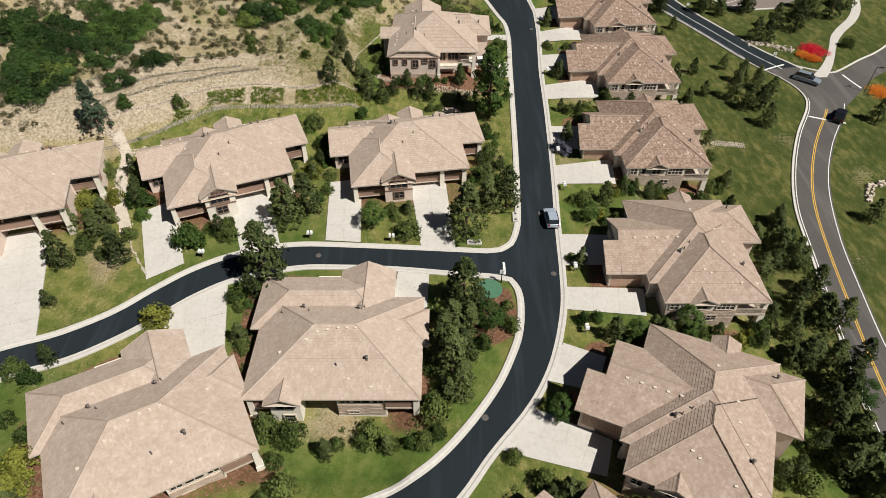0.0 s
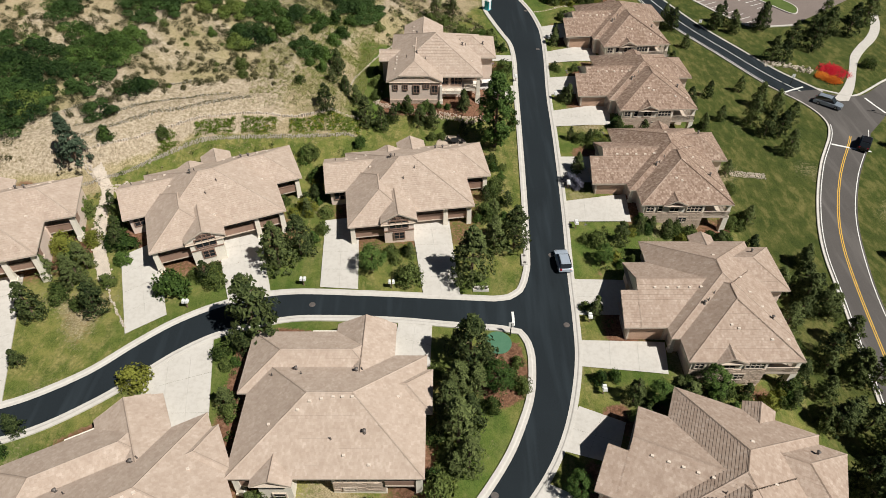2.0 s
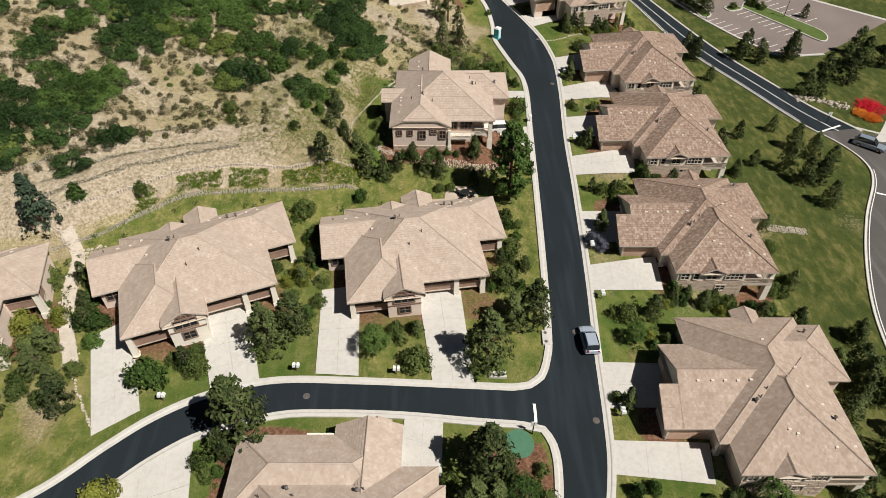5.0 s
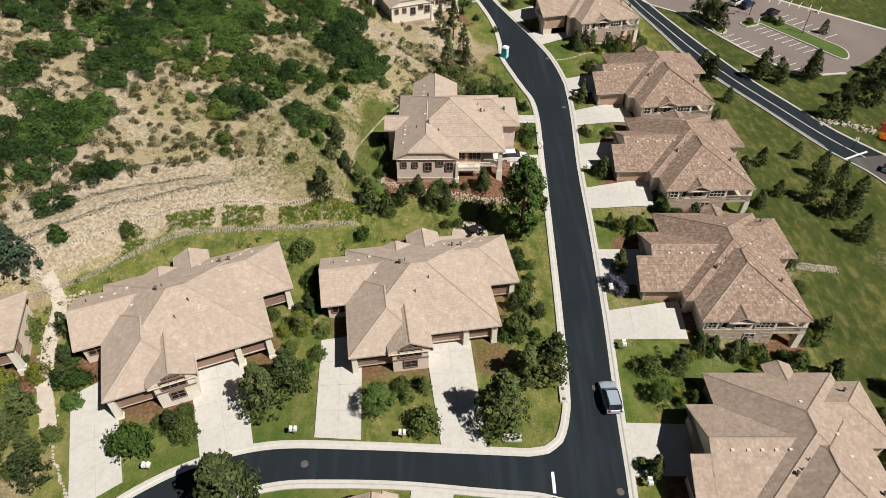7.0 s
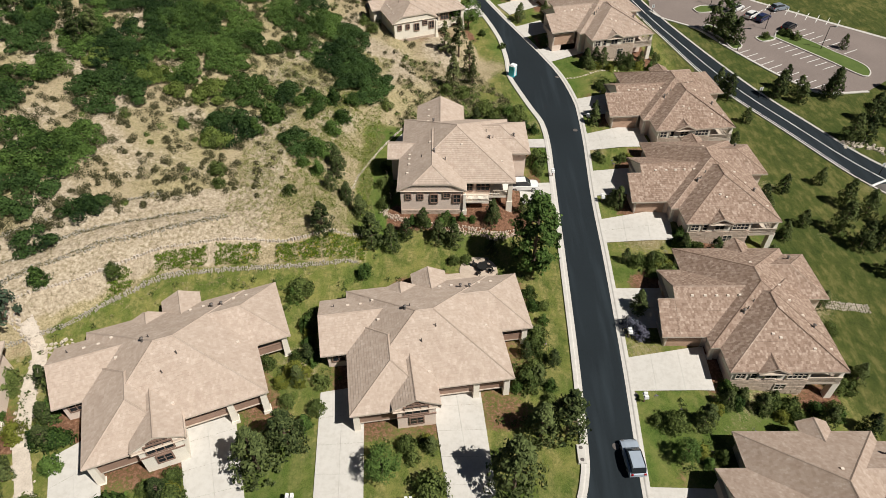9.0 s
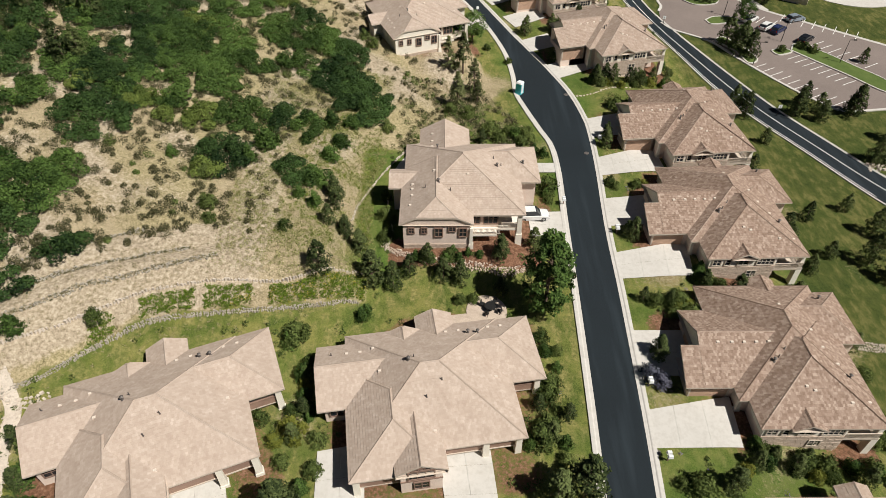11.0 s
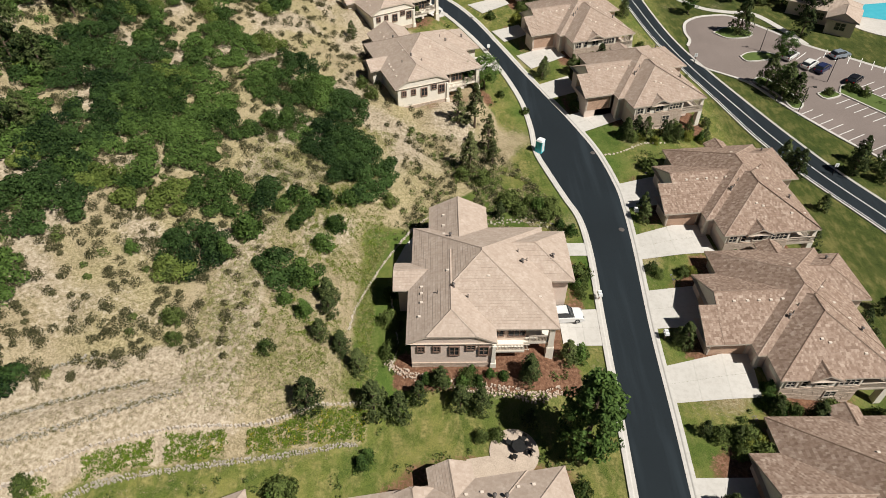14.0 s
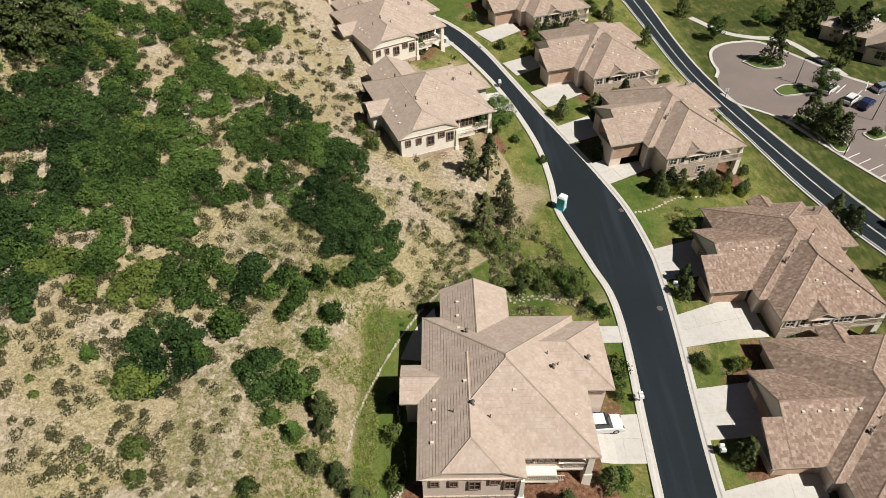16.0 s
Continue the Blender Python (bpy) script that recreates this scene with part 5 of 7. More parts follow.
SOUTH_YARDS = [ ("pine", 2.7, 54.4, 8), ("pine", 1.1, 44.3, 7), ("pine", 0.1, 47.6, 5.5), ("leafy", 5.9, 51.2, 4.5), ("bush", 8.8, 51.3, 2.2), ("bush", -0.9, 38.6, 3), ("bush", -8.3, 36.4, 2.8), ("pine", -12.9, 34.3, 2.8), ("bush", -16.9, 36.2, 3), ("bush", -19.9, 36.9, 3), ("bush", -2.1, 35.2, 2), ("bush", -0.6, 36.2, 1.8), ("bush", -16.6, 29.7, 2.8), ("bush", -18.5, 33.2, 1.8), ("gold", -43.4, 31.3, 3.5), ("gold", -43.7, 28.9, 3.5), ("bush", -1.4, 52.9, 2), ("pine", 1.2, 56.8, 3) ]
EAST_YARDS = [ ("leafy", 13.3, 38.5, 3.6), ("pine", 19.2, 62.2, 2.6), ("pine", 21.6, 49.6, 3.6), ("leafy", 24.4, 49.4, 3.4), ("juniper", 18.1, 52.3, 2), ("juniper", 20.0, 52.7, 1.8), ("leafy", 31.1, 50.9, 4.2), ("bush", 7.7, 33.5, 1.8), ("bush", 10.8, 30.6, 2.6), ("pine", 25.0, 75.3, 4), ("leafy", 22.0, 71.5, 3), ("bush", 21.9, 75.3, 2.6), ("bush", 19.9, 75.7, 1.4), ("pine", 19.6, 63.1, 2.4), ("bush", 18.2, 63.4, 1.4), ("pine", 22.9, 112.4, 2.8), ("pine", 21.3, 91.2, 3), ("bush", 22.2, 122.6, 1.4), ("pine", 21.4, 100.0, 2.2), ("pine", 24.6, 99.4, 2.2), ("juniper", 30.3, 105.4, 2), ("pine", 30.6, 78.9, 2.2), ("pine", 34.4, 79.0, 2), ("juniper", 29.1, 80.1, 1.8) ]
EAST_YARDS_FAR = [ ("pine", 22.6, 111.5, 3.2), ("pine", 23.3, 135.8, 3), ("bush", 22.9, 99.6, 2), ("bush", 25.8, 99.2, 2.4), ("bush", 25.5, 123.0, 1.6), ("bush", 21.6, 123.6, 1.6), ("pine", 21.4, 91.9, 3), ("pine", 27.6, 161.2, 3.8), ("pine", 13.5, 174.9, 3.2), ("bush", 34.3, 157.1, 1.8), ("pine", 24.6, 155.7, 2.2), ("bush", 34.1, 159.0, 2.2), ("pine", 27.0, 159.9, 3.2), ("pine", 40.8, 161.4, 2), ("bush", 17.9, 163.6, 2.2), ("pine", 13.0, 173.8, 3.4), ("bush", 4.7, 198.5, 2), ("pine", 22.9, 133.5, 3), ("pine", 21.8, 112.0, 2.6), ("pine", 28.6, 115.8, 3), ("juniper", 7.9, 136.2, 2.6), ("bush", 9.6, 135.7, 3) ]
EAST_BELT = [ ("pine", 52.9, 74.8, 3.6), ("pine", 51.7, 68.6, 4), ("pine", 52.7, 65.2, 4), ("pine", 52.6, 60.3, 5), ("pine", 51.5, 55.7, 5), ("pine", 46.2, 52.2, 4), ("pine", 53.6, 54.3, 5), ("pine", 47.4, 48.7, 5), ("pine", 49.7, 44.6, 5.5), ("leafy", 50.9, 42.6, 4), ("pine", 45.7, 41.3, 5), ("pine", 48.1, 38.1, 5), ("pine", 49.9, 35.6, 5), ("pine", 42.5, 35.9, 4), ("pine", 46.7, 31.8, 5), ("bush", 41.9, 52.6, 3), ("pine", 49.7, 47.9, 5), ("pine", 48.2, 56.2, 3.5), ("pine", 54.1, 48.8, 4), ("bush", 39.2, 31.6, 3) ]
EAST_SLOPE = [ ("pine", 57.1, 109.8, 5), ("pine", 58.6, 106.4, 4.5), ("pine", 61.2, 106.4, 4.5), ("pine", 65.0, 110.8, 4), ("pine", 60.6, 100.9, 4.5), ("pine", 58.8, 121.3, 3), ("pine", 52.0, 119.4, 3), ("pine", 51.9, 111.2, 3), ("pine", 47.7, 108.2, 3), ("pine", 70.1, 134.0, 5), ("pine", 47.8, 95.1, 3), ("pine", 47.5, 83.5, 3), ("pine", 81.9, 102.1, 4.5), ("pine", 68.3, 75.4, 4), ("pine", 64.8, 152.3, 4.5), ("pine", 66.9, 150.0, 4), ("pine", 72.9, 148.8, 5.5), ("pine", 72.4, 133.7, 4.5), ("pine", 82.4, 144.2, 5), ("pine", 88.2, 151.1, 5.5), ("pine", 51.7, 152.3, 4), ("pine", 84.4, 168.6, 3), ("pine", 62.6, 149.5, 4), ("pine", 80.9, 139.2, 6), ("pine", 86.8, 145.6, 6), ("pine", 92.0, 146.0, 6.5), ("pine", 98.6, 151.6, 6.5), ("bush", 89.6, 131.2, 2.6), ("pine", 76.6, 140.4, 5.5), ("pine", 62.9, 113.6, 4.5), ("pine", 60.6, 116, 4.5) ]
PARKING_TREES = [ ("leafy", 51.9, 209.0, 4.5), ("leafy", 64.2, 215.6, 4), ("pine", 60.0, 198.2, 7), ("leafy", 65.1, 186.8, 5), ("pine", 59.6, 172.6, 6.5), ("pine", 61.2, 171.2, 5.5), ("pine", 58.0, 176.4, 6), ("leafy", 60.4, 174.6, 5), ("pine", 80.2, 205.8, 8), ("pine", 78.4, 208.4, 6), ("pine", 70.3, 214.1, 6), ("pine", 75.9, 219.7, 6), ("pine", 34.6, 201.8, 4), ("pine", 52.6, 148.6, 4.5), ("pine", 51.9, 149.8, 4), ("pine", 62.2, 148.8, 5), ("pine", 66.4, 147.1, 4), ("pine", 73.7, 149.6, 5), ("pine", 73.6, 197.4, 6.5), ("pine", 71.4, 216.0, 9), ("pine", 75.7, 213.6, 9), ("leafy", 82.0, 199.0, 4), ("pine", 48.1, 220.3, 5), ("pine", 28.9, 211.6, 4), ("bush", 69.0, 173.3, 1.8), ("bush", 74.4, 174.2, 2), ("bush", 75.8, 172.8, 2.2), ("bush", 73.4, 175.0, 1.6), ("pine", 53.1, 140.0, 3), ("leafy", 87.6, 210.9, 5) ]
KNOLL_PINES = [ ("ponderosa", -3.4, 155.7, 6), ("ponderosa", -0.6, 155.8, 7), ("ponderosa", 1.4, 150.7, 6), ("ponderosa", -1.8, 145.8, 6), ("ponderosa", 1.9, 147.0, 4), ("bush", -0.1, 142.4, 2.6), ("bush", -3.1, 143.4, 2.4), ("bush", 3.6, 137.1, 3), ("bush", 5.1, 135.2, 2.2), ("bush", 8.6, 134.2, 2), ("pine", 2.1, 134.2, 2.6), ("leafy", 1.7, 168.8, 6), ("leafy", -1.5, 167.2, 4), ("bush", -18.0, 160.7, 2.2), ("pine", -23.3, 181.7, 3), ("pine", -11.0, 192.2, 3), ("pine", -12.7, 193.2, 3), ("bush", 4.6, 167.4, 1.4), ("bush", 8.6, 162.2, 1.4), ("bush", -13.5, 134.3, 2), ("bush", -20.0, 164.5, 2) ]
HILL_JUNIPERS = [ ("juniper", -30.5, 123.5, 4), ("juniper", -21.3, 123.0, 3), ("juniper", -20.2, 126.7, 3), ("juniper", -19.2, 132.0, 3), ("pine", -19.6, 114.3, 3), ("pine", -19.2, 112.2, 3), ("pine", -19.7, 108.5, 3), ("juniper", -21.9, 111.5, 2.4), ("juniper", -24.3, 113.2, 2), ("juniper", -21.9, 116.6, 2.6), ("juniper", -32.0, 119.0, 2.6), ("bush", -34.6, 106.6, 1.6), ("bush", -35.4, 109.2, 2.2), ("juniper", -22.2, 131.5, 3), ("bush", -37.3, 115.3, 2.2), ("bush", -44.0, 91.7, 1.8), ("juniper", -14.6, 96.2, 2), ("pine", -17.6, 107.7, 3), ("bush", -24.9, 105.9, 1.8), ("juniper", -25.3, 125.7, 2), ("juniper", -42.6, 118.7, 2), ("juniper", -69.2, 89.9, 3) ]
for rows in (WEST_YARDS, CORNER_YARD, ROW_OF_PINES, SOUTH_YARDS, EAST_YARDS, EAST_YARDS_FAR, EAST_BELT, EAST_SLOPE, PARKING_TREES, KNOLL_PINES, HILL_JUNIPERS):
    plant(KINDS, rows)
# hedges and small trees in the strips beside the houses
yard = random.Random(12)
CREEK = [(-52.5, 85.6), (-50.6, 82.6), (-50.4, 79.4), (-49.4, 76), (-48.4, 72.5), (-46.4, 68.5), (-45.2, 66.2)]
strips = []


def paved(x, y):
    """Whether a place lies on a drive or within a metre of one."""
    for drive in DRIVES + DRIVES_WEST:
        c = np.mean(drive, 0)
        q = [c + (np.array(p) - c) * (1 + 1.2 / np.hypot(*(np.array(p) - c))) for p in drive]
        turns = [(b[0] - a[0]) * (y - a[1]) - (b[1] - a[1]) * (x - a[0]) for a, b in zip(q, q[1:] + q[:1])]
        if min(turns) > 0 or max(turns) < 0:
            return True
    return False


for kind, spots_ in (("east", [(4, 20, -8.8, -6.0, 20), (21.5, 24.5, -4, 14, 9), (2, 11, 12, 15, 12), (6, 9, -6.4, -5.6, 2), (-3.5, -0.6, 4.6, 8.2, 3)]), ("west", [(-5.4, -3.4, 6, 19, 10), (19.5, 24.5, 4, 18, 9), (4.8, 9.6, -3.6, -1.6, 5), (19, 22, -2, 7, 4), (-4, -0.5, 1, 7, 3)]), ("south", [(-20, -1, -4.5, -1.6, 9), (0.8, 3, 2, 13, 6), (-24, -21.6, 2, 18, 7)])):
    for hx, hy, _, turn in HOUSES[kind]:
        for x0, x1, y0, y1, count in spots_:
            for _ in range(count):
                p = pose(hx, hy, 0, 0, 0, turn) @ Vector((yard.uniform(x0, x1), yard.uniform(y0, y1), 0))
                if not paved(p.x, p.y) and float(near_line(np.array([p.x]), np.array([p.y]), CREEK)[0]) > 1.9 and float(house_distance(np.array([p.x]), np.array([p.y]))[0]) > 0.9 and float(near_line(np.array([p.x]), np.array([p.y]), art_mid)[0]) > 5.5 and float(near_line(np.array([p.x]), np.array([p.y]), main_mid)[0]) > 5:
                    tall = yard.random() < 0.22
                    strips.append(("pine" if tall else yard.choice(("bush", "bush", "bush", "juniper", "gold")), p.x, p.y, yard.uniform(2.4, 3.6) if tall else yard.uniform(1.2, 2.2)))
for _ in range(46):
    x, y = yard.uniform(43.5, 53.5), yard.uniform(22, 80)
    if float(house_distance(np.array([x]), np.array([y]))[0]) > 1.5 and float(near_line(np.array([x]), np.array([y]), art_mid)[0]) > 5.2:
        strips.append(("pine", x, y, yard.uniform(3.2, 5.4)))
plant(KINDS, [("pine", 3.5, 51, 4.6), ("pine", 2.2, 41.5, 5), ("pine", 4.8, 54.6, 3.6), ("pine", 1.2, 50.6, 5.4), ("bush", 7.4, 52.8, 1.8), ("bush", 5.2, 48.6, 2), ("pine", 2.4, 46.4, 5), ("pine", 0.8, 41, 3.6), ("bush", 8.6, 54.6, 1.5), ("bush", -44.5, 65.5, 2), ("pine", -45.6, 63.4, 3.6), ("bush", -46.8, 61.6, 1.8), ("gold", -49, 72.8, 2.4), ("bush", -24.6, 82.5, 1.8), ("bush", -24, 86, 2), ("gold", -22.6, 80, 1.7), ("bush", -21.4, 77.6, 1.6), ("pine", -70, 144, 6), ("pine", -66, 147, 7), ("pine", -73, 139, 6.5), ("pine", -68, 151, 7.5), ("pine", -62, 146.5, 6), ("pine", -75, 148, 8), ("pine", -62, 134.5, 5.5), ("pine", -60.5, 136.4, 4.5), ("pine", -62.3, 159.7, 7), ("pine", -60, 163, 6), ("pine", -65.5, 161.6, 8), ("pine", -59.1, 166.6, 6), ("pine", -64.1, 165, 8), ("pine", -62.4, 168.5, 7), ("lavender", 19.6, 88.6, 2.2), ("lavender", 20.8, 87.6, 1.9), ("juniper", -46.6, 75.4, 2.8), ("bush", -46.9, 78.4, 2.4), ("juniper", -46.2, 72.2, 2.6), ("bush", -52.2, 77.6, 2.2), ("juniper", -52, 74.6, 2.2), ("bush", -51.6, 71.4, 2.0), ("pine", -49.2, 66.2, 3.6), ("juniper", -50.2, 69.2, 2.4), ("pine", -52.4, 66.4, 3.4), ("bush", -12.4, 108.6, 1.8), ("bush", -12.6, 113.4, 2.2), ("juniper", -8.2, 105.2, 1.6), ("juniper", -6.2, 105, 1.6), ("juniper", -4.2, 105, 1.7), ("juniper", -2.4, 104.9, 1.6)])
plant(KINDS, [("bush", 7.6, 82.4, 1.5), ("bush", 8.2, 84.2, 1.3), ("juniper", 8.6, 80.2, 1.8), ("bush", 8.4, 78.2, 1.6), ("bush", 7.8, 87.8, 1.8), ("juniper", 8.8, 89.6, 1.6), ("bush", 9.2, 92.0, 1.4), ("bush", 11.4, 119.4, 1.4), ("juniper", 11.2, 120.6, 1.8), ("gold", 11.6, 122.2, 1.2), ("gold", 12.2, 124.0, 1.2), ("juniper", 12.0, 131.0, 2.0), ("juniper", 10.6, 132.2, 1.8), ("juniper", 8.8, 136.0, 2.2), ("bush", 6.8, 137.4, 1.8), ("juniper", -1.2, 105.8, 1.3), ("juniper", 0.4, 105.6, 1.3), ("juniper", -3.2, 106.2, 1.3), ("juniper", 9.6, 109.6, 2.6)])
plant(KINDS, strips)
for forms in KINDS.values():
    for form in forms:
        for ob in [*form.children_recursive, form]:
            bpy.data.objects.remove(ob)
RNG = np.random.default_rng(21)


def thicket(x, y, a, b, material, label):
    """A low dense mass of scrub oak: many small domes of leaves over an oval."""
    n = max(6, int(a * b * 2.3))
    r = np.sqrt(RNG.uniform(0, 1, n))
    turn = RNG.uniform(0, 6.283, n)
    px, py = x + a * r * np.cos(turn) * RNG.uniform(0.85, 1.1, n), y + b * r * np.sin(turn) * RNG.uniform(0.85, 1.1, n)
    tall = (2.5 - 1.4 * r ** 2) * RNG.uniform(0.6, 1.3, n)
    base = lie(px, py)
    pts, sizes, outs = [], [], []
    for cx_, cy_, cz, t in zip(px, py, base, tall):
        m = 200
        p = ball(m) * RNG.uniform(0.7, 1.0, (m, 1))
        p[:, 2] = np.abs(p[:, 2])
        pts.append(p * (1.1, 1.1, t * 0.55) + (cx_, cy_, cz + t * 0.42))
        outs += [p, np.zeros((14, 3)) + (0, 0, 1)]
        sizes.append(RNG.uniform(0.10, 0.195, m))
        k = 14
        low = ball(k) * (0.8, 0.8, 0.3)
        pts.append(low + (cx_, cy_, cz + 0.35)), sizes.append(RNG.uniform(0.12, 0.22, k))
    root = tagged(new("scrub_oak_thicket"), label, "thicket", "scrub oak thickets", "object")
    root.location = (x, y, float(lie(x, y)))
    origin = np.array(root.location)
    sector = ((np.arctan2(py - y, px - x) + math.pi) / 1.5708).astype(int) % 4
    for k in range(4):
        own = [i for i in range(n) if sector[i] == k]
        if own:
            leaf_mesh("foliage", np.concatenate([pts[j] for i in own for j in (2 * i, 2 * i + 1)]) - origin, np.concatenate([sizes[j] for i in own for j in (2 * i, 2 * i + 1)]), material, root, "", 0.65, 0.1, np.concatenate([outs[j] for i in own for j in (2 * i, 2 * i + 1)]))
    bm = bmesh.new()
    for cx_, cy_, cz, t in list(zip(px, py, base, tall))[::2]:
        cone(bm, cx_ - x, cy_ - y, cz - origin[2] - 0.2, cz - origin[2] + t * 0.7, 0.05, 0.02, 5)
    tagged(part("brushwood", bm, BARK, root), "thin grey-brown stems", kind="stuff")
    return root


THICKETS = {
    "deep": [(-22.5, 146.1, 4.7, 4.7), (-17.9, 140.2, 4.6, 5.6), (-22.0, 155.6, 3.1, 3.1), (-49.3, 148.0, 2.6, 2.3), (-29.6, 130.1, 1.8, 2.1), (-30.8, 165.1, 2.9, 1.6), (-36.0, 119.0, 3.6, 2.8), (-25.8, 117.8, 2.2, 1.8), (-57.5, 161.1, 2.3, 2.3), (-58.1, 155.6, 2.6, 2.2), (-54.8, 123.9, 5.2, 3.2), (-56.4, 134.8, 3.8, 5.4)],
    "dark": [(-56.5, 149.1, 5.4, 4.9), (-50.1, 100.1, 2.3, 1.8), (-69.3, 132.4, 2.9, 2.3), (-58.5, 102.4, 3.2, 2.5), (-54.1, 94.7, 2.1, 0.9), (-67.4, 118.4, 2.1, 2.4), (-68.3, 103.1, 6.4, 5.2), (-67.8, 95.7, 5.3, 3.6), (-66.5, 89.9, 1.9, 1.5), (-75.4, 107.3, 3.6, 3.1), (-51.5, 143.0, 3.0, 3.4), (-51.0, 153.5, 3.2, 2.8)],
    "mid": [(-26.9, 157.5, 3.4, 3.8), (-33.3, 156.6, 4.1, 3.8), (-29.5, 147.4, 3.1, 2.0), (-43.2, 149.8, 6.1, 4.2), (-44.0, 137.3, 6.8, 4.0), (-38.8, 143.0, 3.7, 2.7), (-35.0, 129.8, 3.9, 2.8), (-25.3, 129.4, 2.1, 1.7), (-41.9, 163.9, 4.7, 4.2), (-50.9, 159.5, 2.3, 2.7), (-54.3, 173.6, 5.8, 2.4), (-45.3, 181.7, 3.5, 3.5)],
    "open": [(-37.5, 182.9, 2.8, 2.8), (-22.5, 117.4, 1.4, 1.3), (-48.6, 145.2, 4.4, 4.4), (-56.2, 110.9, 1.9, 1.1), (-55.5, 107.3, 1.3, 1.0), (-66.9, 124.5, 3.2, 1.2), (-63.5, 113.4, 2.0, 1.2), (-58.0, 112.2, 3.3, 1.0), (-57.6, 108.3, 3.2, 1.2), (-62.0, 136.4, 2.8, 4.4), (-54.5, 113.2, 2.3, 2.1), (-61.5, 108.5, 2.2, 2.0)],
    "light": [(-40.8, 127.6, 2.3, 2.4), (-37.0, 115.9, 1.9, 1.0), (-35.7, 167.6, 2.8, 1.5), (-58.2, 130.5, 1.7, 1.0), (-66, 97, 3, 2.5), (-46.5, 151.5, 2.6, 2.2)],
}
for tone, leaf in (("deep", OAK_DARK), ("dark", OAK_DARK), ("mid", OAK), ("open", OAK), ("light", OAK_LIGHT)):
    for x, y, a, b in THICKETS[tone]:
        thicket(x, y, a + 0.25, 1.25 * b + 0.7, leaf, "light yellow-green scrub oak on the hillside" if tone == "light" else "dense dark green scrub oak on the hillside")
# smaller thickets that close the gaps between the large ones
fill = random.Random(5)
for _ in range(900):
    x, y = fill.uniform(-76, -24), fill.uniform(122, 178)
    every = [q for rows in THICKETS.values() for q in rows]
    gap = min(math.hypot((x - q[0]) / (q[2] + 1.6), (y - q[1]) / (1.25 * q[3] + 1.8)) for q in every)
    clear = x > -33 and y < 146 or x > -50 and y < 126
    upper = x < -43 and y > 126
    if (0.95 < gap < 1.25 or upper and 0.85 < gap < 1.7) and not clear and noise.noise(Vector((x * 0.13, y * 0.13, 12))) > (-0.2 if upper else -0.05) and fill.random() < (0.6 if upper else 0.28):
        thicket(x, y, fill.uniform(0.9, 1.9), fill.uniform(1.0, 2.0), fill.choice((OAK, OAK_DARK, OAK, OAK_LIGHT)), "small scrub oak thicket on the hillside")
# the wood goes on over the brow and to the west
fill = random.Random(8)
for _ in range(420):
    x, y = fill.uniform(-110, -26), fill.uniform(90, 235)
    deep = float(hill_depth(np.array([x]), np.array([y]))[0])
    if deep > 16 and (x < -72 or y > 190 or (x < -60 and 139 < y < 170)) and noise.noise(Vector((x * 0.07, y * 0.07, 31))) > -0.1 and fill.random() < 0.5:
        thicket(x, y, fill.uniform(1.8, 3.4), fill.uniform(2.0, 3.8), fill.choice((OAK, OAK_DARK, OAK_DARK)), "dense green scrub oak on the hillside")


def scatter(name, n, x0, x1, y0, y1, keep, leaves, radius, size, material, label, category, flat=0.8, aspect=0.4, up=0.2):
    px, py = RNG.uniform(x0, x1, n), RNG.uniform(y0, y1, n)
    ok = keep(px, py)
    px, py = px[ok], py[ok]
    pz = lie(px, py)
    k = RNG.uniform(0.55, 1.25, len(px))
    pts, outs = [], []
    for x, y, z, s in zip(px, py, pz, k):
        p = ball(leaves) * RNG.uniform(0.5, 1.0, (leaves, 1)) * radius * s
        p[:, 2] = np.abs(p[:, 2]) * flat
        pts.append(p + (x, y, z + 0.05))
        outs.append(p)
    pts = np.concatenate(pts)
    ob = leaf_mesh(name, pts, RNG.uniform(0.6, 1.2, len(pts)) * size, material, None, label, aspect, up, np.concatenate(outs) if leaves > 40 else None)
    return tagged(ob, label, category, kind="stuff")


def noise_at(px, py, scale, seed):
    return np.array([noise.noise(Vector((x * scale, y * scale, seed))) for x, y in zip(px, py)])


def on_hill(margin):
    return lambda px, py: (hill_depth(px, py) > margin) & (0.4 * noise_at(px, py, 0.09, 5) + RNG.uniform(-0.5, 0.5, len(px)) - 0.35 * ramp(-38, -26, px) * ramp(128, 118, py) - 0.3 * ramp(-24, -12, px) - 0.8 * ramp(15.5, 11.5, hill_depth(px, py)) * ramp(-70, -55, px) > -0.12)


scatter("sagebrush", 7400, -85, 5, 84, 200, on_hill(5), 120, 0.8, 0.12, SAGE, "grey-brown dry brush dotted over the hillside", "brush", 1.1, 0.5, 0.0)
scatter("green_brush", 380, -85, 5, 90, 200, on_hill(6), 100, 0.9, 0.15, SHRUB, "small green bushes between the dry brush", "brush", 1.0, 0.55)
scatter("scrub_oak_clumps", 130, -92, -50, 96, 190, on_hill(15), 200, 1.5, 0.18, OAK, "separate dark green oak bushes on the upper slope", "brush", 1.0, 0.6)
scatter("bench_tufts", 20000, -60, -31, 88, 105, lambda px, py: np.min([near_line(px, py, line) for line in BENCHES], 0) < 0.24, 10, 0.2, 0.075, SAGE, "dry tufts along the edges of the hillside benches", "grass", 1.0, 0.3)
scatter("dry_grass", 17000, -85, 8, 84, 200, lambda px, py: hill_depth(px, py) > 1.5, 12, 0.36, 0.15, STRAW, "straw-coloured bunch grass on the hillside", "grass", 1.1, 0.13, 0.0)


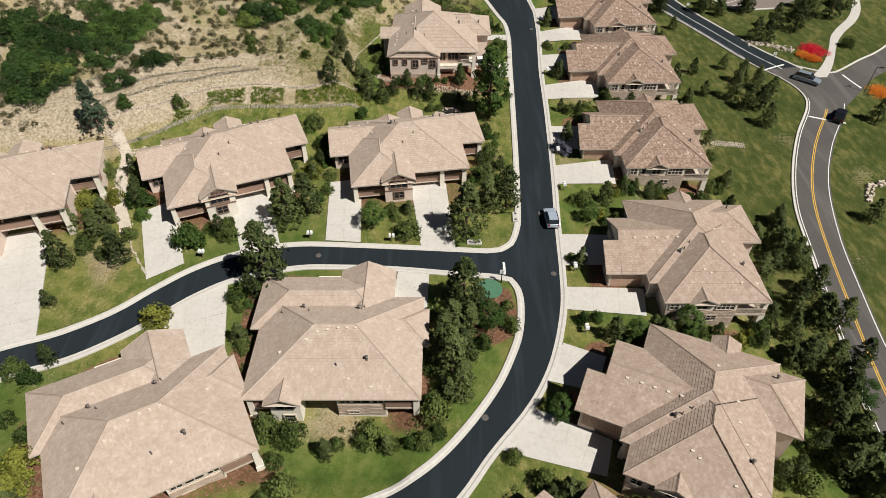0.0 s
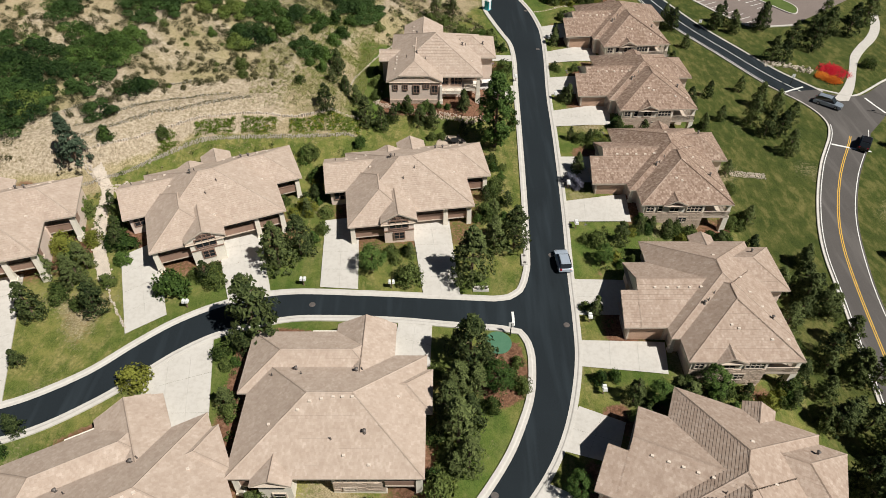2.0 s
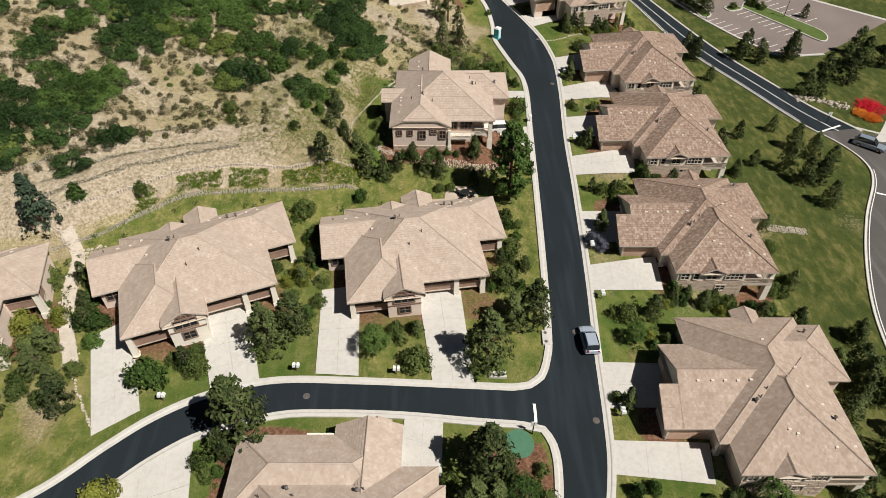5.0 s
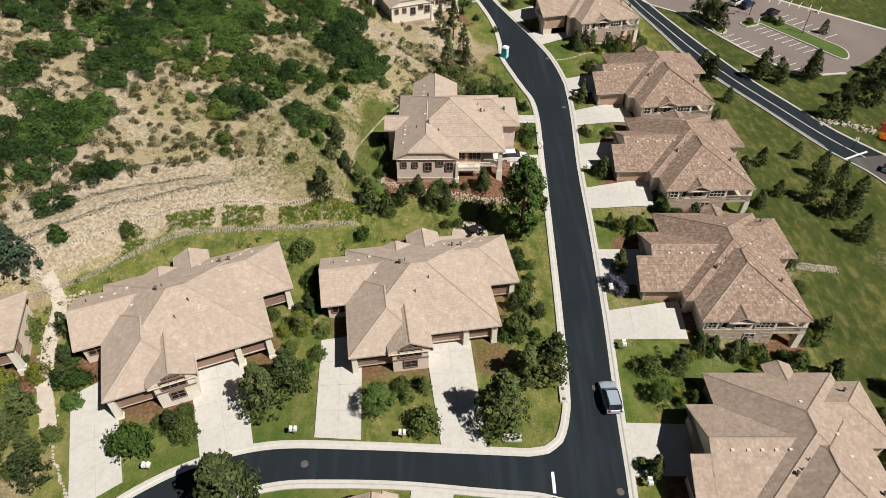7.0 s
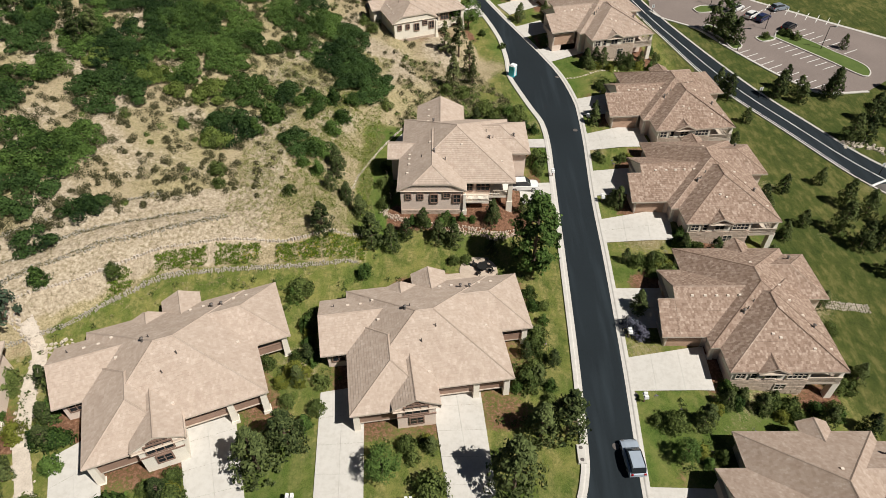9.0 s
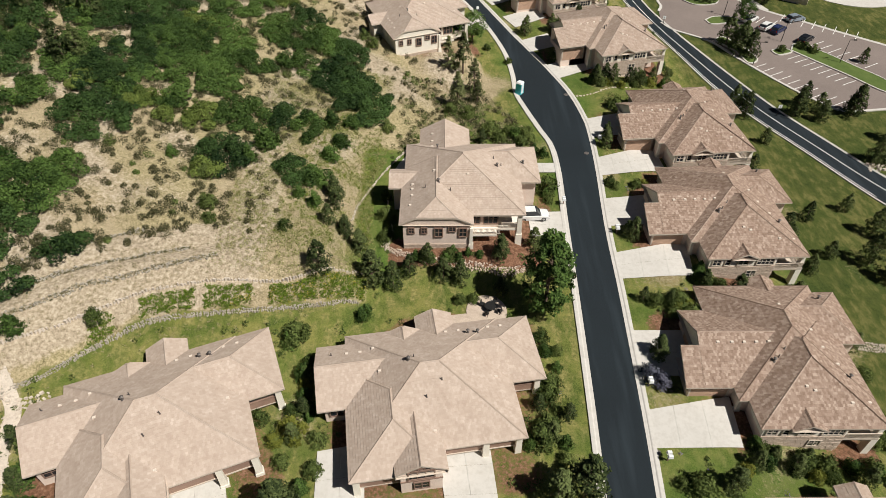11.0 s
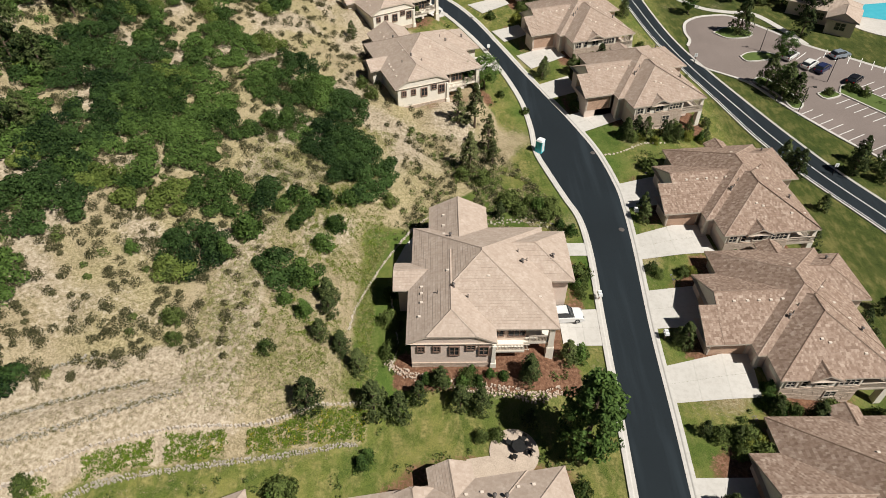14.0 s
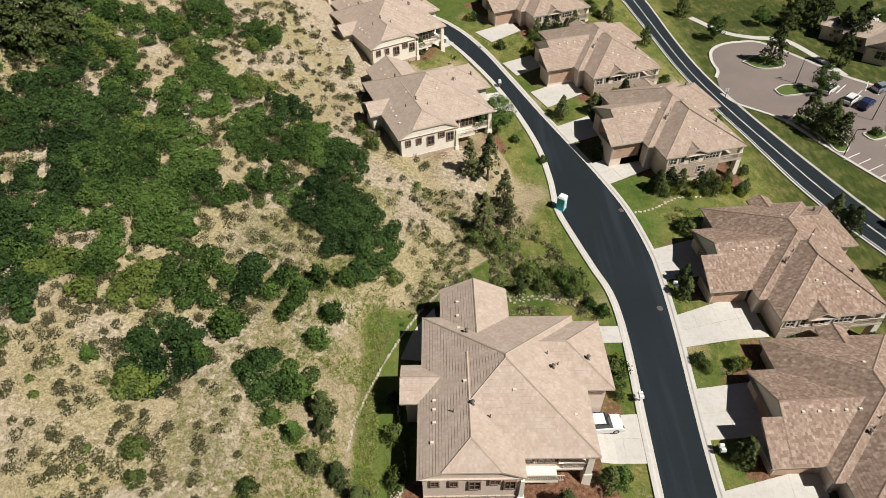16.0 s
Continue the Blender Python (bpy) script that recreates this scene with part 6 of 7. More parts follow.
def wildflower_strip(px, py):
    """Three planted stretches between the two low walls."""
    low = np.interp(px, WALL_LOW[:, 0], WALL_LOW[:, 1])
    high = np.interp(px, WALL_HIGH[:, 0], WALL_HIGH[:, 1])
    stretch_ = ((px > -39.6) & (px < -33.8)) | ((px > -32.8) & (px < -27.6)) | ((px > -25.6) & (px < -14.6)) | ((px > -44.6) & (px < -42.2))
    return stretch_ & (py > low + 0.5) & (py < high - 0.5)


scatter("wildflower_bank", 12000, -46, -14, 87, 103, wildflower_strip, 16, 0.34, 0.11, BANK_GREEN, "green wildflower bank between two low stone walls", "plants", 0.9, 0.5)
scatter("yellow_wildflowers", 700, -30, -14, 92, 103, wildflower_strip, 10, 0.42, 0.07, BLOSSOM, "yellow wildflowers on the bank", "flowers", 1.0, 0.6)


def in_yards(px, py):
    """The planted strips between drives and round the houses, clear of paving."""
    d1 = np.minimum(near_line(px, py, main_mid), near_line(px, py, cross_mid))
    gap = house_distance(px, py)
    east = (px > 19) & (px < 31) & (py > 30)
    east = (d1 > 4.4) & (gap > 0.5) & (px < 46) & (((gap < 2.6) & (hill_depth(px, py) < 4)) | (east & (noise_at(px, py, 0.2, 4) > 0.08)))
    clear = np.ones(len(px), bool)
    for a, b, c, d in DRIVES + DRIVES_WEST:
        q = np.array([a, b, c, d])
        lo, hi = q.min(0) - 0.5, q.max(0) + 0.5
        clear &= ~((px > lo[0]) & (px < hi[0]) & (py > lo[1]) & (py < hi[1]))
    return east & clear & (noise_at(px, py, 0.3, 7) > -0.05)


scatter("garden_plants", 9000, -72, 46, 24, 205, in_yards, 30, 0.6, 0.13, SHRUB, "low mixed garden plants in the mulch beds", "plants", 0.9, 0.6)
scatter("garden_flowers", 500, 8, 34, 60, 150, in_yards, 18, 0.35, 0.07, LILAC, "small lilac flowering plants in the beds", "flowers", 0.9, 0.7)


def behind(px, py):
    return (hill_depth(px, py) < 1) & (hill_depth(px, py) > -4) & (noise_at(px, py, 0.22, 1) > 0.05) & (py < 104)


scatter("back_garden_plants", 420, -46, 10, 78, 104, behind, 24, 0.55, 0.13, SHRUB, "low green plants behind the houses", "plants", 0.9, 0.6)


def wild_bank(px, py):
    """The unmown bank behind the house below the hill."""
    return (house_distance(px, py) > 0.8) & (near_line(px, py, main_mid) > 6) & (noise_at(px, py, 0.2, 3) > -0.25) & (px + 0.5 * (py - 140) < 9)


scatter("bank_brush", 230, -12, 11, 129.5, 153, wild_bank, 46, 0.7, 0.15, SHRUB, "mixed green brush on the bank behind the house", "brush", 1.0, 0.5)
scatter("bank_dry_brush", 420, -12, 11, 129.5, 153, wild_bank, 46, 0.6, 0.13, SAGE, "dry brown brush on the bank behind the house", "brush", 1.0, 0.5)
scatter("slope_herbs", 2600, -27, -14.6, 101, 136, lambda px, py: (hill_depth(px, py) > 1.2) & (noise_at(px, py, 0.25, 6) > -0.15) & (RNG.uniform(0, 1, len(px)) < ramp(-28, -19, px) * ramp(100, 106, py)), 14, 0.4, 0.11, BANK_GREEN, "low yellow-green herbs on the lower slope", "plants", 0.8, 0.4)
scatter("slope_grass", 11000, -33, -13.5, 99, 152, lambda px, py: (hill_depth(px, py) > 1.2) & (noise_at(px, py, 0.12, 17) + RNG.uniform(-0.3, 0.3, len(px)) > 0.25 * ramp(-22, -32, px) - 0.15), 12, 0.36, 0.17, TALL_GRASS, "tall yellow-green grass on the lower slope", "grass", 1.2, 0.13, 0.0)
scatter("bank_grass", 2400, -12, 11, 129.5, 153, wild_bank, 14, 0.4, 0.15, STRAW, "straw-coloured grass on the bank behind the house", "grass", 1.0, 0.2, 0.0)


def bed(x, y, r, material, label):
    px, py = x + RNG.normal(0, r * 0.45, 160), y + RNG.normal(0, r * 0.45, 160)
    pz = lie(px, py)
    pts = np.concatenate([np.stack([px, py, pz + 0.35], 1) + RNG.normal(0, 0.22, (160, 3)) for _ in range(34)])
    ob = leaf_mesh("flower_bed", pts, RNG.uniform(0.06, 0.12, len(pts)), material, None, label, 0.7)
    tagged(ob, label, "flower bed", "flower beds", "stuff")


bed(81.0, 129.0, 3.0, RED_BLOOM, "bright red flower bed by the junction")
bed(79.6, 125.2, 1.2, ORANGE_BLOOM, "orange flowers beside the red bed")
bed(78.0, 127.0, 1.1, ORANGE_BLOOM, "orange flowers beside the red bed")
bed(87.6, 111.6, 2.2, ORANGE_BLOOM, "orange flower bed by the junction")

# ---- stones ----


def stones(name, line, width, size, label, category, seed, rows=2, high=0.4, loose=0.25, material=None):
    """A bank or wall of separate uneven stones along a line."""
    rng = random.Random(seed)
    line = bent(line, size)
    bm = bmesh.new()
    t = offset(line, 1.0) - line
    for (x, y), (nx, ny) in zip(line, t):
        for k in range(rows):
            s = size * rng.uniform(0.6, 1.2)
            d = width * ((k + 0.5) / rows - 0.5) + rng.uniform(-loose, loose) * size
            px, py = x + nx * d + rng.uniform(-loose, loose) * size, y + ny * d
            hgt = high * rng.uniform(0.4, 1.3)
            z = float(lie(px, py))
            box(bm, -s / 2, s / 2, -s * 0.38, s * 0.38, -0.4, hgt, s * 0.12, Matrix.Translation((px, py, z)) @ pose(0, 0, 0, rng.uniform(-8, 8), rng.uniform(-8, 8), math.degrees(math.atan2(ny, nx)) + 90 + rng.uniform(-60, 60)))
    ob = part(name, bm, material or ROCK, None, label)
    return tagged(ob, label, category, kind="stuff")


stones("stone_wall", WALL_LOW, 0.42, 0.25, "low dry stone wall at the foot of the hill", "stone wall", 3, 2, 0.24, 0.3, WALL_STONE)
stones("stone_wall", WALL_HIGH, 0.2, 0.36, "thin line of pale stones above the bank", "stone wall", 5, 1, 0.36, 0.06)
stones("stone_wall", [(-17.2, 111.5), (-16.6, 116), (-14.6, 122), (-12.2, 127), (-8.5, 133.5), (-4, 138.6)], 0.3, 0.36, "stone edge between lawn and hillside", "stone wall", 6, 1, 0.22, 0.1)
stones("rock_wall", [(-12.6, 107.6), (-11.2, 106.4), (-8.8, 105.6), (-4.4, 104.8), (0.8, 104.2), (4.2, 103.9), (6.8, 104.9)], 0.9, 0.3, "low retaining wall of small pinkish rocks", "rock wall", 7, 4, 0.22, 0.5, FACING)
stones("dry_creek", CREEK, 1.7, 0.4, "dry creek bed of white stones between two houses", "dry creek", 9, 6, 0.1, 0.5)
creek = bent(CREEK)
ribbon("creek_bed", offset(creek, 0.8), offset(creek, -0.8), 0.05, ROCK, "pale gravel bed under the dry creek stones", 3, 40)
stones("dry_creek", [(-56, 86.5), (-53, 85), (-50.6, 83.2), (-47.5, 84.2)], 1.2, 0.5, "white stones at the head of the dry creek", "dry creek", 10, 3, 0.2)
stones("rock_wall", [(-2, 131.5), (2, 133.2), (6, 133.5), (9.5, 132.4)], 1.6, 0.4, "small boulders in a planted bank", "rock wall", 12, 2, 0.16, 0.9, WALL_STONE)
stones("stone_patch", [(48.9, 95.6), (51, 95.3), (54.5, 94.8)], 1.5, 0.32, "patch of pale river stones in the lawn", "stones", 13, 6, 0.14)
stones("rock_wall", [(68, 132.6), (72, 132), (76.6, 129.2)], 2.2, 0.5, "pale boulders behind the flower bed", "rock wall", 15, 4, 0.35, 0.8)
stones("stone_edge", [(70.2, 80), (72.4, 83.4), (75.5, 84.5)], 1.2, 0.8, "pale boulders on the roadside lawn", "stones", 16, 2, 0.5)
stones("stone_edge", [(-12.3, 106.5), (-11.5, 110), (-12.8, 118)], 0.3, 0.3, "stone bed edging beside the house", "stones", 17, 1, 0.2)
stones("stone_steps", [(19.9, 149.8), (22, 150.1), (23.9, 150.9), (26, 152.2), (28, 153.2), (31.5, 153.9)], 0.5, 0.6, "curving path of pale stepping stones", "stepping stones", 18, 1, 0.1, 0.05)
stones("stone_edge", [(-45.6, 66.8), (-43, 62.6), (-40, 58.6)], 0.4, 0.4, "stone edging of a mulch bed", "stones", 19, 1, 0.2)
for line_ in BENCHES:
    stones("stone_terrace", line_, 0.6, 0.3, "line of grey stones along a hillside bench", "stones", 30 + len(line_), 2, 0.2, 0.6, WALL_STONE)
stones("stone_edge", [(10.6, 30.6), (13.8, 29.6), (17, 29)], 1.0, 0.6, "pale boulders beside a drive", "stones", 20, 2, 0.4)

# ---- paths, patio, car park ----
ribbon("path", bent([(75.9, 117.6), (79.2, 121.2), (82.5, 125.6), (85.6, 131), (88.3, 136.2), (92, 140.8), (95.6, 144.6), (98.6, 148.6), (101, 153), (103, 158)]), bent([(79.4, 117.8), (82.2, 121.8), (84.6, 126), (87, 130.6), (89.6, 134.8), (93.4, 139.4), (97.1, 143.2), (100.2, 147.4), (102.6, 151.8), (104.6, 157)]), 0.05, CONCRETE, "curving pale concrete footpath", 3, 50)
ribbon("path", bent([(50.8, 220.3), (55.8, 212.9), (61, 210.4), (67.4, 209), (71.3, 201.2), (73.8, 193.3)]), bent([(49.4, 219.5), (54.9, 211.6), (60.7, 208.9), (66.5, 207.4), (69.9, 200.4), (72.5, 192.7)]), 0.055, CONCRETE, "pale concrete walk beside the car park", 3, 40)


def disc(name, x, y, r, height, material, label, category):
    verts, faces, n = [], [], 28
    for k, (rr, h) in enumerate(((0.001, height), (r * 0.5, height), (r, height), (r, -0.4))):
        for i in range(n):
            px, py = x + rr * math.cos(6.2832 * i / n), y + rr * math.sin(6.2832 * i / n)
            verts.append((px, py, float(terrain(px, py)) + h))
    for k in range(3):
        faces += [(k * n + i, (k + 1) * n + i, (k + 1) * n + (i + 1) % n, k * n + (i + 1) % n) for i in range(n)]
    ob = link_mesh(name, verts, faces, material)
    return tagged(ob, label, category, kind="structure")


disc("putting_green", 6.4, 57.8, 1.7, 0.03, TURF, "small round putting green of synthetic turf", "turf")
slab("patio", [(-8.7, 131.2), (-11.3, 126.8), (-12.5, 123.2), (-8.0, 122.6)], 0.1, CONCRETE, "white concrete patio beside the house below the hill", "patio")
disc("patio", 1.0, 98.0, 2.6, 0.09, PAVERS, "round tan paved patio behind the house", "patio")
slab("patio", [(-4.5, 94.5), (-4, 97.2), (1, 98), (2, 95)], 0.08, PAVERS, "tan paved patio behind the house", "patio")
LOT_NORTH = [(47.2, 192.6), (48.6, 195.6), (48.5, 199), (49.9, 203.8), (53.2, 206.6), (57.4, 207.6), (61.1, 207.4), (64.7, 203.6), (69.1, 197.7), (72.9, 192.7), (78.3, 188.0), (86, 181.4), (104, 167)]
LOT_SOUTH = [(46.2, 186.6), (48, 183.6), (51, 181.4), (55.4, 177.6), (59, 170.4), (61.3, 166.2), (65.6, 158.9), (68.6, 154.6), (72.4, 150.6), (81.9, 151.2)]
ribbon("road", bent(LOT_NORTH), bent(LOT_SOUTH), 0.05, LOT_ASPHALT, "reddish worn asphalt car park", 10, 60)


kerb(bent(LOT_NORTH), 1, "concrete kerb of the car park", 0.42)
kerb(bent(LOT_SOUTH), -1, "concrete kerb of the car park", 0.42)


def island(pts, label):
    """A kerbed grass island."""
    line = bent(pts + [pts[0]], 0.6)[:-1]
    c = line.mean(0)
    verts, faces = [], []
    n = len(line)
    for f, h in ((0.01, 0.24), (0.6, 0.22), (1, 0.2)):
        p = c + (line - c) * f
        verts += [(x, y, z + h) for (x, y), z in zip(p, terrain(p[:, 0], p[:, 1]))]
    for k in range(2):
        faces += [(k * n + i, (k + 1) * n + i, (k + 1) * n + (i + 1) % n, k * n + (i + 1) % n) for i in range(n)]
    lawn_part = link_mesh("island", verts, faces, ISLAND_GRASS)
    lawn_part.data.flip_normals() if lawn_part.data.polygons[0].normal.z < 0 else None
    tagged(lawn_part, label, "traffic island", "traffic islands", "structure")
    ring = np.vstack([line, line[:1]])
    k = sheet("kerb", [c + (ring - c) * 1.0, c + (ring - c) * 1.0 + 0.0, offset(ring, -0.28)], [0.19, 0.26, 0.24], CONCRETE)
    tagged(k, "concrete kerb round the island", "kerb", "car park kerbs", "structure")


ISLAND_GRASS = simple("island_grass", (0.06, 0.10, 0.02), (0.11, 0.15, 0.04), 0.5, 9, 0.95, 0.6)
island([(54.5, 198.8), (57.2, 201), (60.5, 201.4), (63.3, 198.8), (61.6, 196.4), (57, 196)], "kerbed oval lawn island with a tree")
island([(56.8, 188.0), (59.4, 189.7), (63.6, 189.4), (65.2, 187.2), (61.6, 186.2), (57.6, 185.8)], "kerbed lawn island in the car park")
island([(71.5, 173.6), (75.6, 168.2), (79.5, 163.1), (84, 157), (86, 161), (81.7, 167.4), (77.8, 172.8), (73.6, 176.3)], "long kerbed lawn island with shrubs")
island([(67.1, 173.4), (68.0, 171.8), (71.1, 173.0), (69.6, 174.5)], "small kerbed island with shrubs")
island([(56.2, 178.2), (59.2, 173.5), (60.4, 168.6), (62.6, 170.0), (61.4, 174.4), (58.4, 179.4)], "kerbed lawn island with dark pines")


def stall_lines(a, b, n, way, length, label):
    a, b, way = np.array(a, float), np.array(b, float), np.array(way, float)
    way /= np.hypot(*way)
    for i in range(n):
        p = a + (b - a) * i / (n - 1)
        stripe(np.array([p, p + way * length / 2, p + way * length]), -0.07, 0.07, WHITE_PAINT, 0.058, label, "stall lines")


stall_lines((60.4, 166.4), (70.9, 152.1), 10, (3.5, 1.8), 4.0, "white parking stall line")
stall_lines((72.6, 171.7), (79.9, 161.5), 8, (-3.1, -1.5), 3.8, "white parking stall line")
stall_lines((70.5, 184.6), (66, 188.6), 3, (0.72, 0.66), 4.4, "white parking stall line")
stall_lines((76.6, 190.8), (90, 182), 8, (-0.55, -0.8), 4.4, "white parking stall line")
stall_lines((75.4, 177.4), (84.0, 166.4), 8, (3.1, 1.6), 4.0, "white parking stall line")


def club_house(m):
    h = tagged(new("club_house"), "low club house with a tan hipped tile roof", "building", "", "object")
    wings = [(0, 11, 0, 8.4, "hhhh"), (4.6, 11.4, -4, 5, "ffgh"), (-4.5, 2, 2.4, 8, "hhhh")]
    tile_roof(wings, TILE_TAN, h)
    shell("wall", [(0.6, 10.4, 0.6, 7.8), (5.2, 10.8, -3.4, 4.4), (-3.9, 1.4, 3, 7.4)], STUCCO, h, "pink-beige stucco walls", -4.5, -0.12)
    bm = bmesh.new()
    gable_wall(bm, 4.7, 11.3, -3.42, -3.42, wings[1], 0.1)
    part("gable", bm, STUCCO, h, "stucco gable wall")
    for x in (1.6, 3.4):
        window(h, x, 0.58, -2.2, 1.6, 1.5, "s", 2)
    window(h, 8, -3.42, -2.2, 2.0, 1.5, "s", 2)
    h.matrix_world = m


club_house(pose(76.5, 204.5, float(terrain(80, 203)) + 3.2, 0, 0, -32))
disc("pool_deck", 99, 208, 13.5, 0.1, CONCRETE, "pale concrete pool deck", "pool deck")
water = Nodes("pool_water", 0.08, spec=0.6)
POOL = water.done(water.mix(water.noise(0.6, 3), (0.05, 0.40, 0.52), (0.10, 0.52, 0.62)), water.noise(2.2, 3), 0.3, 0.05)
slab("pool", [(89.6, 207.2), (90.6, 212.2), (108, 215), (104, 201)], 0.13, POOL, "turquoise swimming pool water", "pool")

# ---- vehicles ----


def car(x, y, turn, paint, label, long=4.6, tall=1.65, category="car"):
    """A car with a shaped body, glass house, wheels, lamps."""
    c = tagged(new(category.replace(" ", "_")), label, category, "parked cars", "object")
    w = 0.92
    side = [(-long / 2, 0.45), (-long / 2 + 0.05, 0.85), (-long / 2 + 0.25, 0.98), (-0.2 * long, 1.02), (0.18 * long, 1.0), (long / 2 - 0.35, 0.86), (long / 2 - 0.03, 0.7), (long / 2, 0.42), (long / 2 - 0.1, 0.25), (-long / 2 + 0.1, 0.25)]

    def prism(bm, outline, half, tuck):
        rows = []
        for s, k in ((-half, 1), (-half * 0.55, 0), (half * 0.55, 0), (half, 1)):
            rows.append([bm.verts.new((px, s, pz - (tuck if k and pz > 0.6 else 0))) for px, pz in outline])
        n = len(outline)
        for r, q in zip(rows, rows[1:]):
            for i in range(n):
                bm.faces.new((r[i], r[(i + 1) % n], q[(i + 1) % n], q[i]))
        bm.faces.new(rows[0][::-1]), bm.faces.new(rows[-1])

    bm = bmesh.new()
    prism(bm, side, w, 0.07)
    body = part("body", bm, paint, c, "glossy painted body")
    bm = bmesh.new()
    roof_line = [(-long * 0.47, 0.95), (-long * 0.40, tall - 0.12), (-long * 0.30, tall), (0.02 * long, tall), (0.10 * long, tall - 0.1), (0.24 * long, 0.95)]
    prism(bm, roof_line, w * 0.84, 0.0)
    part("glass_house", bm, GLASS, c, "dark tinted glass")
    bm = bmesh.new()
    box(bm, -long * 0.385, 0.07 * long, -w * 0.74, w * 0.74, tall - 0.08, tall + 0.035, 0.06)
    part("roof_panel", bm, paint, body)
    for sx in (-0.3, 0.31):
        for sy in (-1, 1):
            bm = bmesh.new()
            cone(bm, 0, 0, -0.11, 0.11, 0.34, 0.34, 14, pose(sx * long, sy * (w - 0.1), 0.34, 90))
            wheel = part("wheel", bm, RUBBER, c, "black tyre")
            bm = bmesh.new()
            cone(bm, 0, 0, -0.12, 0.12, 0.2, 0.2, 10, pose(sx * long, sy * (w - 0.09), 0.34, 90))
            part("rim", bm, CHROME, wheel, "grey alloy rim")
    for sy in (-1, 1):
        bm = bmesh.new()
        box(bm, long / 2 - 0.25, long / 2 - 0.02, sy * 0.62 - 0.18, sy * 0.62 + 0.18, 0.6, 0.76, 0.02)
        part("headlight", bm, CHROME, c, "clear headlight")
        bm = bmesh.new()
        box(bm, -long / 2 - 0.02, -long / 2 + 0.12, sy * 0.68 - 0.12, sy * 0.68 + 0.12, 0.7, 0.92, 0.01)
        part("tail_light", bm, TAIL_RED, c, "red tail light")
    c.matrix_world = pose(x, y, float(terrain(x, y)) + 0.06, 0, 0, turn)


def gloss(name, colour, rough=0.25, metal=0.0):
    m = Nodes(name, rough, metal, 0.5)
    return m.done(m.mix(m.noise(2.0, 3), colour, tuple(0.85 * k for k in colour)))


CHROME = gloss("alloy", (0.5, 0.5, 0.5), 0.3, 0.8)
TAIL_RED = gloss("tail_red", (0.35, 0.01, 0.01))
PALE_SILVER = gloss("pale_silver_paint", (0.42, 0.49, 0.58), 0.28, 0.2)
SILVER, WHITE_CAR, BLACK_CAR, BLUE_CAR = gloss("silver_paint", (0.34, 0.40, 0.47), 0.3, 0.4), gloss("white_paint", (0.75, 0.75, 0.74)), gloss("black_paint", (0.012, 0.012, 0.014)), gloss("navy_paint", (0.02, 0.03, 0.09))
car(16.3, 71.3, 93, PALE_SILVER, "silver sport utility vehicle at the street kerb", 4.2, 1.55)
car(8.6, 115.4, 4, WHITE_CAR, "white vehicle on a concrete driveway", 4.8, 1.7)
car(74.4, 116.2, -40, SILVER, "silver pickup on the through road", 5.2, 1.75)
car(75.4, 103.2, 55, BLACK_CAR, "black sport utility vehicle on the through road", 4.8, 1.75)
car(69.6, 183.8, 40, WHITE_CAR, "white car in the car park", 4.6, 1.45)
car(71.6, 182.2, 40, BLUE_CAR, "dark blue car in the car park", 4.6, 1.5)
car(67.1, 187.4, 40, WHITE_CAR, "white car under a tree in the car park", 4.5, 1.5)
car(77.6, 187.6, 20, SILVER, "grey car in the car park", 4.5, 1.5)
car(76.0, 177.7, 40, BLACK_CAR, "black car in the car park", 4.6, 1.5)
car(-8.0, 199.5, 25, WHITE_CAR, "white car on a driveway", 4.5, 1.5)

# ---- small things ----
TEAL = simple("teal_plastic", (0.05, 0.42, 0.50), (0.07, 0.50, 0.58), 1.5, 12, 0.45)
GREY_WHITE = simple("white_plastic", (0.70, 0.72, 0.72), (0.80, 0.82, 0.82), 1.5, 12, 0.45)
toilet = tagged(new("portable_toilet"), "teal portable toilet with a white roof at the kerb", "portable toilet", "", "object")
bm = bmesh.new()
box(bm, -0.58, 0.58, -0.58, 0.58, 0.1, 2.1, 0.03)
box(bm, -0.62, 0.62, -0.62, 0.62, 0, 0.12)
part("body", bm, TEAL, toilet)
bm = bmesh.new()
box(bm, -0.62, 0.62, -0.62, 0.62, 2.1, 2.36, 0.16)
part("roof", bm, GREY_WHITE, toilet, "white domed roof")
bm = bmesh.new()
box(bm, 0.56, 0.61, -0.36, 0.36, 0.15, 1.98)
part("door", bm, GREY_WHITE, toilet, "pale door")
toilet.matrix_world = pose(9.9, 150.9, float(terrain(9.9, 150.9)) + 0.05, 0, 0, -35)

mailbox = tagged(new("mailbox"), "pair of pale mailboxes on a post", "mailbox", "mailboxes", "object")
bm = bmesh.new()
box(bm, -0.06, 0.06, -0.06, 0.06, -0.4, 1.0)
part("post", bm, BROWN_TRIM, mailbox)
for s in (-0.24, 0.24):
    bm = bmesh.new()
    box(bm, s - 0.18, s + 0.18, -0.28, 0.28, 1.0, 1.38, 0.05)
    part("box", bm, GREY_WHITE, mailbox, "pale metal mailbox")
spots = [(-7.4, 66.4), (-33.4, 62.2), (-19.2, 66.6), (18.3, 50.6), (18.4, 61.2), (19.2, 78.4), (19.3, 87.4), (20.4, 112.4), (21.9, 134.6), (13.6, 118.6), (3.4, 183.6)]
for i, (x, y) in enumerate(spots):
    m = pose(x, y, float(terrain(x, y)), 0, 0, 0 if y < 67 and x < 0 else 90)
    if i:
        copy_thing(mailbox, m)
    else:
        mailbox.matrix_world = m


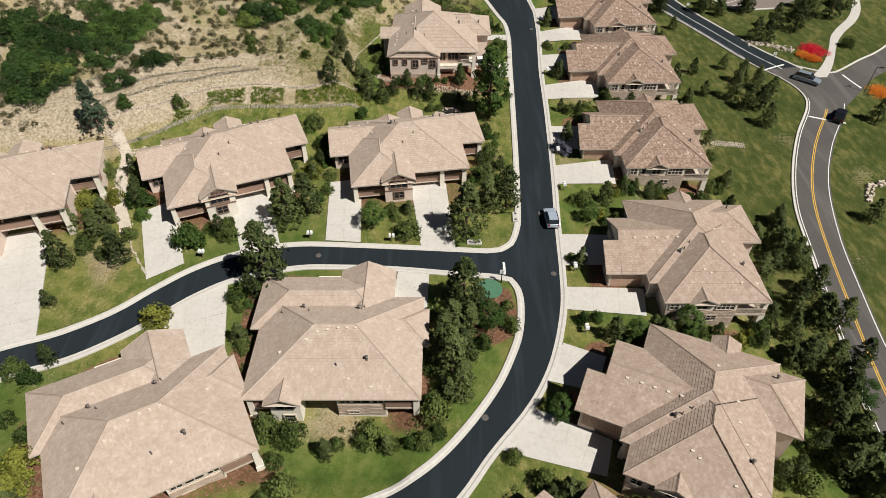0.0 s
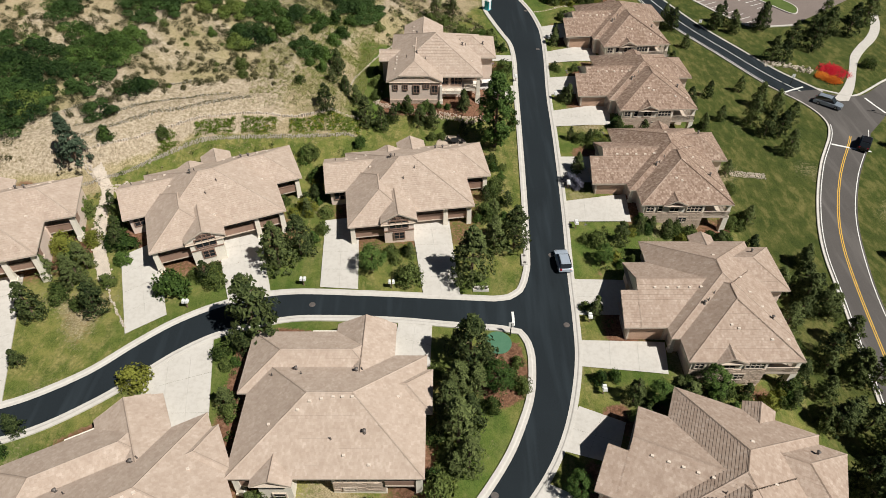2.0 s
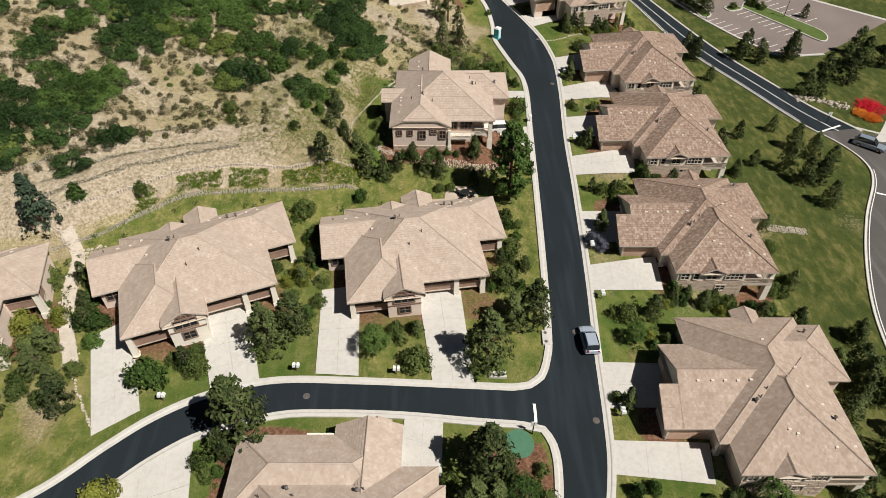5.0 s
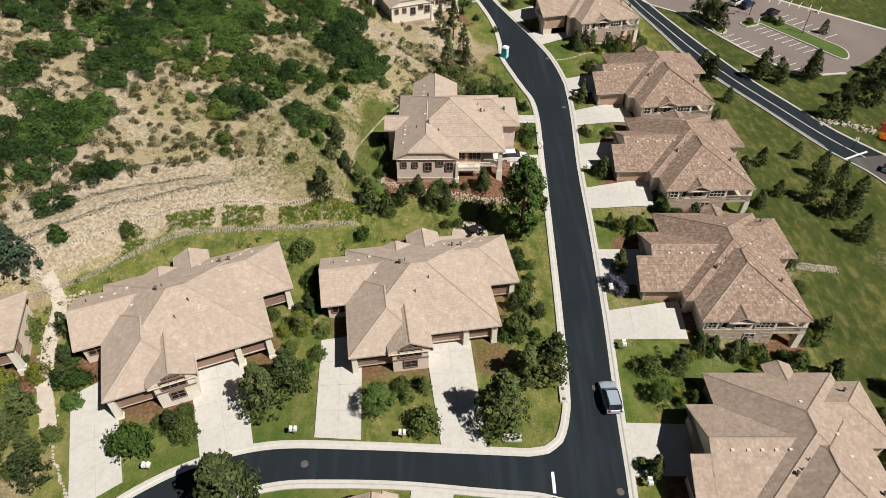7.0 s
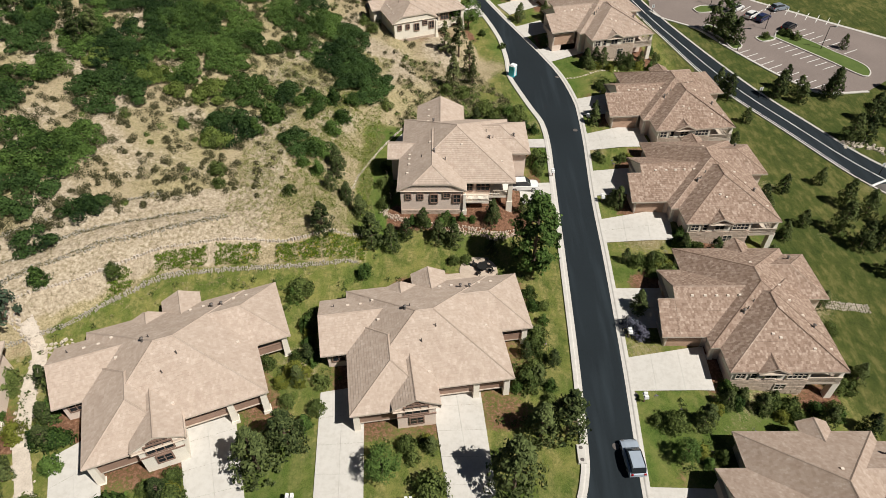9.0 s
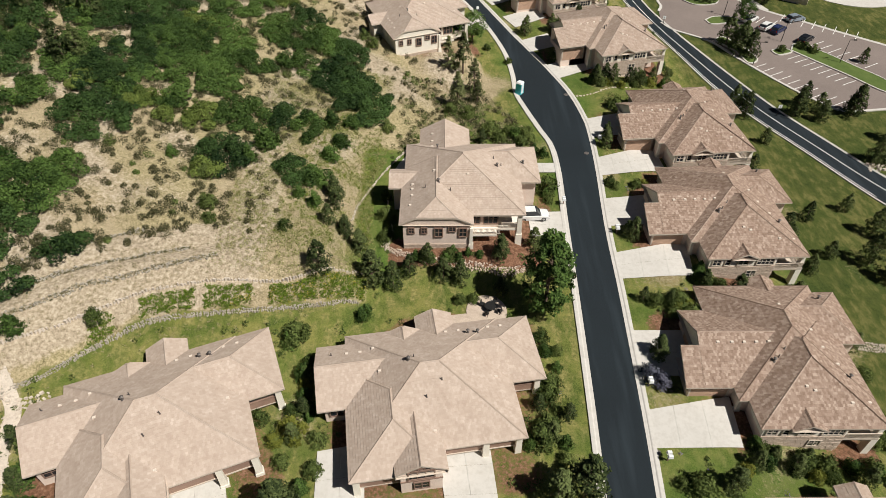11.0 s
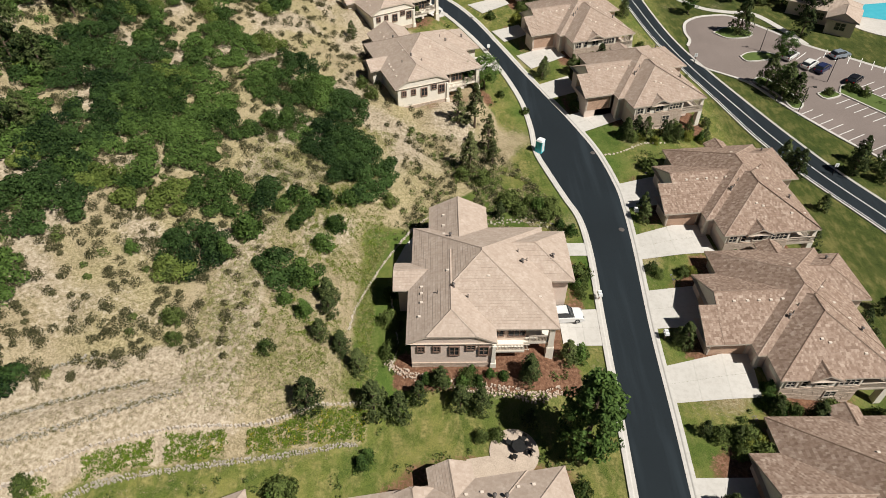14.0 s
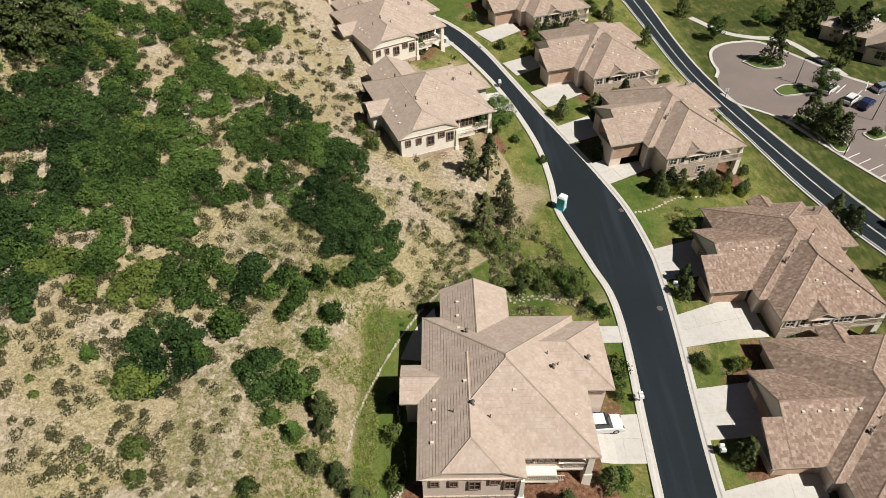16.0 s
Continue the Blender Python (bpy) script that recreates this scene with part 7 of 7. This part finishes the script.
def street_post(x, y, h, label, name, lamp):
    p = tagged(new(name), label, name.replace("_", " "), name.replace("_", " ") + "s", "object")
    bm = bmesh.new()
    cone(bm, 0, 0, -0.4, h, 0.09, 0.05, 8)
    if lamp:
        box(bm, 0, 1.1, -0.04, 0.04, h - 0.1, h)
    part("pole", bm, DARK_IRON, p)
    bm = bmesh.new()
    if lamp:
        box(bm, 0.8, 1.4, -0.18, 0.18, h - 0.12, h + 0.04, 0.03)
        part("lamp_head", bm, DARK_IRON, p, "dark lamp head, unlit")
    else:
        box(bm, -0.32, 0.32, -0.03, 0.03, h - 0.6, h + 0.1)
        part("sign_plate", bm, GREY_WHITE, p, "pale sign plate")
    p.location = (x, y, float(terrain(x, y)))


for x, y in ((84.6, 112.4), (62, 190.5), (70.7, 177.7), (60.9, 167.6), (79.6, 168.4)):
    street_post(x, y, 5.2, "dark iron lamp post with one arm", "street_lamp", True)
for x, y in ((58.8, 148.7), (8.0, 59.0), (70.2, 123.8), (46, 184.5)):
    street_post(x, y, 2.3, "pale sign on a thin post", "sign_post", False)
for x, y, turn in ((11.0, 72.0, 88), (11.6, 77.5, 88), (4.6, 66.5, 0)):
    u = tagged(new("utility_pad"), "pale concrete utility pad with two round lids", "utility pad", "utility pads", "object")
    bm = bmesh.new()
    box(bm, -1.1, 1.1, -0.45, 0.45, -0.2, 0.22, 0.03)
    part("pad", bm, CONCRETE, u)
    for s in (-0.7, 0.7):
        bm = bmesh.new()
        cone(bm, s, 0, 0.2, 0.27, 0.22, 0.2, 12)
        part("lid", bm, METAL, u, "dark round lid")
    u.matrix_world = pose(x, y, float(terrain(x, y)), 0, 0, turn)

table = tagged(new("patio_table"), "dark round patio table", "table", "", "object")
bm = bmesh.new()
cone(bm, 0, 0, 0.7, 0.76, 0.75, 0.75, 18)
part("tabletop", bm, DARK_IRON, table)
bm = bmesh.new()
cone(bm, 0, 0, 0, 0.7, 0.3, 0.06, 10)
part("pedestal", bm, DARK_IRON, table)
table.matrix_world = pose(1.5, 98.3, float(terrain(1.5, 98.3)) + 0.09)
chair = tagged(new("patio_chair"), "dark metal patio chair at the round table", "chair", "patio chairs", "object")
bm = bmesh.new()
box(bm, -0.25, 0.25, -0.25, 0.25, 0.42, 0.48)
part("seat", bm, DARK_IRON, chair)
bm = bmesh.new()
box(bm, -0.25, 0.25, 0.22, 0.28, 0.48, 1.0, 0.02)
part("backrest", bm, DARK_IRON, chair)
for sx in (-0.22, 0.22):
    for sy in (-0.22, 0.22):
        bm = bmesh.new()
        box(bm, sx - 0.02, sx + 0.02, sy - 0.02, sy + 0.02, 0, 0.42)
        part("leg", bm, DARK_IRON, chair)
for i in range(4):
    a = i * 1.571 + 0.5
    x, y = 1.5 + 1.15 * math.sin(a), 98.3 + 1.15 * math.cos(a)
    m = pose(x, y, float(terrain(x, y)) + 0.09, 0, 0, -math.degrees(a))
    if i:
        copy_thing(chair, m)
    else:
        chair.matrix_world = m
